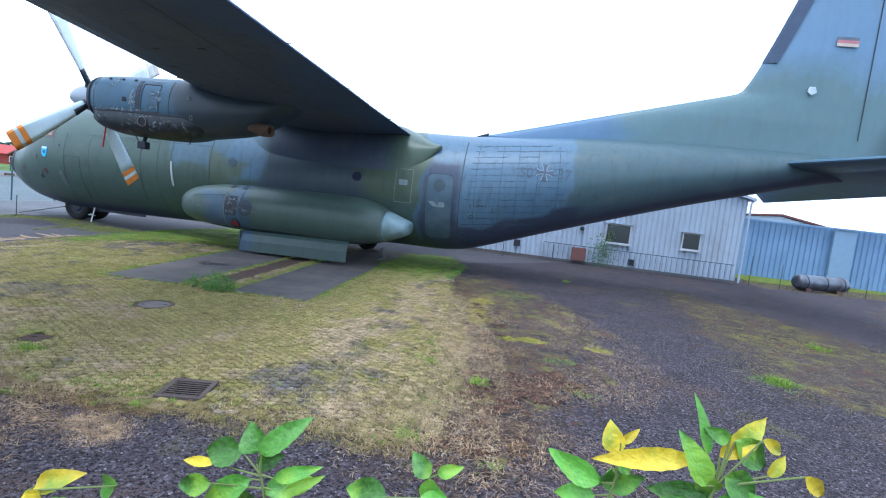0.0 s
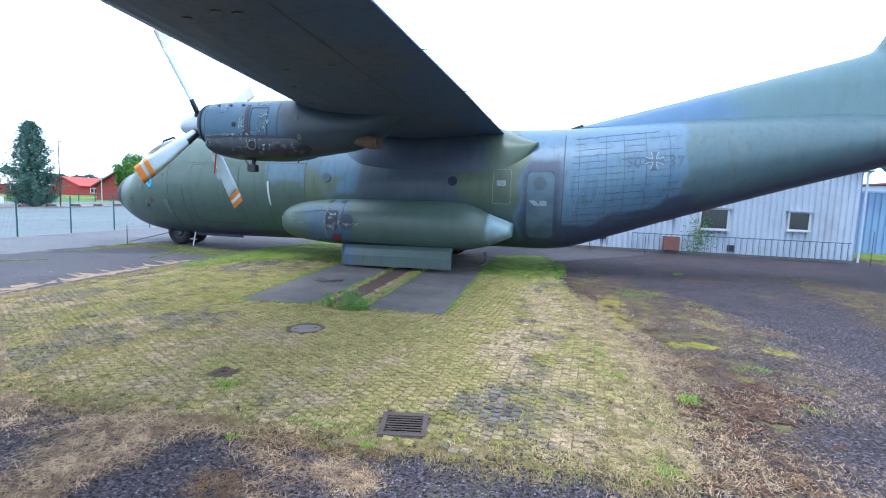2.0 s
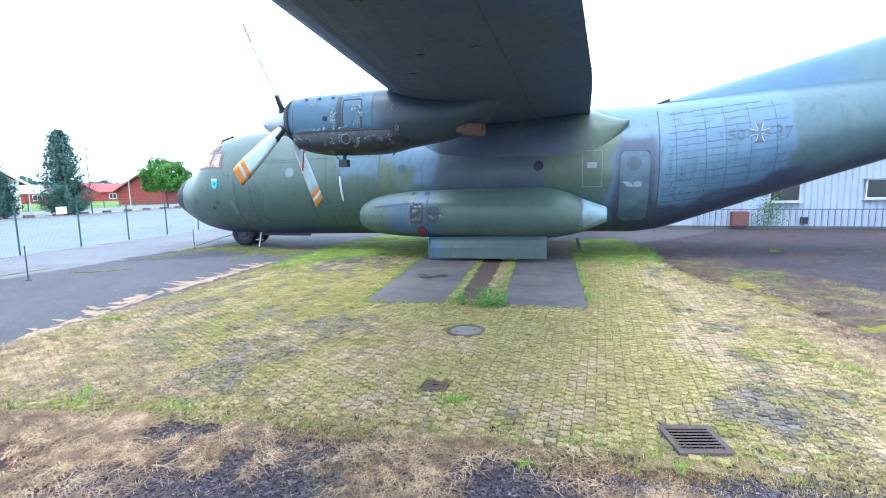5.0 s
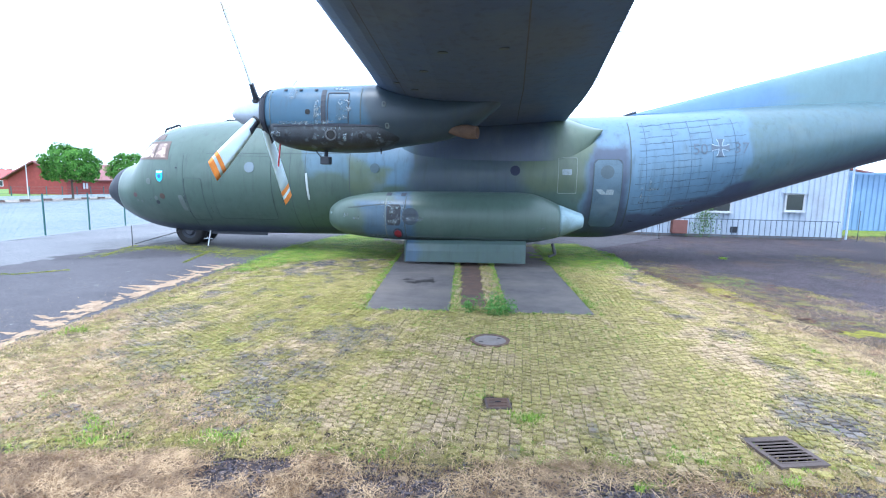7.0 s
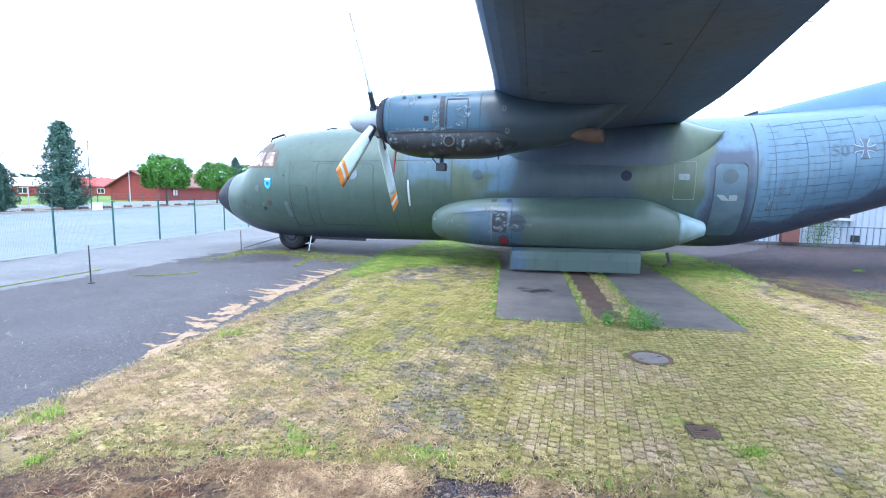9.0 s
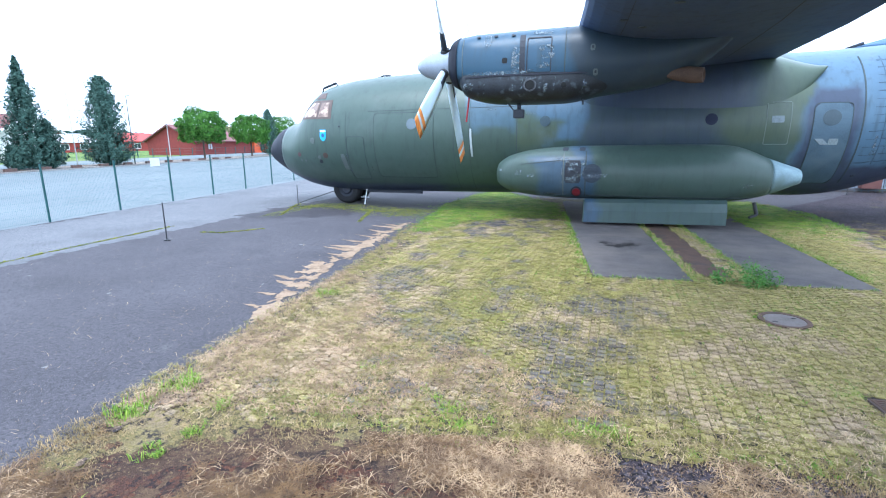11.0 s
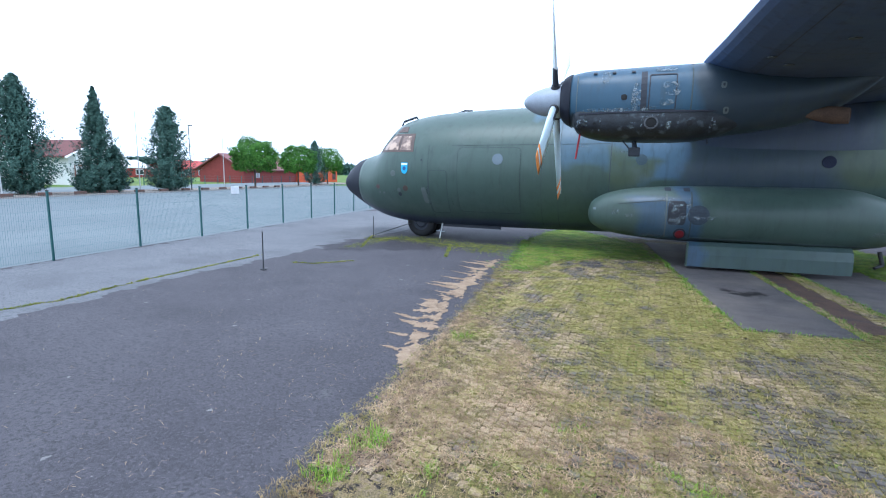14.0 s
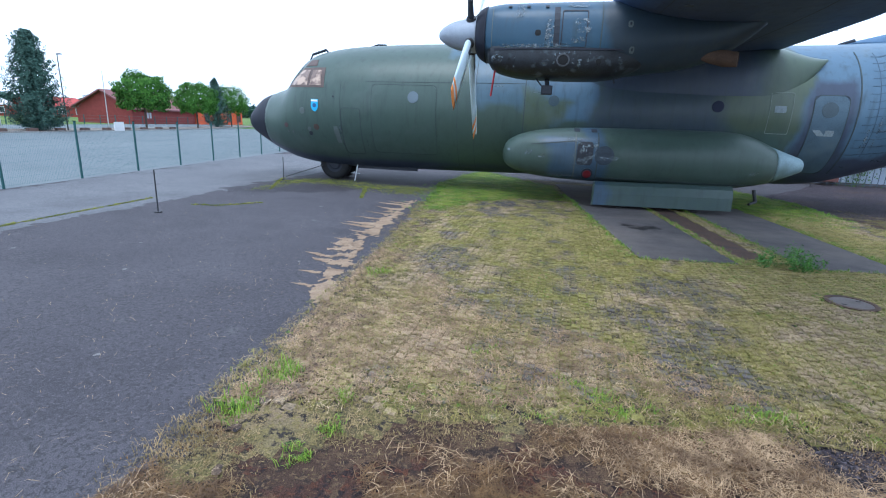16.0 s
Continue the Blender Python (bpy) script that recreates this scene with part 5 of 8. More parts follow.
# crest, serial and national marking
bm = rows_patch(lambda n: [(-17.88 - (0.13 if k > n * .35 else 0.13 * (k / (n * .35)) ** .5), -17.88 + (0.13 if k > n * .35 else 0.13 * (k / (n * .35)) ** .5), 2.4 + 0.4 * k / n) for k in range(n + 1)], fus, 0.012, 10)
part("crest", bm, mat("crest_blue", (0.05, 0.42, 0.72), 0.5, 0.1), fuselage, "small sky-blue shield crest")
part("crest_charge", rows_patch(disc(-17.88, 2.6, 0.07), fus, 0.02, 6), mat("crest_dark", (0.03, 0.1, 0.25), 0.5), fuselage)
part("crest_chief", rows_patch(rect(-18.0, -17.76, 2.72, 2.78, .005), fus, 0.02, 4), M_white, fuselage)
M_dull = mat("dull_fitting", (0.1, 0.12, 0.115), 0.6, 0.3)
for x, z, r, m in ((-18.37, 2.42, 0.11, M_dull), (-19.11, 1.92, 0.08, mat('faded_red', (0.09, 0.05, 0.05), 0.6, 0.3)), (-19.05, 1.72, 0.04, M_dull), (-18.85, 1.7, 0.04, M_dull), (-18.15, 1.83, 0.07, M_dull), (-17.87, 1.9, 0.1, M_rust), (-18.12, 1.68, 0.07, M_dark), (-17.2, 2.9, 0.03, M_dark)):
    part("port", rows_patch(disc(x, z, r), fus, 0.014, 8), m, fuselage)
part("step_plate", rows_patch(rect(-17.2, -17.03, 1.4, 1.95, 0.02, -0.08), fus, 0.014, 6), M_dull, fuselage, "worn grey step plate")


def text_on(txt, x, z, size, skin, off, m, parent, name, stretch=1.0):
    cu = bpy.data.curves.new("lettering", "FONT")
    cu.body, cu.size, cu.resolution_u = txt, size, 3
    ob = bpy.data.objects.new("lettering", cu)
    scene.collection.objects.link(ob)
    me = bpy.data.meshes.new_from_object(ob.evaluated_get(bpy.context.evaluated_depsgraph_get()))
    bpy.data.objects.remove(ob)
    bm = bmesh.new()
    bm.from_mesh(me)
    for v in bm.verts:
        v.co = skin.side(x + v.co.x * stretch, z + v.co.y, off)
    bpy.data.meshes.remove(me)
    return part(name, bm, m, parent)


M_letter = mat("faded_black_letters", (0.07, 0.095, 0.13), 0.6, 0.3, 5)
M_cross = mat("faded_white_edge", (0.23, 0.29, 0.36), 0.6, 0.3, 6)
text_on("50", -0.03, 3.56, 0.47, fus, 0.014, M_letter, fuselage, "serial_number")
text_on("37", 1.2, 3.62, 0.47, fus, 0.014, M_letter, fuselage, "serial_number")
CX, CZ = 0.8, 3.77
for m, k, off, nm in ((M_cross, 1.0, 0.014, "cross_outline"), (M_letter, 0.9, 0.018, "cross_fill")):
    for q in range(4):
        bm = bmesh.new()
        a = q * math.pi / 2
        L, w0, w1 = 0.262, 0.056, 0.13
        if nm == "cross_fill":
            L, w0, w1 = 0.268, 0.036, 0.1
        pts = []
        for i in range(9):
            s = i / 8
            w = w0 + (w1 - w0) * s ** 2.2
            pts.append((s * L, w))
        tri = []
        for i in range(8):
            (s0, a0), (s1, a1) = pts[i], pts[i + 1]
            vs = []
            for s, w in ((s0, -a0), (s1, -a1), (s1, a1), (s0, a0)):
                px, pz = s * math.cos(a) - w * math.sin(a), s * math.sin(a) + w * math.cos(a)
                vs.append(bm.verts.new(fus.side(CX + px, CZ + pz, off)))
            bm.faces.new(vs)
        part(nm, bm, m, fuselage, "white-edged black cross" if nm == "cross_outline" else "")

# sponson with the wheel-well door
M_spon = camo_mat("sponson_paint", 0.36, ((0.05, 0.088, 0.135), OLIVE, DARK))
SP = [(-11.45, 1.46, 1.3, 0.08), (-11.4, 1.66, 1.14, 0.34), (-11.25, 1.82, 1.0, 0.56), (-10.95, 1.98, 0.87, 0.78), (-10.4, 2.12, 0.77, 0.97), (-9.6, 2.21, 0.71, 1.08), (-8.5, 2.25, 0.69, 1.12), (-5.6, 2.28, 0.68, 1.12), (-4.95, 2.25, 0.72, 1.08),
      (-4.5, 2.12, 0.8, 1.0), (-4.1, 1.94, 0.9, 0.88), (-3.7, 1.79, 1.07, 0.76), (-3.34, 1.66, 1.24, 0.66), (-3.2, 1.6, 1.28, 0.6)]
spon = Skin(15.6, SP, 2.5)
sx = [-11.45, -11.43, -11.38, -11.3, -11.2] + [-11.1 + 0.1 * i for i in range(71)]
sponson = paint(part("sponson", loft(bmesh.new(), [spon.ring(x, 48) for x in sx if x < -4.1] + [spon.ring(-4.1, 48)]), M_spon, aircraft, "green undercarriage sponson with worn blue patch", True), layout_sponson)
part("sponson_tail", loft(bmesh.new(), [spon.ring(-4.1 + 0.08 * i, 40) for i in range(10)]), mat("primer_cone", (0.19, 0.27, 0.3), 0.5, 0.3, 4, stain=(0.12, 0.17, 0.17)), sponson, "pale blue-grey sponson tail cone", True)
for x in (-9.35, -8.74):
    part("panel_line", ribbon([(x, 0.85), (x - 0.02, 2.1)], spon, 0.035, 0.008, False), M_dull if x < -9 else M_seam, sponson)
part("panel_line", ribbon([(-8.7, 0.86), (-4.4, 0.86)], spon, 0.03, 0.008, False), M_seam, sponson)
part("panel_line", ribbon([(-10.6, 1.72), (-9.4, 1.86)], spon, 0.02, 0.008, False), M_seam, sponson)
part("fuel_plug", rows_patch(disc(-8.98, 0.98, 0.11), spon, 0.04, 10), mat("dull_red_plug", (0.19, 0.018, 0.028), 0.55, 0.3, 8), sponson, "round dull red plug")
part("plug_ring", ribbon([(-8.98 + .14 * math.cos(i * .5236), .98 + .14 * math.sin(i * .5236)) for i in range(12)], spon, 0.03, 0.02), M_dark, sponson)
part("recess", rows_patch(rect(-9.32, -8.88, 1.22, 1.85, 0.05), spon, 0.01, 8), M_dark, sponson, "dark open filler recess")
for x, z, dx, dz in ((-9.25, 1.24, 0.2, 0.14), (-9.02, 1.42, 0.16, 0.1), (-9.2, 1.55, 0.1, 0.08), (-9.3, 1.72, 0.5, 0.03), (-9.55, 1.82, 0.3, 0.06), (-8.7, 1.4, 0.45, 0.03), (-10.7, 1.45, 0.1, 0.06), (-10.35, 1.4, 0.12, 0.025), (-4.75, 1.2, 0.14, 0.03), (-9.9, 0.86, 0.5, 0.02)):
    part("worn_paint", rows_patch(rect(x - .04, x + dx + .04, z - .03, z + dz + .04, 0.02, 0.04), spon, 0.016, 6, 0.005), M_scuff, sponson)
part("smudge", rows_patch(disc(-8.58, 1.5, 0.26), spon, 0.008, 10, 0.004), mat("dark_smudge", (0.03, 0.042, 0.06), 0.6, 0.4, 6), sponson)
for x in (-9.4, -8.8):
    part("worn_edge", ribbon([(x, 1.15), (x - .01, 1.95)], spon, 0.02, 0.014, False), M_scuff, sponson)
part("worn_edge", ribbon([(-8.6, 1.47), (-8.15, 1.48)], spon, 0.035, 0.014, False), M_scuff, sponson)
part("marker_plate", rows_patch(rect(-11.28, -11.2, 1.5, 1.56, .005), spon, 0.012, 4), M_notice, sponson)
for x in (-9.42, -8.95):
    part("top_latch", rows_patch(rect(x, x + 0.16, 2.1, 2.19, 0.01), spon, 0.014, 4), M_dark, sponson)
# hanging door
bm = bmesh.new()
rings = []
for i in range(25):
    x = -8.74 + 3.66 * i / 24
    zt, zb = 0.76 + 0.07 * i / 24, 0.11 + 0.06 * i / 24
    prof = [(14.78, zt), (14.66, zt - 0.1), (14.58, zt - 0.32), (14.57, zb), (14.61, zb), (14.62, zt - 0.32), (14.7, zt - 0.1), (14.82, zt)]
    rings.append([(x, y, z) for y, z in prof])
loft(bm, rings)
wd = paint(part("wheel_well_door", bm, M_spon, aircraft, "long hanging green undercarriage door"), lambda p: (soft(p.x + .25 * noise.noise((p.x * 3, 0, p.z * 3)), -9, -8.35, .3), 0, 0.3))
part("door_edge", box(bmesh.new(), -8.76, -8.73, 14.55, 14.8, 0.1, 0.76), M_green, wd)
for x in (-7.9, -6.0):
    bm = bmesh.new()
    rod(bm, (x, 14.8, 0.7), (x, 15.3, 0.95), 0.03)
    part("hinge_arm", bm, M_steel, wd)


def wheel(parent, x, y, r, w, name="wheel"):
    bm = bmesh.new()
    prof = [(-w / 2, r * .55), (-w / 2, r * .86), (-w * .38, r * .97), (-w * .2, r), (w * .2, r), (w * .38, r * .97), (w / 2, r * .86), (w / 2, r * .55)]
    rings = [[(x + rr * math.cos(a), y + yy, r - 0.004 + rr * math.sin(a)) for yy, rr in prof] for a in [math.tau * i / 36 for i in range(37)]]
    loft(bm, rings, close=True, caps=False)
    t = part(name, bm, M_black, parent, "dark rubber tyre", True)
    bm = bmesh.new()
    rings = [[(x + rr * math.cos(a), y + yy, r + rr * math.sin(a)) for yy, rr in ((-w * .36, 0.02), (-w * .42, r * .3), (-w * .3, r * .4), (-w * .44, r * .56), (w * .44, r * .56), (w * .3, r * .4), (w * .42, r * .3), (w * .36, .02))] for a in [math.tau * i / 28 for i in range(29)]]
    loft(bm, rings, close=False, caps=False)
    part("rim", bm, M_dark, t)
    return t


for y in (17.62, 18.38):
    wheel(aircraft, -17.8, y, 0.58, 0.4, "nose_wheel")
bm = bmesh.new()
rod(bm, (-17.85, 18, 0.45), (-17.75, 18, 0.8), 0.1); rod(bm, (-17.85, 17.55, 0.45), (-17.85, 18.45, 0.45), 0.06); rod(bm, (-17.5, 18, 0.6), (-16.6, 18, 0.62), 0.06)
part("nose_leg", bm, M_steel, aircraft, "greasy steel nose leg")
for y in (17.45, 18.55):
    part("nose_gear_door", box(bmesh.new(), -16.9, -14.6, y - 0.015, y + 0.015, 0.46, 0.6, bevel=0.006), M_dark, aircraft)
for x in (-7.7, -6.3):
    for y in (15.35, 20.65):
        wheel(aircraft, x, y, 0.5, 0.34, "main_wheel")
spon_far = Skin(2 * C - 15.6, SP, 2.5)
paint(part("sponson", loft(bmesh.new(), [spon_far.ring(x, 32) for x in sx[::3] if x < -3.3]), M_camo, aircraft, "", True), layout_sponson)

# wings
AF_T = [(0, 0), (0.01, .22), (0.03, .4), (0.07, .6), (0.13, .8), (0.22, .95), (0.34, 1.0), (0.48, .92), (0.62, .74), (0.76, .49), (0.88, .25), (1.0, 0.02)]


def wing_ring(y, le, te, zle, zte, up_, lo_):
    up = [(le + (te - le) * s, y, zle + (zte - zle) * s + up_ * v) for s, v in AF_T]
    lo = [(le + (te - le) * s, y, zle + (zte - zle) * s - lo_ * v) for s, v in AF_T[1:-1]]
    return up + [(te, y, zte - 0.02)] + lo[::-1]


WING = [(18.0, -9.12, -3.85, 4.9, 4.62, 0.42, 0.42), (12.4, -9.07, -3.95, 4.94, 4.64, 0.42, 0.42), (11.0, -8.94, -4.0, 4.99, 4.68, 0.4, 0.42), (6.5, -8.63, -4.31, 5.13, 4.86, 0.34, 0.32), (2.0, -8.32, -4.62, 5.28, 5.04, 0.28, 0.25), (-1.6, -7.7, -4.72, 5.4, 5.2, 0.2, 0.18), (-2.0, -7.4, -4.85, 5.4, 5.22, 0.08, 0.08)]


def wing_at(y):
    tab = [(-w[0], *w[1:]) for w in WING]
    for a, b in zip(tab, tab[1:]):
        if a[0] <= -y <= b[0]:
            t = (-y - a[0]) / (b[0] - a[0])
            return [p + (q - p) * t for p, q in zip(a[1:], b[1:])]
    return tab[-1][1:]


def under(y, s):
    """The point of the wing's lower skin at span y and share s of the chord."""
    le, te, zle, zte, up_, lo_ = wing_at(y)
    for (s0, v0), (s1, v1) in zip(AF_T, AF_T[1:]):
        if s0 <= s <= s1:
            v = v0 + (v1 - v0) * (s - s0) / (s1 - s0)
    return Vector((le + (te - le) * s, y, zle + (zte - zle) * s - lo_ * v))


M_wing = camo_mat("wing_paint", 0.5, ((0.058, 0.112, 0.255), (0.088, 0.098, 0.132), (0.062, 0.092, 0.18)), 0.0, (0.056, 0.07, 0.105))
ys = [18.0 - 0.4 * i for i in range(50)] + [-1.7, -1.85, -2.0]
for side in (0, 1):
    rings = []
    for y in ys:
        r = wing_ring(y, *wing_at(y))
        rings.append([(p[0], 2 * C - p[1], p[2]) for p in r] if side else r)
    wing = paint(part("wing", loft(bmesh.new(), rings), M_wing, aircraft, "dark tapered high wing", False), layout_dark)
    if side == 0:
        near_wing = wing


def wing_strip(pts, w, m, name, parent):
    bm = bmesh.new()
    a = [under(y, s) + Vector((0, 0, -0.006)) for y, s in pts]
    for p, q in zip(a, a[1:]):
        d = (q - p).normalized()
        n = d.cross(Vector((0, 0, 1))).normalized() * w / 2
        f = bm.faces.new([bm.verts.new(v) for v in (p - n, q - n, q + n, p + n)])
    return part(name, bm, m, parent)


M_wseam = mat("wing_seam", (0.068, 0.068, 0.078), 0.7, 0.3)
M_wlite = mat("wing_light_mark", (0.09, 0.1, 0.11), 0.6, 0.3)
wing_strip([(15.5 - .5 * i, 0.70) for i in range(34)], 0.022, M_wseam, "flap_seam", near_wing)
wing_strip([(15.5 - .5 * i, 0.16) for i in range(34)], 0.012, M_wseam, "panel_seam", near_wing)
for y in (14.5, 10.2, 6.2, 2.4):
    wing_strip([(y, 0.05 + .05 * i) for i in range(19)], 0.012, M_wseam, "rib_seam", near_wing)
for y, s in ((5.9, 0.5), (6.05, 0.36), (6.0, 0.56), (8.3, 0.4), (8.2, 0.62), (10.6, 0.15), (4.2, 0.45), (10.9, 0.22), (9.4, 0.3)):
    bm = bmesh.new()
    p = under(y, s)
    bmesh.ops.create_cone(bm, cap_ends=True, segments=14, radius1=0.07, radius2=0.06, depth=0.02, matrix=Matrix.Translation(p + Vector((0, 0, -0.005))) @ Matrix.Diagonal((1.3, 0.8, 1, 1)))
    part("access_panel", bm, M_wlite, near_wing)
for y in (13.8, 10.6, 8.0, 5.5, 3.0):
    le, te, zle, zte, up_, lo_ = wing_at(y)
    bm = bmesh.new()
    rod(bm, (te - 0.05, y, zte), (te + 0.09, y, zte - 0.01), 0.012, 0.006)
    part("static_wick", bm, M_dark, near_wing)
# fairing between wing and fuselage, with the wing's shade painted into its dark tone
FAIR = [(-9.9, 4.3, 1.6, 1.7), (-9.4, 4.75, 1.6, 1.86), (-8.6, 5.1, 1.6, 1.99), (-6, 5.2, 1.6, 2.04), (-4.4, 5.02, 1.6, 2.04), (-3.9, 4.86, 1.9, 2.02), (-3.5, 4.7, 2.7, 1.97), (-3.1, 4.54, 3.45, 1.88), (-2.8, 4.42, 4.05, 1.78), (-2.72, 4.38, 4.22, 1.74)]
fair = Skin(C, FAIR, 2.9)
paint(part("wing_fairing", loft(bmesh.new(), [fair.ring(-9.9 + 0.12 * i, 64) for i in range(60)] + [fair.ring(-2.72, 64)]), M_camo, aircraft, "bulged fairing between wing and fuselage", True),
      lambda p: (0.55 * soft(p.x, -12, -8.7, .8), 0.55 * soft(p.x + .5 * noise.noise((p.x, p.z, 3)), -4.3, -2, .8), 0.8 * soft(p.x, -8.9, -4.3, 1.2)))

# engines
NAC = [(-11.97, 4.62, 3.8, 0.42), (-11.92, 4.7, 3.72, 0.5), (-11.8, 4.77, 3.64, 0.57), (-11.6, 4.82, 3.53, 0.62), (-11.4, 4.85, 3.42, 0.65), (-10.8, 4.87, 3.32, 0.68), (-9.6, 4.9, 3.3, 0.69), (-8.8, 4.9, 3.35, 0.69), (-8.0, 4.85, 3.46, 0.66), (-7.2, 4.8, 3.61, 0.58), (-6.7, 4.78, 3.84, 0.53), (-6.35, 4.76, 4.08, 0.48), (-6.1, 4.72, 4.3, 0.41), (-5.9, 4.68, 4.5, 0.31), (-5.7, 4.66, 4.6, 0.1), (-5.5, 4.66, 4.62, 0.03), (-4.7, 4.66, 4.63, 0.02)]
BL = 2.75


def blade_mesh(hub, ang, x0, r0, r1, m, parent, label, pitch0=28, pitch1=2, u0=-.5, grow=0.0):
    """One stretch of a propeller blade from radius r0 to r1."""
    bm = bmesh.new()
    d = Vector((0, math.cos(ang), math.sin(ang)))
    t = Vector((0, -math.sin(ang), math.cos(ang)))
    rings = []
    n = 8
    for i in range(n + 1):
        r = r0 + (r1 - r0) * i / n
        s = r / BL
        ch = 0.19 + 0.31 * min(1, max(0, (s - 0.1) / 0.75)) ** 0.8
        th = 0.17 * (1 - s) ** 1.5 + 0.024 + grow
        p = radians(pitch1 + (pitch0 - pitch1) * (1 - s) ** 1.3)
        cdir = t * math.cos(p) + Vector((1, 0, 0)) * math.sin(p)
        ndir = cdir.cross(d).normalized()
        o = Vector(hub) + d * r
        prof = [(-.5, 0), (-.35, .42), (-.1, .5), (.2, .38), (.5, 0), (.2, -.3), (-.1, -.4), (-.35, -.32)]
        rings.append([o + cdir * (ch + grow) * max(u, u0) + ndir * th * v for u, v in prof])
    loft(bm, rings)
    return part("blade" if not label else "blade_" + label, bm, m, parent, "", True)


M_nac = camo_mat("nacelle_paint", 0.36, ((0.03, 0.075, 0.122), (0.08, 0.1, 0.06), (0.024, 0.038, 0.054)))
# Sky glare on the upper blades is put into these paler paints.
M_tip_glare = mat("tip_paint_glare", (0.8, 0.7, 0.6), 0.5, 0.1, 5)
M_blade_glare = mat("blade_paint_glare", (0.78, 0.82, 0.84), 0.4, 0.08, 3)
for side in (0, 1):
    cy = 12.35 if side == 0 else 2 * C - 12.35
    nac = Skin(cy, NAC, 2.3)
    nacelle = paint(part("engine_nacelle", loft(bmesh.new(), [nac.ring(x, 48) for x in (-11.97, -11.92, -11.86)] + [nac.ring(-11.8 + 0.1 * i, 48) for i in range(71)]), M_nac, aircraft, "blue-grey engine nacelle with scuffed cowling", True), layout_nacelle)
    lip = Skin(cy, [(-12.02, 4.6, 3.82, 0.39), (-11.99, 4.66, 3.76, 0.45), (-11.93, 4.73, 3.69, 0.53), (-11.82, 4.79, 3.62, 0.59), (-11.64, 4.835, 3.53, 0.63)], 2.3)
    part("intake_lip", loft(bmesh.new(), [lip.ring(x, 40) for x in (-12.02, -12.005, -11.99, -11.96, -11.93, -11.88, -11.84, -11.8, -11.77)]), M_radome, nacelle, "black intake lip", True)
    chin = Skin(cy, [(-11.7, 4.0, 3.58, 0.5), (-11.64, 4.05, 3.47, 0.58), (-11.4, 4.1, 3.36, 0.64), (-10.9, 4.12, 3.27, 0.67), (-9.4, 4.12, 3.25, 0.68), (-8.8, 4.1, 3.33, 0.645), (-8.35, 4.05, 3.47, 0.52)], 2.9)
    if side == 0:
        M_sooty = mat("sooty_cowl", (0.013, 0.016, 0.021), 0.4, 0.8, 5, stain=(0.07, 0.085, 0.1), stain_scale=4.5, stain_lo=0.58, stain_hi=0.72)
    lower_cowl = part("chin_cowl", loft(bmesh.new(), [chin.ring(-11.7 + 0.085 * i, 40) for i in range(40)]), M_sooty, nacelle, "sooty scuffed lower cowl", True)
    hub = (-12.15, cy, 4.2)
    bm = bmesh.new()
    prof = [(-12.93, 0.01), (-12.91, 0.08), (-12.83, 0.16), (-12.68, 0.25), (-12.48, 0.32), (-12.25, 0.36), (-12.08, 0.38), (-11.97, 0.385), (-11.96, 0.3)]
    loft(bm, [[(x, cy + r * math.cos(a), 4.2 + r * math.sin(a)) for x, r in prof] for a in [math.tau * i / 40 for i in range(41)]], close=False, caps=False)
    prop = part("propeller", bm, mat("spinner_paint", (0.3, 0.33, 0.38), 0.4, 0.15, 4, metal=0.2) if side == 0 else bpy.data.materials["spinner_paint"], aircraft, "four-bladed propeller with pale grey spinner", True)
    for k in range(4):
        a = radians(214.3 + 90 * k) if side == 0 else radians(214.3 - 3 + 90 * k)
        bm = bmesh.new()
        d = Vector((0, math.cos(a), math.sin(a)))
        rod(bm, Vector(hub) + d * 0.25, Vector(hub) + d * 0.42, 0.13, 0.11, 18)
        part("blade_collar", bm, M_steel, prop)
        # upper blades of the near engine take the paints with glare in them
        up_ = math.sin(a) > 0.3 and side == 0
        mb, mo = (M_blade_glare, M_tip_glare) if up_ else (M_blade, M_orange)
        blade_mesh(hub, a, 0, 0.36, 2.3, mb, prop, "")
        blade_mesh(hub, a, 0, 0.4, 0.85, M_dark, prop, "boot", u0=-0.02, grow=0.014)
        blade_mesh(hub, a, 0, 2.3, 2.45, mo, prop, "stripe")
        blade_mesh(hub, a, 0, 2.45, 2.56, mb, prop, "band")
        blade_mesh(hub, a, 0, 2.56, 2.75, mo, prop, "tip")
    if side == 0:
        part("cowl_frame", ribbon(box_pts(-10.12, -9.6, 3.88, 4.62, 0.03), nac, 0.024, 0.012), M_dark, nacelle)
        part("cowl_strap", ribbon([(-10.22, 3.88), (-10.24, 4.7)], nac, 0.12, 0.012, False), M_dark, nacelle)
        part("cowl_seam", ribbon([(-11.5, 3.86), (-9.4, 3.86)], nac, 0.03, 0.01, False), M_seam, nacelle)
        part("cowl_seam", ribbon([(-11.62, 3.7), (-11.62, 4.8)], nac, 0.016, 0.01, False), M_dull, nacelle)
        part("cowl_seam", ribbon([(-9.3, 3.4), (-9.3, 4.85)], nac, 0.025, 0.008, False), M_seam, nacelle)
        part("cowl_hole", rows_patch(rect(-10.68, -10.56, 4.1, 4.22, 0.03), nac, 0.012, 5), M_black, nacelle)
        for x, z, r, m in ((-10.04, 3.62, 0.1, M_black), (-9.3, 3.6, 0.06, M_black), (-11.2, 3.62, 0.03, M_black)):
            part("cowl_port", rows_patch(disc(x, z, r), chin, 0.016, 8), m, nacelle)
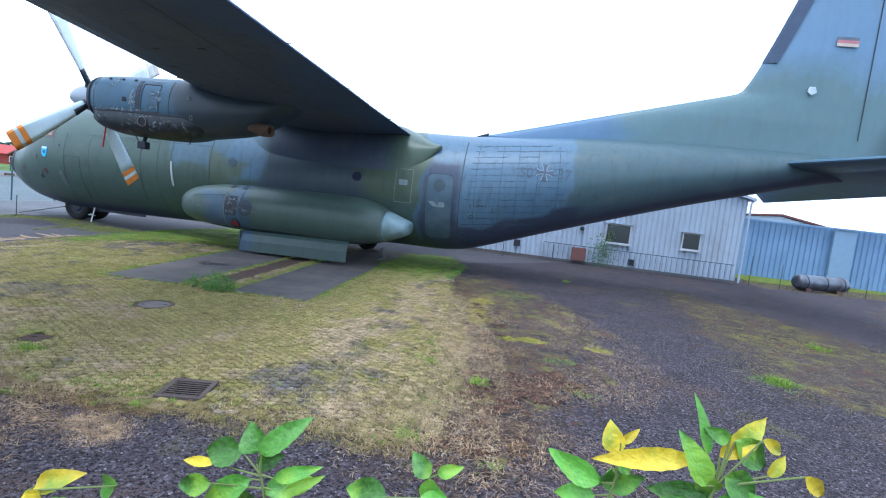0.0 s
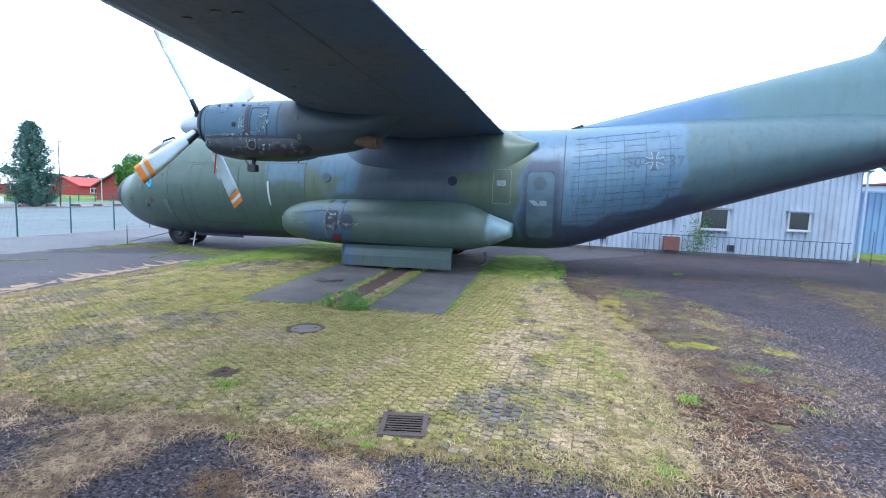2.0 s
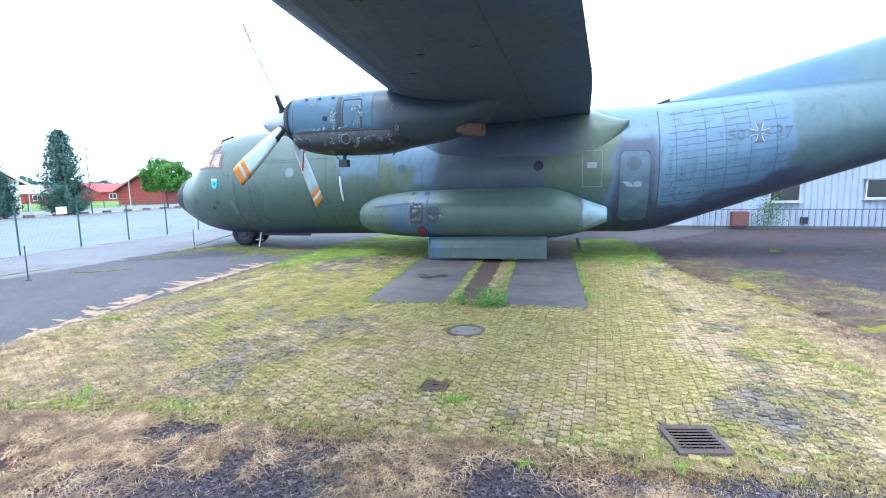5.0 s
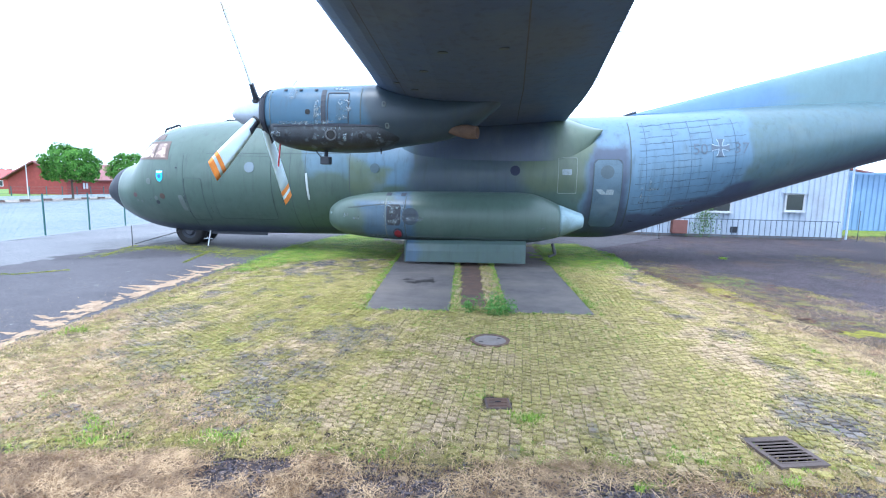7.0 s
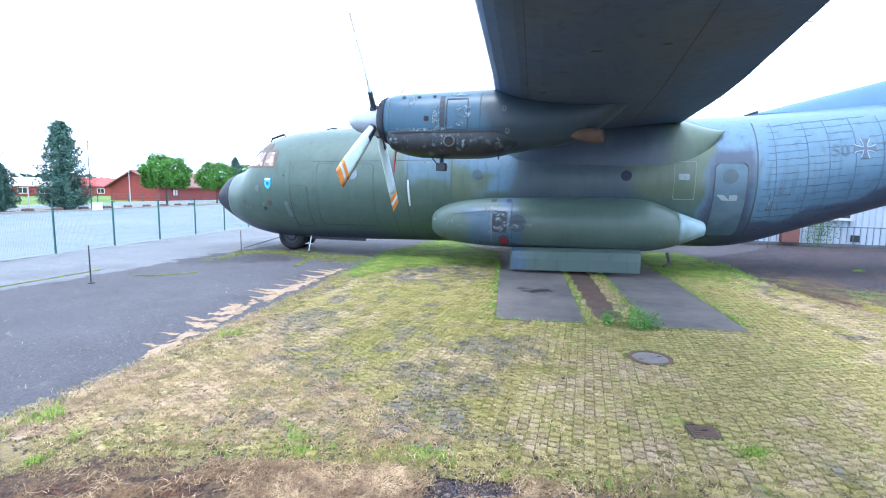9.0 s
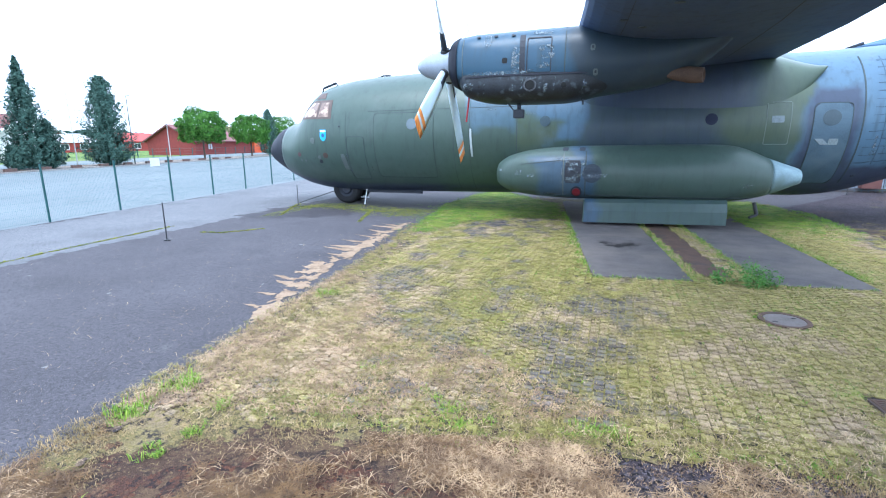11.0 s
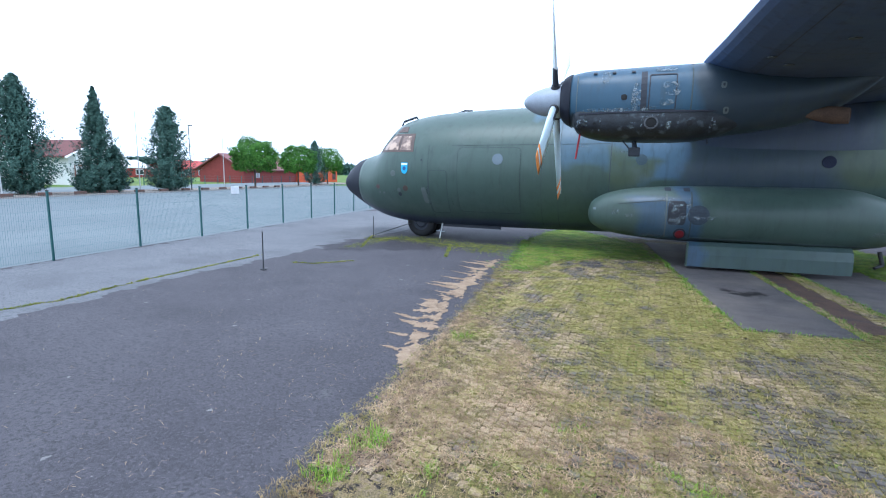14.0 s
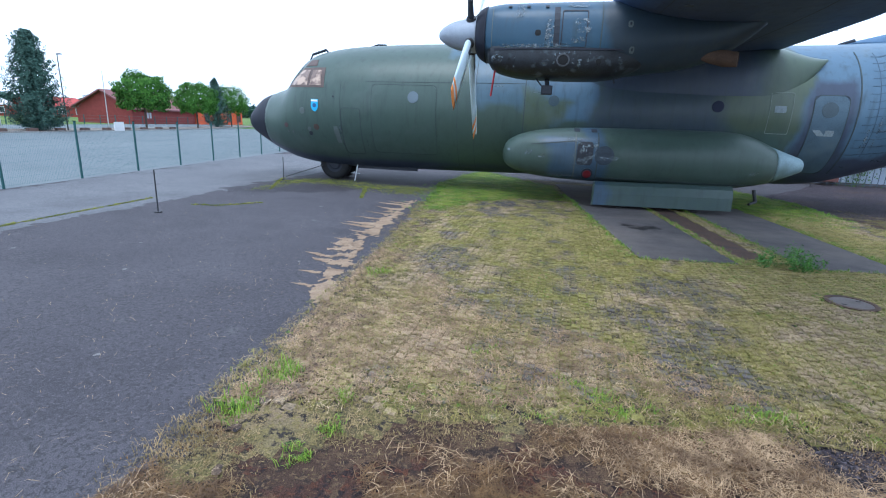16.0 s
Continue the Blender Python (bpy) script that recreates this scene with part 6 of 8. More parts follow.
        part("cowl_ring", ribbon([(-10.04 + .13 * math.cos(i * .5236), 3.62 + .12 * math.sin(i * .5236)) for i in range(12)], chin, 0.028, 0.03), mat("worn_ring", (0.085, 0.09, 0.1), 0.6, 0.5, 9), nacelle)
        for x, z0, z1, w in ((-10.24, 3.45, 3.8, 0.03), (-9.84, 3.45, 3.8, 0.03), (-9.52, 3.5, 3.84, 0.025), (-8.9, 3.5, 3.75, 0.02), (-11.1, 3.45, 3.8, 0.018)):
            part("cowl_rib", ribbon([(x, z0), (x + .03, z1)], chin, w, 0.014, False), M_scuff, nacelle)
        part("cowl_lip", ribbon([(-11.55, 3.82), (-10.9, 3.845), (-8.5, 3.84)], chin, 0.035, 0.02, False), M_radome, nacelle)
        for x, z, dx, dz in ((-11.6, 3.55, 0.25, 0.16), (-10.5, 3.5, 0.14, 0.14), (-9.75, 3.45, 0.1, 0.2), (-8.9, 3.55, 0.16, 0.1), (-10.15, 3.74, 0.26, 0.05)):
            part("worn_paint", rows_patch(rect(x, x + dx, z, z + dz, 0.03, 0.05), chin, 0.012, 6, 0.005), M_scuff, nacelle)
        for x, z, dx, dz in ((-11.4, 3.88, 0.9, 0.02), (-10.4, 3.9, 0.06, 0.5), (-9.8, 4.35, 0.2, 0.06), (-9.75, 4.2, 0.16, 0.04), (-9.85, 4.0, 0.18, 0.05), (-10.3, 3.9, 0.3, 0.02), (-11.05, 4.5, 0.05, 0.2), (-9.95, 4.72, 0.3, 0.02)):
            part("worn_paint", rows_patch(rect(x - .06, x + dx + .06, z - .03, z + dz + .04, 0.02, 0.03), nac, 0.016, 6, 0.005), M_scuff, nacelle)
        for x, z in ((-8.78, 4.28), (-8.7, 3.78)):
            part("latch", rows_patch(rect(x, x + 0.1, z, z + 0.13, 0.02), nac, 0.014, 4), M_dull, nacelle)
            part("latch_core", rows_patch(rect(x + .03, x + 0.07, z + .04, z + 0.1, 0.01), nac, 0.02, 4), M_dark, nacelle)
        for x in (-11.3, -10.9, -10.5):
            part("top_clip", rows_patch(rect(x, x + 0.08, 4.68, 4.72, 0.01), nac, 0.03, 4), M_dark, nacelle)
        bm = bmesh.new()
        rod(bm, (-10.35, 12.2, 3.3), (-10.32, 12.1, 3.1), 0.05); box(bm, -10.45, -10.2, 12.0, 12.2, 2.92, 3.12, bevel=0.03); rod(bm, (-10.6, 12.1, 3.28), (-10.4, 12.05, 3.05), 0.015)
        part("drain_mast", bm, M_dark, nacelle, "dark hanging vent cover")
        bm = bmesh.new()
        rod(bm, (-8.9, 12.1, 3.4), (-8.88, 12.05, 3.2), 0.02)
        part("drain_pipe", bm, M_dark, nacelle)
        bm = bmesh.new()
        prof = [(-7.3, 0.04, 3.8), (-7.05, 0.13, 3.78), (-6.75, 0.17, 3.74), (-6.5, 0.15, 3.72), (-6.49, 0.12, 3.72), (-6.7, 0.11, 3.74)]
        rings = []
        for x, r, z in prof:
            rings.append([(x + 0.35 * r * math.cos(a), 12.0 - 0.15 * (x + 7.1) + r * 0.8 * math.cos(a), z + r * math.sin(a)) for a in [math.tau * i / 24 for i in range(24)]])
        loft(bm, rings, caps=False)
        part("exhaust_pipe", bm, mat("exhaust_rust", (0.085, 0.05, 0.034), 0.8, 0.4, 5), nacelle, "rust-brown exhaust pipe", True)
        bm = bmesh.new()
        rod(bm, (-11.52, 12.1, 3.55), (-11.6, 12.1, 2.85), 0.022, seg=6)
        part("prop_strap", bm, M_red, prop, "red retaining strap")

# fin, strake and tailplane
def fin_ring(z, le, te, th, yc=C):
    pts = []
    for s, v in AF_T:
        pts.append((le + (te - le) * s, yc + th * v / 2, z))
    for s, v in AF_T[-2:0:-1]:
        pts.append((le + (te - le) * s, yc - th * v / 2, z))
    return pts


def fin_le(z):
    return 7.0 + (z - 7.25) * 0.36 + 0.18 * (1 - math.exp(-(z - 7.25) * 2))


M_fin = camo_mat("fin_paint", 0.42, ((0.15, 0.245, 0.37), OLIVE, (0.095, 0.17, 0.275)), 0.1, (0.115, 0.185, 0.205), 0.12)
rings = []
for i in range(89):
    z = 5.0 + 0.075 * i
    strake = -1.62 + (z - 5.0) * 8.62 / 2.25
    upper = 7.0 + (z - 7.25) * 0.36 + 0.18 * (1 - math.exp(-max(0, z - 7.25) * 2))
    le = min(strake, upper) - 0.11 * math.log1p(math.exp(-abs(strake - upper) / 0.11)) * math.exp(-0.5 * max(0, z - 7.25))
    le = min(le, 8.9 + 0.36 * (z - 11))
    th = 0.5 if z < 7.25 else 0.5 - 0.05 * (z - 7.25)
    th = min(th, 0.045 * (12.2 - le) + 0.12)
    rings.append(fin_ring(z, le, 12.2 - 0.05 * (z - 5), th))
fin = paint(part("tail_fin", loft(bmesh.new(), rings), M_fin, aircraft, "tall green-grey tail fin with long dorsal strake", True), layout_fin)
bm = bmesh.new()
rod(bm, (-1.72, C, 4.98), (-1.3, C, 5.1), 0.03, 0.06)
part("strake_tip", bm, M_dark, fin)
part("rudder_seam", box(bmesh.new(), 10.76, 10.775, 17.87, 17.9, 6.0, 11.2), M_seam, fin)
bm = bmesh.new()
loft(bm, [[(fin_le(z) - .02, C, z), (fin_le(z) + .05, C - .07, z), (fin_le(z) + .4, C - .17, z), (fin_le(z) + .4, C + .17, z), (fin_le(z) + .05, C + .07, z)] for z in [8.3 + .3 * i for i in range(11)]])
part("deicing_boot", bm, mat("boot_rubber", (0.045, 0.068, 0.12), 0.6, 0.3), fin, "dark blue-black rubber strip on the leading edge")
for i, m in enumerate((mat("faded_black", (0.13, 0.15, 0.2), 0.6), mat("faded_flag_red", (0.45, 0.18, 0.2), 0.6), mat("faded_gold", (0.5, 0.42, 0.36), 0.6))):
    z = 9.24 - 0.1 * i
    part("flag_stripe", box(bmesh.new(), 9.58, 10.22, 17.79, 17.8, z - 0.1, z), m, fin, "small black, red and gold flag" if i == 0 else "")
bm = bmesh.new()
bmesh.ops.create_cone(bm, cap_ends=True, segments=5, radius1=0.15, radius2=0.15, depth=0.01, matrix=Matrix.Translation((9.08, 17.755, 7.47)) @ Matrix.Rotation(math.pi, 4, "Y") @ Matrix.Rotation(math.pi / 2, 4, "X"))
part("fin_badge", bm, mat("worn_badge", (0.5, 0.56, 0.6), 0.6, 0.4, 14), fin, "worn white unit badge")
for sgn in (-1, 1):
    rings = []
    for i in range(13):
        d = 0.0 + i * 7.5 / 12
        le, te = 8.25 + 0.32 * d, 12.5 - 0.1 * d
        if i == 12:
            le += 0.3
        z = 5.0 - 0.02 * d
        th = 0.42 - 0.035 * d
        droop = lambda s: -0.6 * max(0, s - .35) / .65
        up = [(le + (te - le) * s, C + sgn * d, z + th * v / 2 + droop(s)) for s, v in AF_T]
        lo = [(le + (te - le) * s, C + sgn * d, z - th * v / 2 + droop(s)) for s, v in AF_T[-2:0:-1]]
        rings.append(up + lo)
    paint(part("tailplane", loft(bmesh.new(), rings), M_camo, aircraft, "dark blue-grey tailplane"), lambda p: (1.0, 0, 0.15))
bm = bmesh.new()
rod(bm, (-4.2, 15.6, 0.7), (-4.1, 15.6, 0.35), 0.05); rod(bm, (-4.1, 15.6, 0.35), (-4.3, 15.5, 0.28), 0.04)
part("tie_down_hook", bm, M_steel, sponson, "dark hanging hook")


# ---- hall and containers behind the aircraft ----
M_clad = mat("grey_cladding", (0.4, 0.46, 0.55), 0.5, 0.12, 0.6, 25, stain=(0.3, 0.32, 0.36), stain_scale=0.7, stain_lo=0.55, stain_hi=0.8)
M_cladb = mat("blue_cladding", (0.17, 0.27, 0.43), 0.5, 0.15, 0.6, 25, stain=(0.15, 0.245, 0.39), stain_scale=0.7)
M_roofred = mat("dark_red_tiles", (0.14, 0.05, 0.045), 0.8, 0.3, 2, 20, bump=0.01)


def cladding(bm, a, b, z0, top, pitch=0.27, depth=0.055):
    """Trapezoid sheet from a to b on the ground, up to top(s) with s along the wall."""
    a, b = Vector((*a, 0)), Vector((*b, 0))
    L = (b - a).length
    d = (b - a) / L
    n = Vector((d.y, -d.x, 0))
    prof = []
    s = 0.0
    while s < L:
        for ds, o in ((0, 0), (pitch * .55, 0), (pitch * .66, depth), (pitch * .89, depth)):
            if s + ds <= L:
                prof.append((s + ds, o))
        s += pitch
    prof.append((L, 0))
    lo = [bm.verts.new(a + d * s - n * o + Vector((0, 0, z0))) for s, o in prof]
    hi = [bm.verts.new(a + d * s - n * o + Vector((0, 0, top(s)))) for s, o in prof]
    for i in range(len(prof) - 1):
        bm.faces.new((lo[i], lo[i + 1], hi[i + 1], hi[i]))
    return bm


hall = thing("metal_hall", (3, 27.4, 0), "pale grey corrugated metal hall with small windows", "building")
HX0, HX1, HY = -3.2, 11.85, 27.3
ridge = lambda s: 4.5 + 0.24 * min(s, HX1 - HX0 - s)
part("front_wall", cladding(bmesh.new(), (HX0, HY), (HX1, HY), 0.15, ridge), M_clad, hall)
part("side_wall", cladding(bmesh.new(), (HX1, HY + .02), (HX1 + 1.0, HY + 22), 0.15, lambda s: 4.5), M_clad, hall)
part("core", box(bmesh.new(), HX0 + .1, HX1 - .1, HY + .12, HY + 20, 0, 4.4), M_clad, hall)
part("plinth", box(bmesh.new(), HX0, HX1, HY - .02, HY + .1, 0, 0.17), M_concrete, hall)
for s in (0, 1):
    bm = bmesh.new()
    xa, xb = (HX0 - .3, (HX0 + HX1) / 2) if s == 0 else (HX1 + .3, (HX0 + HX1) / 2)
    za, zb = 4.4, 4.5 + 0.24 * (HX1 - HX0) / 2
    vs = [(xa, HY - .25, za), (xb, HY - .25, zb), (xb, HY + 22, zb), (xa, HY + 22, za)]
    lo = [bm.verts.new(v) for v in vs]
    hi = [bm.verts.new(Vector(v) + Vector((0, 0, .14))) for v in vs]
    bm.faces.new(lo); bm.faces.new(hi)
    for i in range(4):
        bm.faces.new((lo[i], lo[(i + 1) % 4], hi[(i + 1) % 4], hi[i]))
    bmesh.ops.recalc_face_normals(bm, faces=bm.faces)
    part("roof", bm, M_clad, hall)
bm = bmesh.new()
rod(bm, (HX1 + .12, HY - .12, 0.1), (HX1 + .12, HY - .12, 4.3), 0.05); rod(bm, (HX1 + .12, HY - .12, 4.3), (HX1 + .3, HY - .1, 4.5), 0.05)
part("downpipe", bm, M_clad, hall)


M_frame = mat("grey_window_frame", (0.45, 0.47, 0.5), 0.6, 0.1)


def hall_window(x, z, w, h):
    f = HY - 0.03
    win = part("window", box(bmesh.new(), x - w / 2, x + w / 2, f + .0, f + .06, z - h / 2, z + h / 2), M_winglass, hall, "small dark window with white frame")
    for a in ((x - w / 2 - .07, x - w / 2, z - h / 2, z + h / 2), (x + w / 2, x + w / 2 + .07, z - h / 2, z + h / 2), (x - w / 2 - .07, x + w / 2 + .07, z - h / 2 - .07, z - h / 2), (x - w / 2 - .07, x + w / 2 + .07, z + h / 2, z + h / 2 + .07)):
        part("window_frame", box(bmesh.new(), a[0], a[1], f - .04, f + .06, a[2], a[3]), M_frame, win)
    part("window_sill", box(bmesh.new(), x - w / 2 - .14, x + w / 2 + .14, f - .12, f + .04, z - h / 2 - .12, z - h / 2 - .07), M_frame, win)
    part("window_lintel", box(bmesh.new(), x - w / 2 - .2, x + w / 2 + .2, f - .1, f + .04, z + h / 2 + .07, z + h / 2 + .11), M_clad, win)


hall_window(5.62, 1.9, 1.2, 0.95)
hall_window(9.38, 1.95, 0.82, 0.8)
M_rail = mat("dull_railing_paint", (0.09, 0.115, 0.15), 0.6, 0.2)
railing = thing("low_railing", (6.7, HY - .2, 0), "low dark steel railing before the hall wall", "railing")
part("top_rail", box(bmesh.new(), 1.75, 11.6, HY - .215, HY - .185, 0.98, 1.02), M_rail, railing)
part("bottom_rail", box(bmesh.new(), 1.75, 11.6, HY - .215, HY - .185, 0.1, 0.13), M_rail, railing)
for i in range(37):
    part("bar", box(bmesh.new(), 1.75 + .27 * i, 1.772 + .27 * i, HY - .21, HY - .19, 0.0, 0.98), M_rail, railing)
part("vent_box", box(bmesh.new(), 3.3, 4.05, HY - .35, HY, 0.2, 0.9, bevel=0.01), mat("brown_box", (0.16, 0.07, 0.06), 0.7, 0.2), hall, "brown wall box")
for x, z, s in ((0.3, 0.75, 0.18), (6.5, 0.45, 0.16)):
    part("wall_flap", box(bmesh.new(), x - s, x + s, HY - .12, HY, z - s, z + s, bevel=0.01), M_dark, hall)
bm = bmesh.new()
rod(bm, (3.7, HY - .25, 1.95), (3.7, HY, 1.95), 0.11)
part("vent_pipe", bm, M_dark, hall)

blue = thing("blue_hall", (22, 35, 0), "long low blue-grey corrugated metal shed", "building")
part("front_wall", cladding(bmesh.new(), (13.2, 35.2), (60, 36.0), 0.0, lambda s: 3.8, 0.34, 0.07), M_cladb, blue)
part("core", box(bmesh.new(), 13.2, 60, 36.2, 40, 0, 3.5), M_cladb, blue)
part("roof_edge", box(bmesh.new(), 13.1, 60, 34.9, 35.12, 3.75, 3.85), M_cladb, blue)
part("panel_door", box(bmesh.new(), 20.7, 22.0, 35.0, 35.2, 0.0, 3.78), mat("faded_blue_panel", (0.2, 0.29, 0.41), 0.5, 0.1), blue)
shed = thing("gable_shed", (22, 52, 0), "white gabled shed with red roof edge", "building")
bm = bmesh.new()
f = bm.faces.new([bm.verts.new(p) for p in ((18, 50, 0), (31, 50, 0), (31, 50, 3.9), (24.7, 50, 5.0), (18, 50, 4.4))])
ex = bmesh.ops.extrude_face_region(bm, geom=[f])
bmesh.ops.translate(bm, verts=[v for v in ex["geom"] if isinstance(v, bmesh.types.BMVert)], vec=(0, 14, 0))
bmesh.ops.recalc_face_normals(bm, faces=bm.faces)
part("wall", bm, M_clad, shed)
for a, b in (((17.7, 4.4), (24.7, 5.04)), ((24.7, 5.04), (31.3, 3.85))):
    bm = bmesh.new()
    lo = [bm.verts.new(p) for p in ((a[0], 49.8, a[1]), (b[0], 49.8, b[1]), (b[0], 64, b[1]), (a[0], 64, a[1]))]
    hi = [bm.verts.new(v.co + Vector((0, 0, .18))) for v in lo]
    bm.faces.new(lo); bm.faces.new(hi)
    for i in range(4):
        bm.faces.new((lo[i], lo[(i + 1) % 4], hi[(i + 1) % 4], hi[i]))
    bmesh.ops.recalc_face_normals(bm, faces=bm.faces)
    part("roof", bm, M_roofred, shed)

tank = thing("drop_tank", (16.6, 28.6, 0), "silver cylindrical tank with dark underside lying in grass", "tank")
ta, tb = Vector((15.3, 28.3, 0.5)), Vector((18.6, 29.6, 0.5))
bm = bmesh.new()
d = (tb - ta).normalized()
q = d.to_track_quat("X", "Z").to_matrix()
rings = []
for s, r in ((0, .2), (.04, .3), (.12, .37), (.3, .4), (3.1, .4), (3.3, .37), (3.4, .3), (3.43, .2)):
    rings.append([ta + d * s + q @ Vector((0, r * math.cos(a), r * math.sin(a))) for a in [math.tau * i / 28 for i in range(28)]])
loft(bm, rings)
tk = part("shell", bm, mat("weathered_tank", (0.15, 0.165, 0.2), 0.38, 0.3, 4, metal=0.6, stain=(0.07, 0.06, 0.065), stain_scale=2.0, stain_lo=0.45, stain_hi=0.65), tank, "dull silver shell", True)
for s in (0.4, 1.7, 2.9):
    bm = bmesh.new()
    loft(bm, [[ta + d * (s + e) + q @ Vector((0, .412 * math.cos(a), .412 * math.sin(a))) for a in [math.tau * i / 28 for i in range(28)]] for e in (0, 0.08)])
    part("band", bm, M_dark, tk)
for s in (0.6, 2.7):
    p = ta + d * s
    part("cradle", box(bmesh.new(), p.x - .12, p.x + .12, p.y - .5, p.y + .5, 0, 0.2), M_rust, tank)

# thin marker posts
def marker(name, x, y, h, label):
    t = thing(name, (x, y, 0), label, "post")
    bm = bmesh.new()
    rod(bm, (x, y, 0), (x, y, h), 0.016, 0.014, 8)
    part("rod", bm, M_steel, t)
    part("foot", box(bmesh.new(), x - .06, x + .06, y - .05, y + .05, 0, 0.03, bevel=0.006), M_steel, t)
    return t


marker("marker_rod", -18.62, 9.55, 0.95, "thin dark steel rod standing on the asphalt")
marker("marker_rod", -19.2, 16.2, 0.8, "thin dark steel rod beside the nose wheel")
for x, y, h in ((14.3, 27.8, 1.3), (18.9, 28.5, 1.2), (12.4, 27.0, 1.6), (-0.4, 26.2, 1.0), (2.2, 25.6, 1.0)):
    marker("fence_post", x, y, h, "thin dark post near the hall")
bm = bmesh.new()
rod(bm, (-18.1, 17.6, 0.55), (-19.15, 16.25, 0.12), 0.014, seg=6)
solo("tie_rope", bm, M_steel, "slack dark tie rope from nose gear to rod", "rope")
chock = thing("gear_pin", (-16.95, 17.3, 0), "white and red gear safety pole beside the nose wheel", "pole")
bm = bmesh.new()
rod(bm, (-16.95, 17.3, 0.0), (-16.85, 17.35, 0.62), 0.022, seg=8)
part("pole", bm, M_white, chock)
bm = bmesh.new()
rod(bm, (-16.965, 17.29, 0.3), (-16.955, 17.295, 0.34), 0.026, seg=8); rod(bm, (-17.1, 17.3, 0.28), (-16.75, 17.3, 0.28), 0.016, seg=8)
part("crossbar", bm, M_pale, chock)

# ---- trees, lamps and houses across the car park ----
M_bark = mat("bark", (0.09, 0.07, 0.055), 0.95, 0.4, 4, 40, bump=0.02)


def leaf_mat(name, a, b):
    m = blade_mat(name, a, b)
    m.node_tree.nodes["Principled BSDF"].inputs["Roughness"].default_value = 0.7
    return m


M_conifer = leaf_mat("conifer_scales", (0.025, 0.068, 0.055), (0.085, 0.155, 0.12))
M_leaf = leaf_mat("tree_leaves", (0.025, 0.095, 0.012), (0.1, 0.24, 0.03))


def leaves_mesh(name, pts, size, m, parent, flat=0.5):
    """A crown of many small leaf clumps: pts hold place and outward direction."""
    vs, fs = [], []
    for p, nrm, s in pts:
        s *= size
        up = Vector((rng.uniform(-1, 1), rng.uniform(-1, 1), rng.uniform(-.4, 1))) * flat + nrm
        up.normalize()
        t = up.orthogonal().normalized()
        b = up.cross(t)
        a = rng.uniform(0, 6.28)
        u, v = t * math.cos(a) + b * math.sin(a), b * math.cos(a) - t * math.sin(a)
        k = len(vs)
        vs += [tuple(p - u * s), tuple(p - v * s * .45 + up * s * .2), tuple(p + u * s), tuple(p + v * s * .45 + up * s * .2)]
        fs += [(k, k + 1, k + 2, k + 3)]
    me = bpy.data.meshes.new(name)
    o = ROOT[parent]
    me.from_pydata([tuple(Vector(v) - o) for v in vs], [], fs)
    me.materials.append(m)
    ob = new(name, me)
    ob.parent = parent
    ROOT[ob] = o
    return ob


def conifer(x, y, h, r, n, label, taper=0.88, foot=0.6):
    t = thing("conifer", (x, y, 0), label, "tree", "conifers on the verge")
    t.location.z = gz(x) + 0.03
    bm = bmesh.new()
    rod(bm, (x, y, 0), (x + .05, y, h * .95), 0.16, 0.02, 8)
    part("trunk", bm, M_bark, t)
    pts = []
    sd = rng.uniform(0, 99)
    nb = max(60, n // 30)
    for i in range(nb):
        s = (i + rng.random()) / nb
        s = s ** 1.2
        z0 = 0.15 + s * (h - 0.3)
        f = (1 - s) ** taper * min(1, foot + s * 3) + 0.025
        a = i * 2.39996 + rng.uniform(-.3, .3)
        ln = r * f * (rng.uniform(0.72, 1.3) + 0.25 * noise.noise((math.cos(a) * 1.5 + sd, math.sin(a) * 1.5, z0)))
        for _ in range(42):
            u = rng.random() ** 0.5
            w = (0.09 + 0.27 * (1 - u)) * ln ** 0.5
            rise = (0.3 + 0.8 * s) * ln * u * u
            p = Vector((x + ln * u * math.cos(a) + rng.gauss(0, w * .5), y + ln * u * math.sin(a) + rng.gauss(0, w * .5), max(0.12, z0 + rise + rng.gauss(0, w * .45))))
            pts.append((p, Vector((math.cos(a), math.sin(a), 0.6)), rng.uniform(.6, 1.3)))
    leaves_mesh("crown", pts, 0.12, M_conifer, t, 0.8)
    for k in range(14):
        z = h * (0.12 + 0.055 * k)
        a = k * 2.4
        rr = r * (1 - z / h) ** .75 * .8
        bm = bmesh.new()
        rod(bm, (x, y, z), (x + rr * math.cos(a), y + rr * math.sin(a), z + .3), 0.035, 0.01, 5)
        part("limb", bm, M_bark, t)


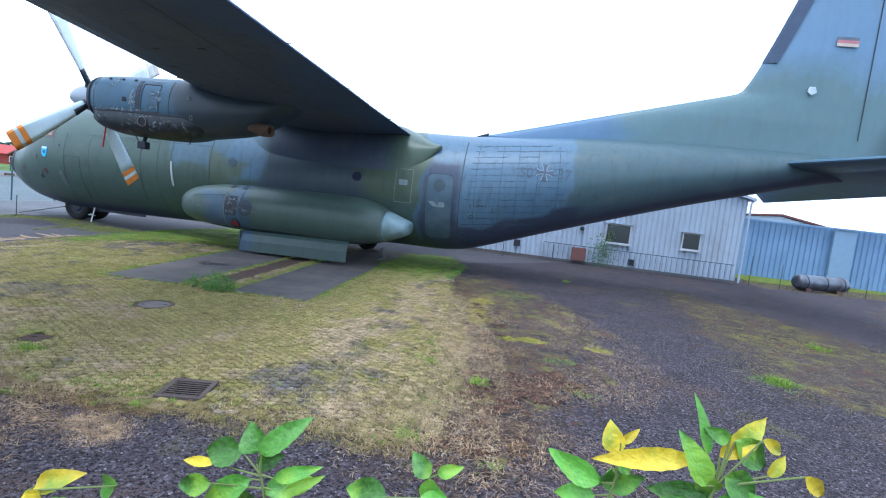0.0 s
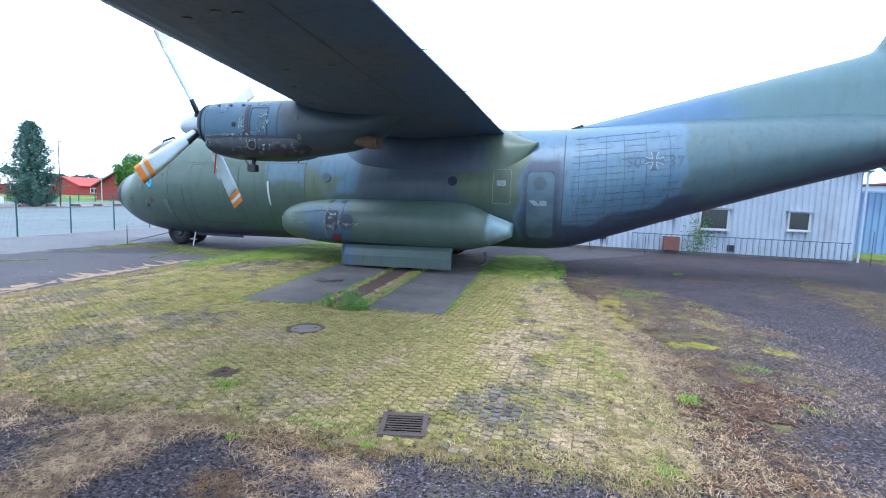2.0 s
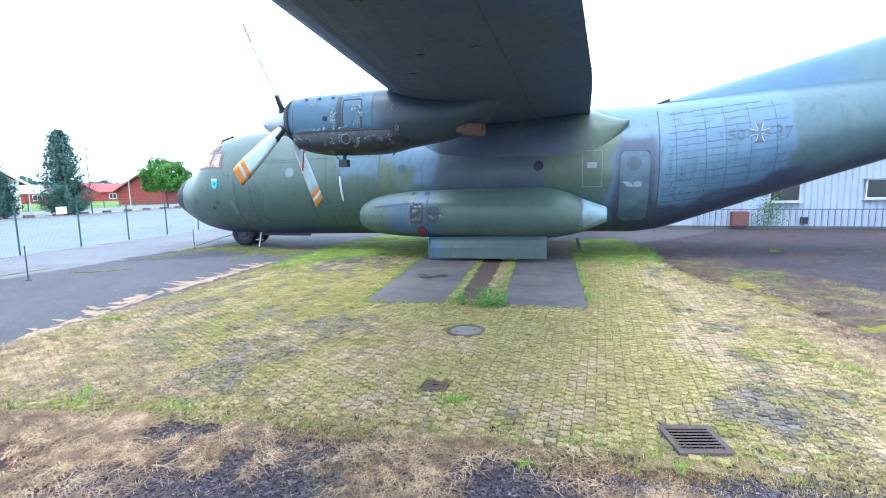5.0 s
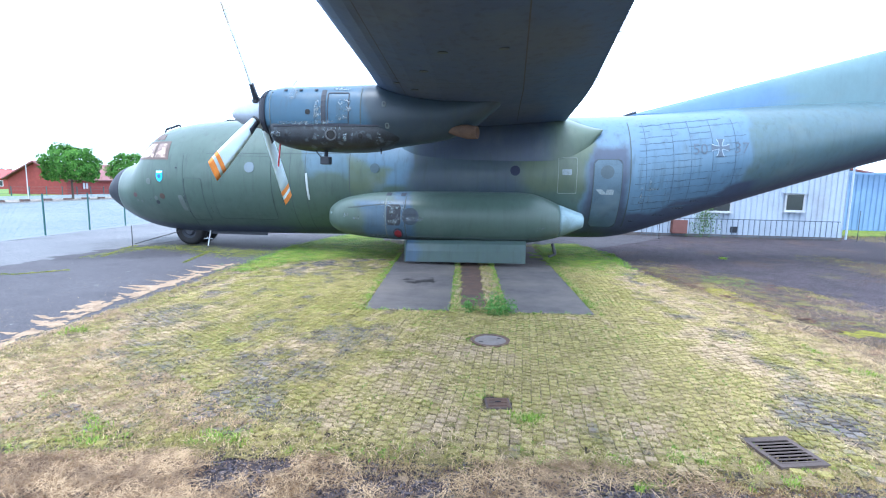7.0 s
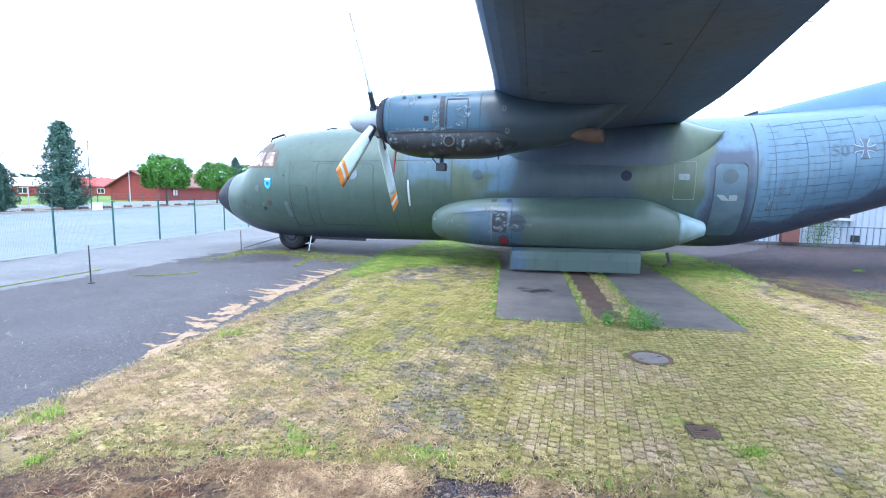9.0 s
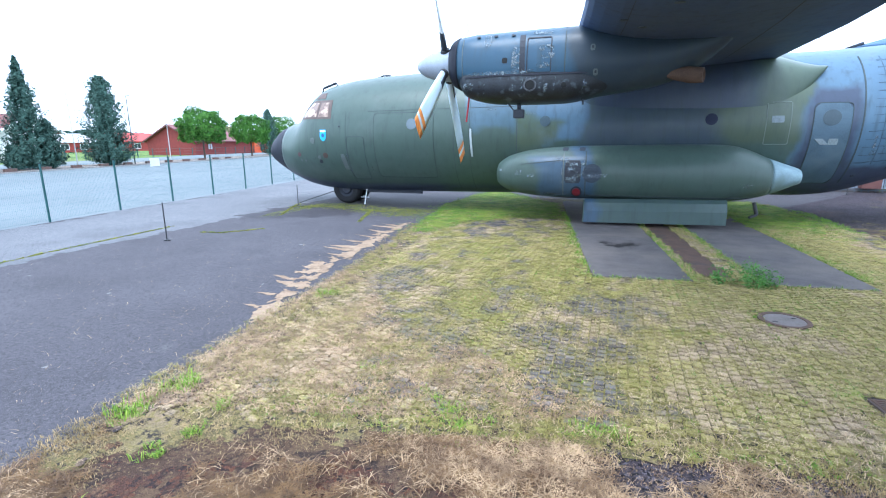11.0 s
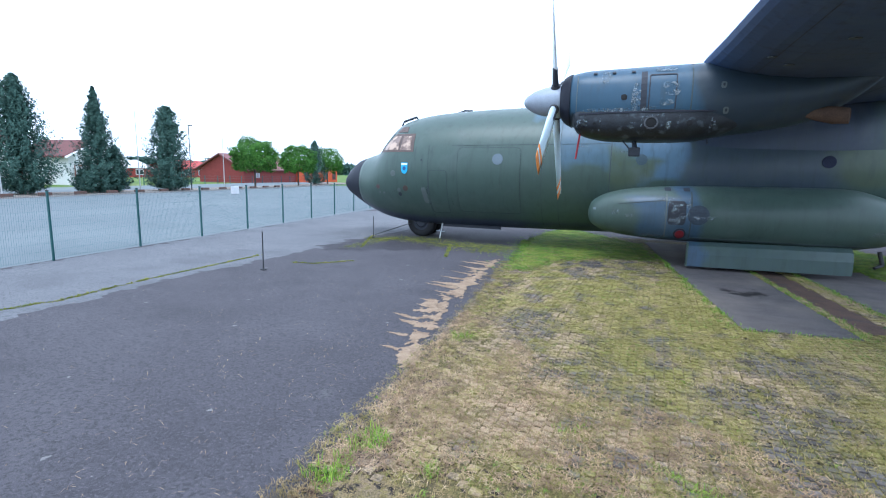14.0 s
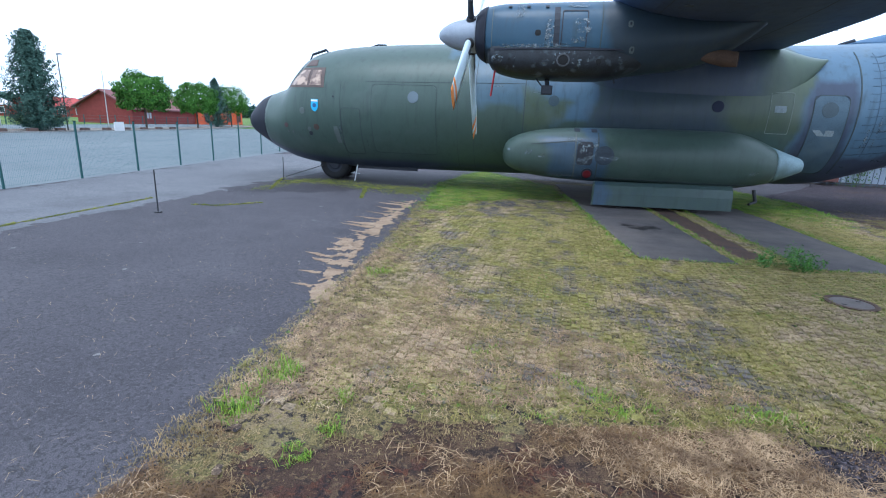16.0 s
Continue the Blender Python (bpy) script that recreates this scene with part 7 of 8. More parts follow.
def round_tree(x, y, h, r, n, label):
    t = thing("round_tree", (x, y, 0), label, "tree", "round-crowned trees on the verge")
    t.location.z = gz(x) + 0.03
    bm = bmesh.new()
    zc = h - r * 0.86
    rod(bm, (x, y, 0), (x, y, zc), 0.14, 0.09, 8)
    part("trunk", bm, M_bark, t)
    for k in range(8):
        a = k * 0.9
        bm = bmesh.new()
        rod(bm, (x, y, zc - r * .4), (x + r * .7 * math.cos(a), y + r * .7 * math.sin(a), zc + r * .25 * (k % 3)), 0.06, 0.015, 5)
        part("limb", bm, M_bark, t)
    pts = []
    sd = rng.uniform(0, 99)
    for i in range(n):
        a, c = rng.uniform(0, math.tau), rng.uniform(-0.75, 1)
        q = math.sqrt(max(0, 1 - c * c))
        nrm = Vector((q * math.cos(a), q * math.sin(a), c))
        lump = 1 + 0.32 * noise.noise(nrm * 2.9 + Vector((sd, 0, 0))) + 0.18 * noise.noise(nrm * 6 + Vector((sd, 0, 0)))
        rr = r * lump * (0.72 + 0.28 * rng.random() ** .5)
        pts.append((Vector((x, y, zc)) + Vector((nrm.x * rr, nrm.y * rr, nrm.z * rr * 0.86)), nrm, rng.uniform(.6, 1.2)))
    leaves_mesh("crown", pts, 0.19, M_leaf, t, 0.8)


conifer(-60.0, 27.3, 10.3, 3.05, 20000, "tall dark green conifer on the verge")
conifer(-59.5, 33.7, 10.3, 2.45, 14000, "slim spiky dark conifer with a side bush", 1.1, 0.7)
conifer(-59.0, 35.1, 4.8, 1.55, 4800, "low dark conifer bush on the verge")
conifer(-59.0, 32.0, 2.3, 1.2, 2800, "low dark conifer bush on the verge")
conifer(-59.0, 41.2, 9.3, 2.55, 18000, "dense dark green conifer on the verge", 0.64, 0.75)
conifer(-68.0, 81.8, 8.6, 2.7, 9000, "small dark conifer between round trees")
conifer(-60.0, 17.0, 10.0, 2.8, 6000, "tall dark green conifer on the verge")
round_tree(-62.0, 58.3, 7.15, 3.15, 9000, "round-crowned bright green tree on the verge")
round_tree(-65.0, 72.5, 7.0, 3.15, 8000, "round-crowned bright green tree on the verge")
round_tree(-69.3, 88.0, 7.4, 3.3, 6000, "round-crowned bright green tree on the verge")


def street_lamp(x, y, h, label):
    t = thing("street_lamp", (x, y, 0), label, "lamp")
    t.location.z = gz(x) + 0.03
    bm = bmesh.new()
    rod(bm, (x, y, 0), (x, y, h), 0.06, 0.045, 10)
    part("pole", bm, M_steel, t)
    bm = box(bmesh.new(), x - 0.05, x + 0.5, y - 0.1, y + 0.1, h, h + 0.1, bevel=0.02)
    part("lamp_head", bm, M_steel, t)


M_polegrey = mat("weathered_pole_paint", (0.42, 0.43, 0.42), 0.6, 0.15)
street_lamp(-59.0, 44.2, 7.5, "slim grey street lamp with a flat head")
for x, y, h, lean in ((-57.5, 24.4, 7.2, 0.0), (-58.5, 37.2, 8.4, -0.05), (-60.0, 50.3, 6.6, 0.0)):
    t = thing("flag_pole", (x, y, 0), "thin white flag pole without a flag", "pole", "flag poles along the verge")
    t.location.z = gz(x) + 0.03
    bm = bmesh.new()
    rod(bm, (x, y, 0), (x + lean * .2, y + lean, h), 0.06, 0.03, 8)
    part("pole", bm, M_polegrey, t)
    part("base", box(bmesh.new(), x - .12, x + .12, y - .12, y + .12, 0, .12), M_kerb, t)
M_sleeper = mat("tarred_wood", (0.13, 0.075, 0.06), 0.9, 0.3, 5, bump=0.01)
for i in range(16):
    y = 14 + 3.1 * i
    x = interp([(b_, a_) for a_, b_ in KERB], y)[0] - 0.5
    solo("sleeper", box(bmesh.new(), x - .18, x + .18, y - .45, y + .45, gz(x) + .05, gz(x) + .36, bevel=.02), M_sleeper, "short dark wooden block on the verge", "block", "wooden blocks along the kerb")


def house(name, x, y, w, dp, eave, ridge_h, rot, wall_m, roof_m, label, wins, gable_front=False, over=0.5):
    t = thing(name, (x, y, 0), label, "house")
    t.location, t.scale = (-10.7 + (x + 10.7) * 1.35, y * 1.35, -0.75), (1.35, 1.35, 1.35)
    R = Matrix.Translation((x, y, 0)) @ Matrix.Rotation(radians(rot), 4, "Z")

    def put(nm, bm, m, parent, lab=""):
        bmesh.ops.transform(bm, matrix=R, verts=bm.verts)
        return part(nm, bm, m, parent, lab)
    bm = bmesh.new()
    if gable_front:
        prof = [(-w / 2, 0), (w / 2, 0), (w / 2, eave), (0, ridge_h), (-w / 2, eave)]
        fr = [bm.verts.new((a, -dp / 2, b)) for a, b in prof]
        bk = [bm.verts.new((a, dp / 2, b)) for a, b in prof]
    else:
        prof = [(-dp / 2, 0), (dp / 2, 0), (dp / 2, eave), (0, ridge_h), (-dp / 2, eave)]
        fr = [bm.verts.new((-w / 2, a, b)) for a, b in prof]
        bk = [bm.verts.new((w / 2, a, b)) for a, b in prof]
    bm.faces.new(fr); bm.faces.new(bk)
    for i in range(5):
        bm.faces.new((fr[i], fr[(i + 1) % 5], bk[(i + 1) % 5], bk[i]))
    bmesh.ops.recalc_face_normals(bm, faces=bm.faces)
    wl_ = put("wall", bm, wall_m, t)
    half = (w if gable_front else dp) / 2
    ln = (dp if gable_front else w) / 2 + over
    sl = (ridge_h - eave) / half
    for s in (-1, 1):
        bm = bmesh.new()
        e0 = half + over
        pr = [(0, ridge_h + .05), (s * e0, ridge_h + .05 - sl * e0), (s * e0, ridge_h + .23 - sl * e0), (0, ridge_h + .25)]
        a = [bm.verts.new((p, -ln, q) if gable_front else (-ln, p, q)) for p, q in pr]
        b = [bm.verts.new((p, ln, q) if gable_front else (ln, p, q)) for p, q in pr]
        bm.faces.new(a); bm.faces.new(b)
        for i in range(4):
            bm.faces.new((a[i], a[(i + 1) % 4], b[(i + 1) % 4], b[i]))
        bmesh.ops.recalc_face_normals(bm, faces=bm.faces)
        put("roof", bm, roof_m, t)
    for wx, wz, ww, wh, m, fm in wins:
        f = -dp / 2
        wn_ = put("window", box(bmesh.new(), wx - ww / 2, wx + ww / 2, f - .03, f + .02, wz - wh / 2, wz + wh / 2), m, t)
        for a in ((wx - ww / 2 - .1, wx - ww / 2, wz - wh / 2 - .1, wz + wh / 2 + .1), (wx + ww / 2, wx + ww / 2 + .1, wz - wh / 2 - .1, wz + wh / 2 + .1), (wx - ww / 2, wx + ww / 2, wz + wh / 2, wz + wh / 2 + .1), (wx - ww / 2, wx + ww / 2, wz - wh / 2 - .1, wz - wh / 2), (wx - .04, wx + .04, wz - wh / 2, wz + wh / 2)):
            put("window_frame", box(bmesh.new(), a[0], a[1], f - .07, f - .031, a[2], a[3]), fm, wn_)
    return t, put


M_render = mat("white_render", (0.72, 0.71, 0.69), 0.85, 0.08, 1, 30)
M_redwood = mat("red_boards", (0.3, 0.045, 0.035), 0.7, 0.2, 2, 30)
M_redroof = mat("bright_red_roof", (0.42, 0.06, 0.05), 0.7, 0.2, 2, 20)
M_orangewall = mat("orange_red_boards", (0.62, 0.1, 0.03), 0.7, 0.2, 2)
M_brownf = mat("red_brown_frame", (0.22, 0.05, 0.03), 0.6, 0.2)
WG = M_winglass
M_barnwall = mat("dark_red_boards", (0.21, 0.038, 0.032), 0.75, 0.25, 2, 30)
M_barnroof = mat("mauve_red_tiles", (0.2, 0.085, 0.085), 0.8, 0.25, 2, 20, bump=0.01)
M_paleroof = mat("pale_sheet_roof", (0.6, 0.58, 0.57), 0.6, 0.1)
house("white_house", -70.5, 20.4, 11.5, 9, 2.9, 4.7, 90, M_render, M_dark, "white rendered bungalow with a dark roof edge", [(4.2, 1.5, 1.7, 1.4, WG, M_brownf), (-1, 1.5, 1.6, 1.4, WG, M_brownf)], True)
house("white_house", -82, 33.0, 8, 8, 4.9, 6.4, 90, M_render, M_roofred, "white two-storey house with dark red roof", [(-1.6, 3.9, 1.7, 1.3, WG, M_white), (1.6, 3.9, 1.2, 1.3, WG, M_white), (-2, 1.4, 1.6, 1.5, WG, M_brownf), (1, 1.4, 1.6, 1.5, WG, M_brownf)])
hs, hput = house("white_house", -70, 37.6, 5.4, 8, 3.5, 5.0, 90, M_render, M_roofred, "white gabled house with a dark red roof and porch posts", [(-1.1, 1.45, 1.9, 1.7, mat("curtained_pane", (0.4, 0.42, 0.45), 0.3, 0.2, 2), M_brownf)], True, 0.7)
for sg in (-1, 1):
    bm = bmesh.new()
    rod(bm, (0, -4.72, 5.02), (sg * 3.4, -4.72, 5.02 - 3.4 * 1.5 / 2.7), 0.14, seg=4)
    hput("fascia", bm, M_white, hs)
for px in (-2.2, 0.0, 2.2):
    hput("porch_post", box(bmesh.new(), px - .09, px + .09, -4.6, -4.42, 0, 3.9), M_white, hs)
house("red_barn", -70.5, 66.7, 12.8, 9, 2.4, 4.6, 90, M_barnwall, M_barnroof, "long low red wooden building with mauve-red roof", [(-3.4, 1.5, 0.9, .8, M_frame, M_barnwall)])
house("orange_barn", -69.5, 79.4, 12.4, 8, 2.8, 3.6, 90, M_orangewall, M_roofred, "orange-red wooden hall with dark roof", [(-4, 1.5, 1.1, 1.4, WG, M_redwood), (-1, 1.5, 1.1, 1.4, WG, M_redwood), (2, 1.5, 1.1, 1.4, WG, M_redwood), (5, 1.5, 1.1, 1.4, WG, M_redwood)])
house("red_house", -114, 74.5, 9, 9, 2.2, 3.7, 90, M_redwood, M_paleroof, "distant red house with a pale sheet roof", [(-2, 1.3, 1.6, 1, WG, M_white), (2, 1.3, 1.6, 1, WG, M_white)])
house("red_house", -114, 91, 10.5, 9, 2.3, 4.0, 90, M_redwood, M_redroof, "distant red house with a bright red roof", [(-2, 1.3, 1.6, 1, WG, M_white), (2, 1.3, 1.6, 1, WG, M_white)])
# garden fence before the meadow
t = thing("garden_fence", (-66, 45, 0), "thin dark wire fence along the meadow", "fence", kind="structure")
for i in range(18):
    x, y = -82, 50 + 3 * i
    part("post", box(bmesh.new(), x - .05, x + .05, y - .05, y + .05, -0.4, 1.2), M_fence, t)
    for z in (0.1, 0.6, 1.1):
        bm = bmesh.new()
        rod(bm, (x, y, z), (x, y + 3, z), 0.015, seg=4)
        part("wire", bm, M_fence, t)
# hedge and far woods
hed = []
for i in range(7000):
    u = rng.random()
    p = Vector((-164 + rng.uniform(-1, 1), 75 + 95 * u, rng.uniform(-0.5, 2.3)))
    hed.append((p, Vector((rng.uniform(-1, 1), rng.uniform(-1, 1), 1)).normalized(), rng.uniform(.7, 1.5)))
root = new("hedge")
ROOT[root] = Vector((0, 0, 0))
tagged(root, "clipped green hedge across the meadow", "hedge", "", "stuff")
leaves_mesh("foliage", hed, 0.45, M_leaf, root)
wd_ = []
for i in range(16000):
    a = rng.uniform(radians(20), radians(110))
    rr = rng.uniform(420, 470)
    hgt = 9 + 5 * noise.noise((a * 22, 0, 0)) + 3 * noise.noise((a * 70, 3, 0))
    wd_.append((Vector((-rr * math.sin(a), rr * math.cos(a), rng.uniform(0, 1) * max(hgt, 3))), Vector((rng.uniform(-1, 1), rng.uniform(-1, 1), .6)).normalized(), rng.uniform(.6, 1.5)))
root = new("far_woods")
ROOT[root] = Vector((0, 0, 0))
tagged(root, "dark line of distant woods on the horizon", "woods", "", "stuff")
leaves_mesh("foliage", wd_, 2.4, M_conifer, root)

# ---- leafy shrub in front of the walker ----
M_shrub = mat("shrub_leaf", (0.1, 0.27, 0.03), 0.38, 0.4, 12, 70, bump=0.006, bump_scale=60, rnd=0.6, spec=0.5, stain=(0.24, 0.42, 0.035), stain_scale=8, stain_lo=0.5, stain_hi=0.65)
M_shruby = mat("yellow_shrub_leaf", (0.62, 0.46, 0.025), 0.4, 0.3, 9, 70, bump=0.006, bump_scale=60, rnd=0.4, stain=(0.2, 0.3, 0.03), stain_scale=9, stain_lo=0.56, stain_hi=0.72)
M_stem = mat("young_stem", (0.16, 0.2, 0.06), 0.7, 0.2)
shrub = thing("leafy_shrub", (-0.1, 1.05, 0), "young leafy shrub with green and yellowing leaves", "shrub")


def big_leaf(base, way, up, ln, w, m):
    """A pointed leaf folded along its midrib, with a wavy toothed rim."""
    bm = bmesh.new()
    way, up = Vector(way).normalized(), Vector(up).normalized()
    sd = way.cross(up).normalized()
    up = sd.cross(way)
    prev = None
    n = 14
    ph = rng.uniform(0, 6)
    for i in range(n + 1):
        s = i / n
        ww = w * (math.sin(math.pi * s ** 0.75) ** 0.85 if 0 < s < 1 else 0.02) * (1 + 0.07 * (i % 2))
        o = Vector(base) + way * ln * s - up * ln * 0.3 * s * s
        wv = 0.12 * w * math.sin(s * 9 + ph)
        row = [o - sd * ww + up * (ww * .38 + wv), o - sd * ww * .5 + up * ww * .12, o, o + sd * ww * .5 + up * ww * .12, o + sd * ww + up * (ww * .38 - wv)]
        row = [bm.verts.new(p) for p in row]
        if prev:
            for k in range(4):
                bm.faces.new((prev[k], prev[k + 1], row[k + 1], row[k]))
        prev = row
    return part("leaf", bm, m, shrub, "", True)


def twig(x, y, z, leaves):
    """A stem with leaves: place beside its tip, slope in degrees, length, half width, yellow or green."""
    foot = Vector((-0.1 + 0.25 * (x + .1), 1.05 + .2 * (y - 1.05), 0))
    tip = Vector((x, y, z))
    mid = foot.lerp(tip, 0.55) + Vector((0.03, 0.02, 0))
    bm = bmesh.new()
    rod(bm, foot, mid, 0.009, 0.006, 7); rod(bm, mid, tip, 0.006, 0.0035, 7)
    part("stem", bm, M_stem, shrub)
    for dx, dz, slope, ln, hw, yel in leaves:
        a = radians(slope)
        base = tip + Vector((dx, rng.uniform(-.01, .02), dz))
        bm = bmesh.new()
        rod(bm, tip.lerp(mid, min(0.5, max(0, -dz))), base, 0.003, 0.0018, 6)
        part("leaf_stalk", bm, M_stem, shrub)
        depth = rng.uniform(-.25, .25)
        big_leaf(base, (math.cos(a), depth, math.sin(a)), (rng.uniform(-.3, .3), -1, rng.uniform(0.1, .7)), ln * 1.06, hw * 1.3, M_shruby if yel else M_shrub)


def more(n):
    """Lower leaves that hang round a stem."""
    return [(rng.uniform(-.05, .05), rng.uniform(-.16, -.03), rng.choice((rng.uniform(-40, 20), rng.uniform(160, 220))), rng.uniform(.08, .13), rng.uniform(.018, .026), 0) for _ in range(n)]


twig(-0.49, 1.05, 1.61, more(6) + [(0, .06, 47, .14, .022, 0), (-.02, .047, 125, .075, .028, 0), (-.06, .042, -173, .115, .028, 0), (-.14, -.005, 180, .09, .01, 1), (-.02, .018, 28, .075, .016, 0),
                         (.04, 0, 27, .115, .014, 0), (-.135, -.05, -166, .105, .021, 0), (-.03, -.02, -149, .155, .024, 0), (.06, -.045, 28, .1, .012, 0)])
twig(-0.95, 0.85, 1.59, more(3) + [(0, 0, 27, .105, .019, 1), (.21, .045, -162, .076, .022, 0), (0, 0, -34, .05, .019, 1)])
twig(-0.07, 1.15, 1.63, more(7) + [(0, .005, 137, .072, .019, 0), (.02, .01, 32, .067, .013, 0), (-.11, -.077, 180, .12, .028, 0), (-.02, -.033, -11, .08, .019, 0), (0, .004, -86, .065, .019, 0)])
twig(0.38, 1.10, 1.76, more(7) + [(-.005, .042, 106, .07, .02, 1), (.003, .07, 42, .054, .008, 1), (-.033, -.028, 166, .13, .023, 0), (-.015, .012, -88, .065, .02, 0), (-.005, .04, -37, .04, .013, 0)])
twig(0.53, 0.95, 1.85, more(7) + [(-.04, .04, -170, .186, .017, 1), (.005, .056, 42, .123, .018, 1), (-.02, .056, 102, .11, .009, 0), (-.02, 0, 117, .105, .019, 0), (.015, .094, 156, .047, .012, 0), (.03, .09, -29, .09, .022, 0),
                        (.074, .108, -26, .066, .01, 1), (.1, .033, 57, .05, .01, 1), (.01, .026, -23, .073, .024, 0), (.15, .056, -35, .07, .012, 1), (-.02, .02, -85, .045, .019, 0)])

# two posts of the fence that the walker follows
M_teal = mat("teal_post_paint", (0.0, 0.22, 0.29), 0.4, 0.12, 6, 60)
for x, y in ((-2.14, 0.65), (-4.66, 0.59)):
    t = thing("fence_post", (x, y, 0), "square teal steel fence post with flat cap", "post", "posts of the near fence")
    part("post", box(bmesh.new(), x - .019, x + .019, y - .03, y + .03, 0, 1.79, bevel=.003), M_teal, t)
    part("post_cap", box(bmesh.new(), x - .021, x + .021, y - .032, y + .032, 1.79, 1.803, bevel=.003), M_teal, t)

# ---- grass, weeds and straw ----
def spots_in(poly, n, size=(0.6, 1.3), keep=None):
    xs_, ys_ = [p[0] for p in poly], [p[1] for p in poly]
    out = []
    while len(out) < n:
        x, y = rng.uniform(min(xs_), max(xs_)), rng.uniform(min(ys_), max(ys_))
        if inside(poly, x, y) and (keep is None or keep(x, y)):
            out.append((x, y, rng.uniform(*size)))
    return out


SLABS = [[(-8.5, 9.05), (-6.80, 9.18), (-7.17, 14.3), (-7.55, 20.0), (-9.6, 20.0), (-9.07, 14.45)], [(-5.67, 9.25), (-4.0, 9.39), (-4.25, 15.0), (-4.5, 20.0), (-6.3, 20.0), (-6.0, 14.6)], [(-6.62, 9.6), (-6.12, 9.65), (-6.42, 14.5), (-6.8, 20.0), (-7.4, 20.0), (-7.02, 14.4)]]


def free(x, y):
    return not any(inside(s, x, y) for s in SLABS) and math.hypot(x + 5.99, y - 7.49) > 0.33 and not (abs(x + 5.86) < .18 and abs(y - 5.24) < .17) and not (abs(x + 3.22) < .28 and abs(y - 4.62) < .3)


MAIN = [(-12.9, 3.2), (-13.3, 16), (-2, 16), (-0.4, 8), (-0.4, 4.4), (-6, 4.1)]


def in_joint(x, y):
    """Moves a spot into the nearest joint between the setts, mostly a long one."""
    c_, s_ = math.cos(radians(-3)), math.sin(radians(-3))
    u, v = (x + .2) * c_ + y * s_, -(x + .2) * s_ + y * c_
    col = math.floor(u / SETT_X + 0.5)
    if rng.random() < 0.72:
        u = (col + (0.5 if rng.random() < .5 else -0.5)) * SETT_X + rng.gauss(0, .008)
    else:
        off = 0.5 * SETT_Y * (col % 2)
        v = (math.floor((v - off) / SETT_Y) + 0.5) * SETT_Y + off + rng.gauss(0, .008)
    return u * c_ - v * s_ - .2, u * s_ + v * c_


SETT_X, SETT_Y = 0.11, 0.112
jg = []
for x, y, s_ in spots_in(MAIN, 26000, (0.5, 1.4), lambda x, y: free(x, y) and growth(x, y)[0] > rng.uniform(-0.05, 0.7)):
    jg.append((*(in_joint(x, y) if rng.random() < .75 else (x, y)), s_))
blades("joint_grass", jg, M_grass_y, "yellowing grass sprouting from the paving joints", "grass", h=(0.014, 0.042), w=0.003, lean=1.9, per=5, spread=0.034, z0=0.018)
straws("moss_strands", [in_joint(x, y) if rng.random() < .4 else (x, y) for x, y, s in spots_in(MAIN, 42000, (1, 1), lambda x, y: rng.random() < 5.5 / max(y, 5.5) and free(x, y) and growth(x, y)[0] > rng.uniform(-.02, .65))], M_strand, "flat yellow-green moss and grass over the paving", "grass", ln=(0.03, 0.1), w=0.0023, z=0.02)
jt = []
for x, y, s_ in spots_in(MAIN, 3000, (0.35, 0.8), lambda x, y: free(x, y) and growth(x, y)[0] > rng.uniform(.35, 1.0) and noise.noise((x * .9 + 7, y * .9, 12)) > rng.uniform(-.1, .35)):
    jt.append((*in_joint(x, y), s_))
jt += [(-5.99 + r_ * math.cos(a), 7.49 + r_ * math.sin(a), rng.uniform(.3, .7)) for a, r_ in [(rng.uniform(0, 6.283), 0.34 + abs(rng.gauss(0, .07))) for _ in range(90)]]
blades("joint_tufts", jt, M_grass, "small fresh green tufts in the paving joints", "grass", h=(0.02, 0.05), w=0.004, lean=1.1, per=9, spread=0.035, z0=0.016)
straws("straw_litter", [(x, y) for x, y, s in spots_in(MAIN, 52000, (1, 1), lambda x, y: rng.random() < 5.5 / max(y, 5.5) and free(x, y) and growth(x, y)[1] > rng.uniform(-.02, .7))], M_straw, "dry straw strewn over the paving", "straw", ln=(0.03, 0.12), w=0.002, z=0.021)
FRONT = [(-13, 0.8), (-12.6, 3.0), (-9, 3.8), (-5, 4.2), (-3.2, 4.2), (-3.0, 3.4), (-4.0, 2.4), (-6, 1.2)]
pale, brown = [], []
for x, y, s_ in spots_in(FRONT, 70000, (1, 1), lambda x, y: (not (-8.4 < x < -6.0 and y < 3.1 + .3 * noise.noise((x * 2, y * 2, 3))) or rng.random() < .15) and noise.noise((x * .8 + 40, y * .8, 1)) + .4 * noise.noise((x * 3, y * 3, 7)) > rng.uniform(-.1, .4)):
    if x > -6.4 + .5 * noise.noise((x, y, 6)) and rng.random() < 0.72:
        continue
    (brown if rng.random() < max(0.3, min(0.85, 0.45 - (x + 9.0) * 0.4)) + .5 * noise.noise((x * 1.4, y * 1.4, 44)) else pale).append((x, y))
straws("straw_litter", pale, M_deadstraw, "dry straw matted on the dead moss", "straw", ln=(0.06, 0.24), w=0.0019, z=0.024)
straws("straw_litter", brown, M_fuzzbrown, "brown stalks matted on the dead moss", "straw", ln=(0.05, 0.18), w=0.0018, z=0.022)
EASTZ = [(-1.3, 3.8), (-1.2, 8), (-2, 13), (0, 13), (2, 12), (3, 9), (1.5, 4), (0.5, 2.4)]
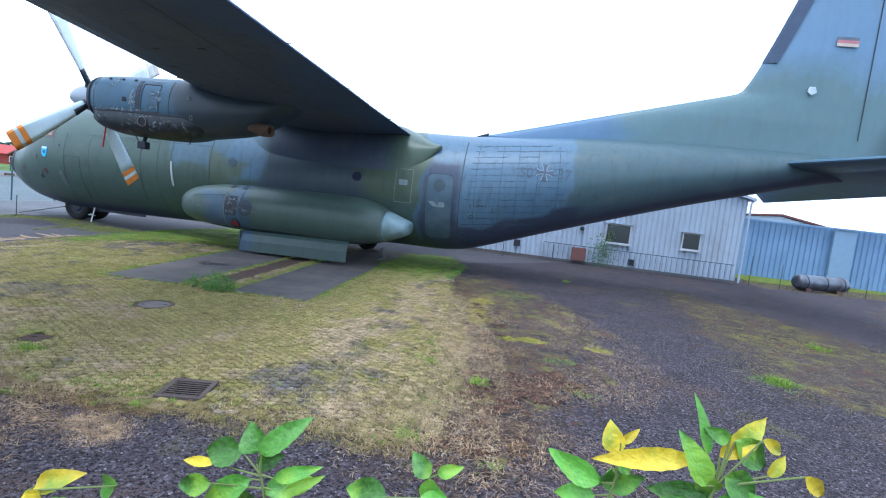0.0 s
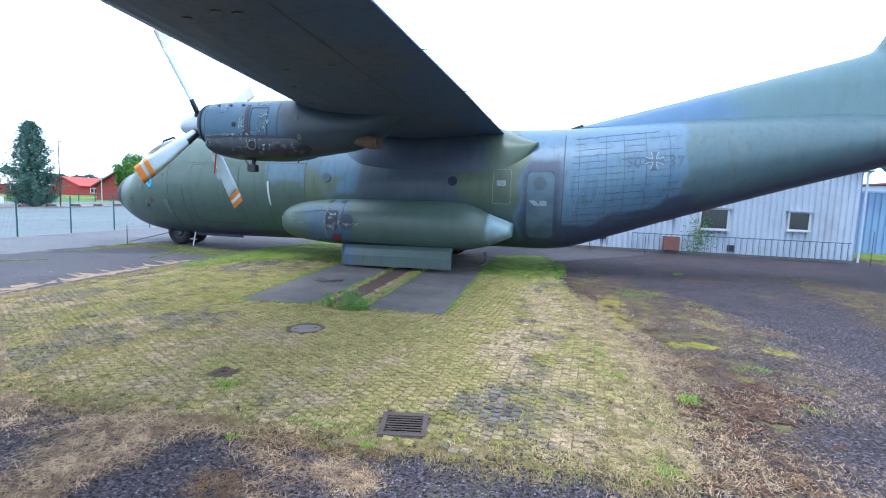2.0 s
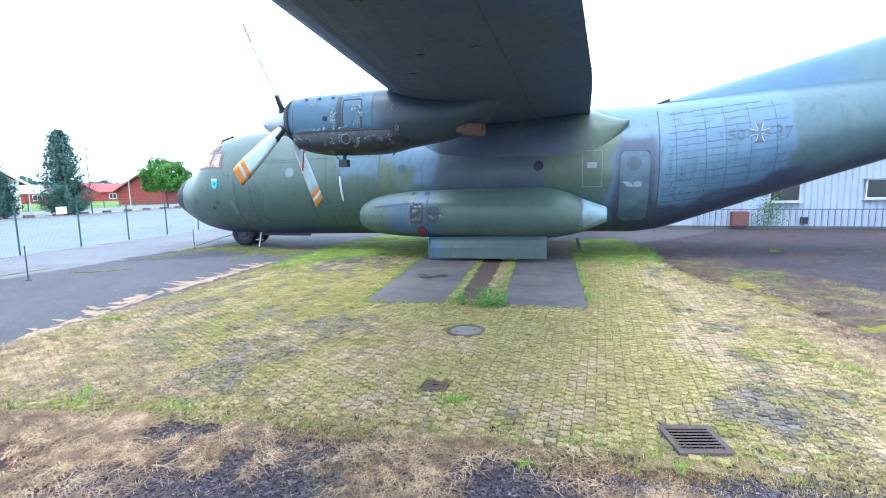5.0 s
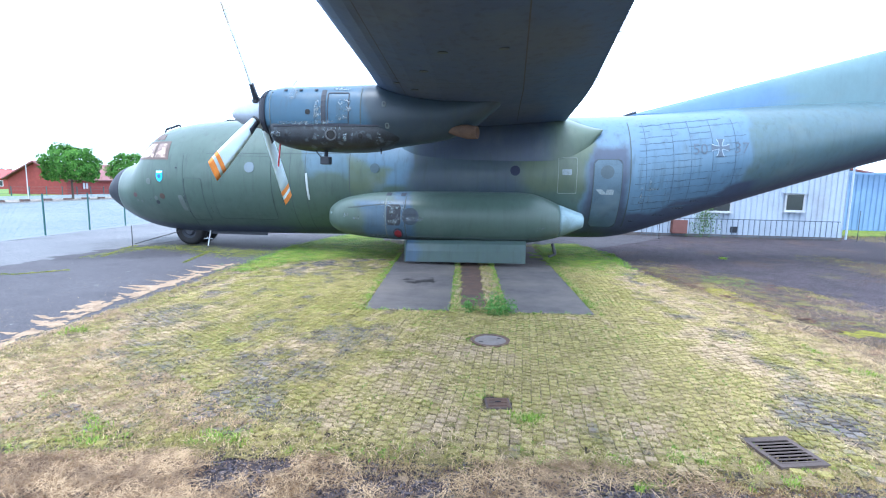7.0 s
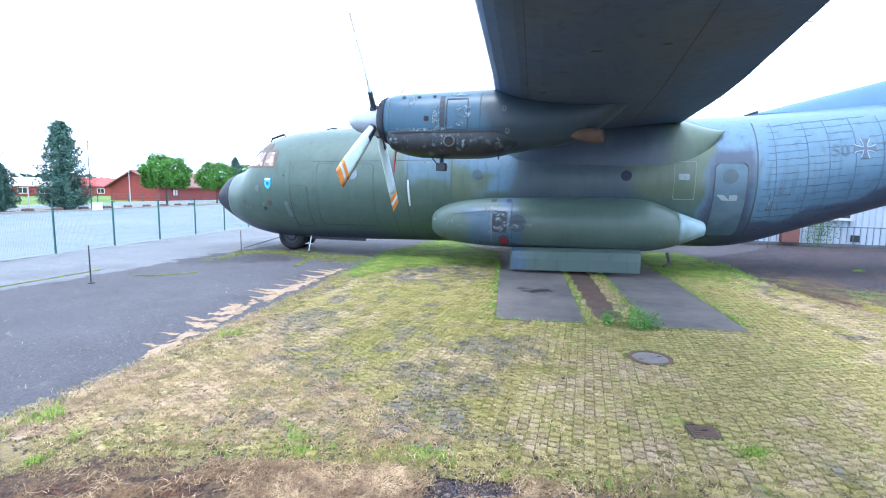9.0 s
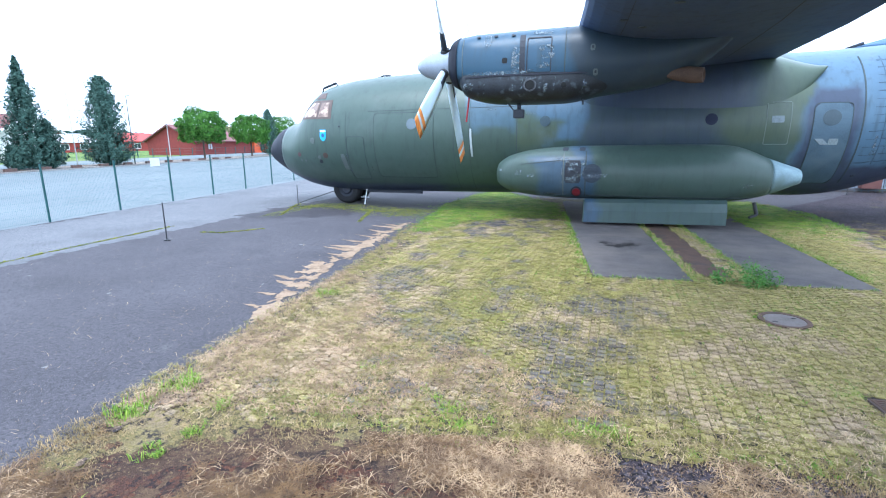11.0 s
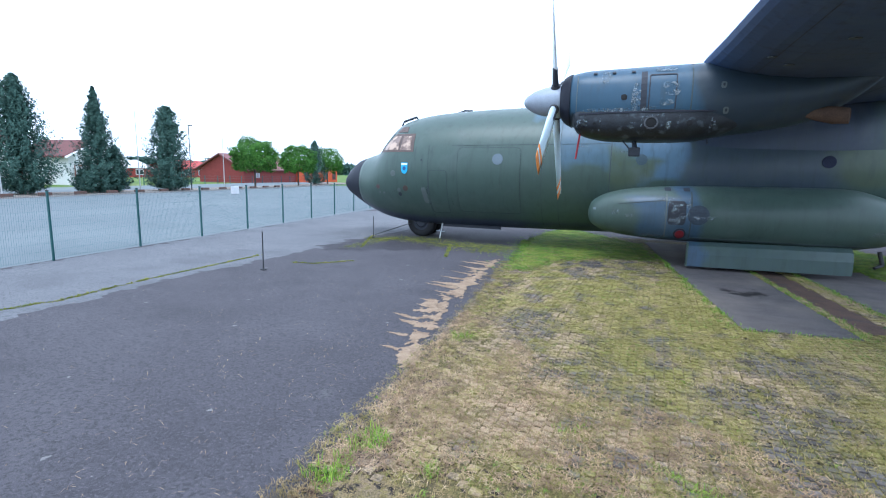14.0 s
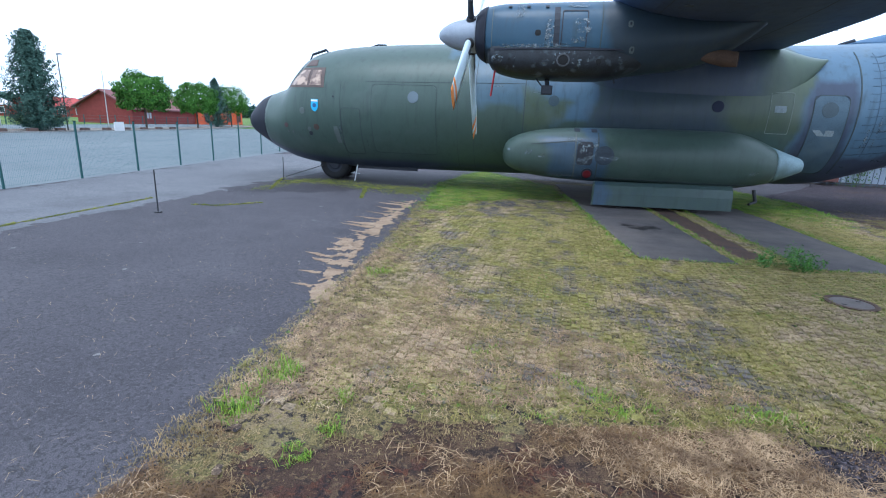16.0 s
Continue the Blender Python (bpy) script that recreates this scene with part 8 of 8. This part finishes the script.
straws("straw_litter", [(x, y) for x, y, s in spots_in(EASTZ, 12000, (1, 1), lambda x, y: noise.noise((x * .8 + 60, y * .8, 1)) > rng.uniform(-.3, .5))], M_deadstraw, "dry straw on brown moss", "straw", ln=(0.03, 0.12), w=0.0018, z=0.026)

straws("straw_litter", [(x, y) for x, y, s in spots_in([(-1.9, 4.3), (-1.9, 8), (-2.6, 12), (-0.9, 12), (0.2, 8), (0.2, 4.2)], 15000, (1, 1), lambda x, y: noise.noise((x * .9 + 80, y * .9, 1)) > rng.uniform(-.4, .3))], M_straw, "pale straw along the side of the paving", "straw", ln=(0.03, 0.12), w=0.0014, z=0.02)
CORNER = [(-12.7, 3.3), (-13.0, 8.2), (-12.2, 7.6), (-11.2, 6.2), (-9.6, 5.2), (-8.2, 4.4), (-9.4, 3.95), (-11.2, 3.6)]
straws("straw_litter", [(x, y) for x, y, s in spots_in(CORNER, 17000, (1, 1), lambda x, y: noise.noise((x * 1.1 + 20, y * 1.1, 1)) + .5 * noise.noise((x * 4, y * 4, 9)) > rng.uniform(-.55, .3))], M_pinkstraw, "pale reddish straw matted over the corner of the paving", "straw", ln=(0.03, 0.12), w=0.0022, z=0.022)
HALF = [(-12.6, 4.0), (-13.0, 9.5), (-9.0, 9.5), (-7.6, 7), (-7.6, 4.3), (-9.6, 4.0)]
straws("moss_strands", [in_joint(x, y) if rng.random() < .3 else (x, y) for x, y, s in spots_in(HALF, 20000, (1, 1), lambda x, y: noise.noise((x * 1.3 + 90, y * 1.3, 1)) + .6 * noise.noise((x * 4, y * 4, 29)) > rng.uniform(-.6, .3))], M_strand, "flat withered grass over the paving", "grass", ln=(0.03, 0.1), w=0.0022, z=0.021)
WEST = [(-20, 0), (-20, 9), (-14, 12), (-13.2, 6), (-12.8, 2), (-13, 0)]
straws("straw_litter", [(x, y) for x, y, s in spots_in(WEST, 900, (1, 1), lambda x, y: rng.random() < math.exp((x + 13) * .45))], M_straw, "stray dry stalks on the asphalt", "straw", ln=(0.03, 0.11), w=0.0012, z=0.004)

TUFTS = [(-12.46, 3.77, 1.7), (-12.53, 3.15, 1.6), (-12.57, 6.74, 1.5), (-11.81, 3.58, 1.0), (-11.73, 3.12, 1.0), (-11.8, 2.84, 1.1), (-9.48, 3.9, 1.1), (-9.89, 4.24, 1.0), (-11.74, 2.19, 1.4), (-8.54, 4.1, 1.2),
         (-8.3, 4.12, 1.1), (-9.73, 4.01, 1.2), (-4.02, 4.37, 1.0), (-4.72, 4.22, 0.9), (-3.11, 6.77, 0.8), (-6.13, 5.39, 1.1), (-5.57, 4.93, 1.5), (-10.06, 4.3, 0.9), (-10.8, 4.65, 0.9), (-3.26, 6.69, 0.8), (-0.74, 4.57, 1.2),
         (-2.12, 7.93, 0.9), (-1.05, 7.82, 1.2), (-0.97, 6.91, 1.2), (-4.24, 4.36, 1.0), (4.83, 8.74, 1.8), (7.47, 12.3, 1.8), (-0.12, 6.35, 1.3), (2.19, 18.47, 1.4)]
TUFTS += [(rng.uniform(-12.0, -1.2), rng.uniform(4.3, 8.5), rng.uniform(.3, .75)) for _ in range(75)]
TUFTS += [(rng.gauss(-9.4, 1.1), rng.gauss(5.4, 0.9), rng.uniform(.3, .65)) for _ in range(45)]
TUFTS += [(x, 4.15 + .03 * (x + 4) - .25 * (x < -9) + rng.gauss(0, .12), rng.uniform(.45, .9)) for x in [rng.uniform(-11.6, -1.0) for _ in range(26)]]
ex = []
for x, y, s in TUFTS:
    for _ in range(int(7 * s)):
        ex.append((x + rng.gauss(0, 0.055 * s), y + rng.gauss(0, 0.055 * s), s * rng.uniform(.6, 1.1)))
blades("weed_tufts", ex, M_weed, "fresh green weed tufts", "weeds", h=(0.03, 0.09), w=0.0035, lean=1.0, per=24, spread=0.06)
EDGE = []
for poly in (SLABS[0], SLABS[1]):
    for (x0, y0), (x1, y1) in zip(poly, poly[1:] + poly[:1]):
        n = int(math.hypot(x1 - x0, y1 - y0) * 45)
        for i in range(n):
            u = rng.random()
            x, y = x0 + (x1 - x0) * u + rng.gauss(0, .09), y0 + (y1 - y0) * u + rng.gauss(0, .07)
            if not any(inside(s, x, y) for s in SLABS) and y < 17:
                EDGE.append((x, y, rng.uniform(.6, 1.3)))
blades("slab_edge_grass", EDGE, M_grass, "green grass along the slab edges", "grass", h=(0.04, 0.1), w=0.005, per=8, spread=0.06)
lawn = spots_in(LAWN, 3200, (0.5, 1.1)) + spots_in([(-4.2, 14.4), (-2.6, 13.6), (-1.7, 15), (-1.6, 19), (-2.5, 21), (-4.4, 20)], 1200, (0.7, 1.2))
blades("lawn", lawn, M_grass, "bright green grass below the aircraft", "grass", h=(0.03, 0.08), w=0.006, per=9, spread=0.12)
blades("edge_grass", [(-12.7 - .1 * (y - 6) * (y > 6) + rng.gauss(0, .12), y, rng.uniform(.5, 1.2)) for y in [rng.uniform(2.0, 13) for _ in range(420)]], M_drygrass, "yellow-green grass along the asphalt edge", "grass", h=(0.02, 0.055), w=0.0022, lean=1.8, per=14, spread=0.1)
blades("front_edge_grass", [(x, 4.2 + .03 * (x + 4) + rng.gauss(0, .13), rng.uniform(.5, 1.2)) for x in [rng.uniform(-11.5, -0.5) for _ in range(750)]], M_grass_y, "yellow-green grass along the front edge of the paving", "grass", h=(0.015, 0.05), w=0.0022, lean=1.9, per=14, spread=0.1)
blades("edge_grass", [(-0.95 - .06 * max(0, y - 8) ** 1.3 + rng.gauss(0, .16), y, rng.uniform(.5, 1.2)) for y in [rng.uniform(4.4, 14) for _ in range(620)]], M_grass_y, "yellow-green grass along the side of the paving", "grass", h=(0.02, 0.05), w=0.0022, lean=1.9, per=14, spread=0.1)
chips = spots_in([(-6, 1.0), (-4.5, 4.0), (-0.6, 4.3), (-0.3, 9), (1.5, 12), (7, 12), (6, 3), (2, 1.2)], 26000, (0.6, 2.2))
vs, fs = [], []
for x, y, s in chips:
    q = 0.0055 * s
    a = rng.uniform(0, 6.283)
    k = len(vs)
    for i in range(4):
        b = a + i * 1.571 + rng.uniform(-.3, .3)
        vs.append((x + q * 1.3 * math.cos(b), y + q * math.sin(b), 0.004 + q * 0.3))
    vs.append((x + rng.uniform(-.3, .3) * q, y, 0.004 + q * 1.2))
    fs += [(k, k + 1, k + 4), (k + 1, k + 2, k + 4), (k + 2, k + 3, k + 4), (k + 3, k, k + 4)]
me = bpy.data.meshes.new("loose_chippings")
me.from_pydata(vs, [], fs)
me.materials.append(mat("stone_chips", (0.11, 0.097, 0.11), 0.9, 0.6, 3, island=0.9))
tagged(new("loose_chippings", me), "loose dark stone chippings on the asphalt", "gravel", "", "stuff")
# leafy weed before the slabs, with broader leaves
t = thing("leafy_weed", (-6.05, 9.2, 0), "bushy green weed growing at the trench", "weed")
wl_pts = []
for k in range(26):
    a, d = rng.uniform(0, 6.283), 0.42 * math.sqrt(rng.random())
    x, y, hh = -6.05 + d * math.cos(a) * 1.1, 9.2 + d * math.sin(a) * .8, rng.uniform(.16, .42) * (1.2 - d)
    tx, ty = x + rng.gauss(0, .07), y + rng.gauss(0, .07)
    bm = bmesh.new()
    rod(bm, (x, y, 0), (tx, ty, hh), 0.005, 0.002, 5)
    part("stem", bm, M_stem, t)
    for _ in range(44):
        u = rng.random() ** .7
        wl_pts.append((Vector((x + (tx - x) * u + rng.gauss(0, .045), y + (ty - y) * u + rng.gauss(0, .045), max(.012, hh * u + rng.gauss(0, .03)))), Vector((rng.gauss(0, .5), rng.gauss(0, .5), 1)).normalized(), rng.uniform(.6, 1.4)))
leaves_mesh("foliage", wl_pts, 0.026, leaf_mat("weed_leaf", (0.045, 0.14, 0.025), (0.14, 0.3, 0.06)), t, 0.8)
cr = []
for (x0, y0), (x1, y1) in (((-19.9, 5.6), (-20.1, 7.4)), ((-20.1, 7.4), (-20.16, 11.2)), ((-18.6, 10.7), (-18.0, 10.85)), ((-18.0, 10.85), (-17.35, 11.65)), ((-16.0, 15.9), (-15.3, 13.5)), ((-19.5, 16.7), (-18.4, 13.9)), ((-19.4, 15.9), (-17.5, 16.4)), ((-17.5, 16.2), (-15.4, 15.6)), ((-20.0, 5.6), (-20.6, 2.0))):
    for i in range(int(60 * math.hypot(x1 - x0, y1 - y0))):
        u = rng.random()
        cr.append((x0 + (x1 - x0) * u + rng.gauss(0, .025), y0 + (y1 - y0) * u + rng.gauss(0, .03), rng.uniform(.4, 1.1)))
blades("crack_moss", cr, M_nosemoss, "moss and grass in a long asphalt crack", "grass", h=(0.015, 0.05), w=0.009, per=6, spread=0.05)
EW = spots_in([(-0.3, 8), (2.2, 9), (1.5, 14), (-1, 18), (-1.5, 14)], 700, (.4, 1.0)) + spots_in([(4, 8), (5.6, 7.6), (9.5, 13), (6.5, 21), (5.4, 14)], 900, (.5, 1.4)) + spots_in([(13, 27), (22, 29), (30, 34), (14, 34)], 1200, (1.5, 3.2))
blades("weeds", EW, M_strand, "sparse weeds on mossy asphalt", "weeds", h=(0.015, 0.045), w=0.0028, lean=1.9, per=12, spread=0.16)
vine = []
for i in range(260):
    vine.append((Vector((4.9 + rng.gauss(0, .35), 27.1 + rng.uniform(-.1, .1), abs(rng.gauss(0.9, .6)))), Vector((0, -1, .3)), rng.uniform(.6, 1.3)))
t = thing("wall_shrub", (4.9, 27.1, 0), "thin green shrub against the hall wall", "shrub")
leaves_mesh("foliage", vine, 0.06, leaf_mat("wall_shrub_leaf", (0.05, 0.11, 0.03), (0.12, 0.2, 0.07)), t)
bm = bmesh.new()
rod(bm, (4.9, 27.1, 0), (5.0, 27.1, 1.8), 0.02, 0.008, 6)
part("stem", bm, M_bark, t)

# ---- paving setts ----
bed = bpy.data.objects["paved_area"]
ROOT[bed] = Vector((0, 0, 0))
ang = radians(-3.0)
ca_, sa_ = math.cos(ang), math.sin(ang)
SHAPES = []
for k in range(9):
    a, b = 0.5 * SETT_X - 0.0015 - 0.003 * rng.random(), 0.5 * SETT_Y - 0.006 - 0.008 * rng.random()
    top = [(sx * a - sx * rng.uniform(0, .004), sy * b - sy * rng.uniform(0, .008)) for sx, sy in ((-1, -1), (1, -1), (1, 1), (-1, 1))]
    vs = [(x, y, 0.0) for x, y in top] + [(x * .98, y * .98, 0.022) for x, y in top] + [(x * .94, y * .88, 0.028) for x, y in top]
    fs = [(8, 9, 10, 11)] + [(i, (i + 1) % 4, 4 + (i + 1) % 4, 4 + i) for i in range(4)] + [(4 + i, 4 + (i + 1) % 4, 8 + (i + 1) % 4, 8 + i) for i in range(4)]
    SHAPES.append((vs, fs))
NEAR_MESH = []
for vs, fs in SHAPES:
    me = bpy.data.meshes.new("sett")
    me.from_pydata(vs, [], fs)
    me.materials.append(M_paver1)
    NEAR_MESH.append(me)
FRONT_EDGE = [(-12.45, 2.9), (-11.2, 3.6), (-9.9, 3.75), (-8.3, 4.0), (-6.3, 4.1), (-4.5, 4.15), (-2.3, 4.3), (-0.4, 4.45)]


def front_y(x):
    return interp(FRONT_EDGE, x)[0]


vs_all, fs_all, grown_all, singles = [], [], [], 0
for i in range(-126, 8):
    for j in range(24, 146):
        u, v = i * SETT_X + rng.uniform(-.003, .003), (j + 0.5 * (i % 2)) * SETT_Y + rng.uniform(-.004, .004)
        x, y = u * ca_ - v * sa_ - 0.2, u * sa_ + v * ca_
        if y > 15.6 or not inside(PAVED_EDGE, x, y) or not free(x, y) or inside(LAWN, x, y):
            continue
        rim = min((x + 12.55 + .1 * max(0, y - 6)) / 0.6, (y - front_y(x)) / 0.45, (-0.75 - .06 * max(0, y - 8) ** 1.3 - x) / 0.8)
        if rng.random() < 0.015 + 0.75 * (1 - rim) * (rim < 1):
            continue
        r, dz = ang + rng.gauss(0, .02), rng.gauss(0, .0035) + 0.006 * noise.noise((x * .8, y * .8, 21))
        k = rng.randrange(9)
        g_ = (*growth(x, y), 1.0)
        if -5.6 < x < -2.1 and y < 5.0 and singles < 290:
            ob = new("sett", NEAR_MESH[k])
            ob.parent = bed
            ob.matrix_basis = Matrix.Translation((x, y, 0.003 + dz)) @ Matrix.Rotation(r, 4, "Z")
            ob.color = g_
            singles += 1
            continue
        c_, s_ = math.cos(r), math.sin(r)
        tx, ty = rng.gauss(0, .03), rng.gauss(0, .03)
        b0 = len(vs_all)
        vs_all += [(x + px * c_ - py * s_, y + px * s_ + py * c_, 0.003 + dz + pz + (px * tx + py * ty if pz else 0)) for px, py, pz in SHAPES[k][0]]
        fs_all += [tuple(q + b0 for q in f_) for f_ in SHAPES[k][1]]
        corner = [(*growth(x + px * c_ - py * s_, y + px * s_ + py * c_), 1.0) for px, py, pz in SHAPES[k][0][:4]]
        grown_all += [v_ for q in corner * 3 for v_ in q]
me = bpy.data.meshes.new("setts")
me.from_pydata(vs_all, [], fs_all)
me.materials.append(M_paver)
me.attributes.new("growth", "FLOAT_COLOR", "POINT").data.foreach_set("color", grown_all)
ob = new("setts", me)
ob.parent = bed
tagged(ob, "worn grey paving setts", "", "", "stuff")
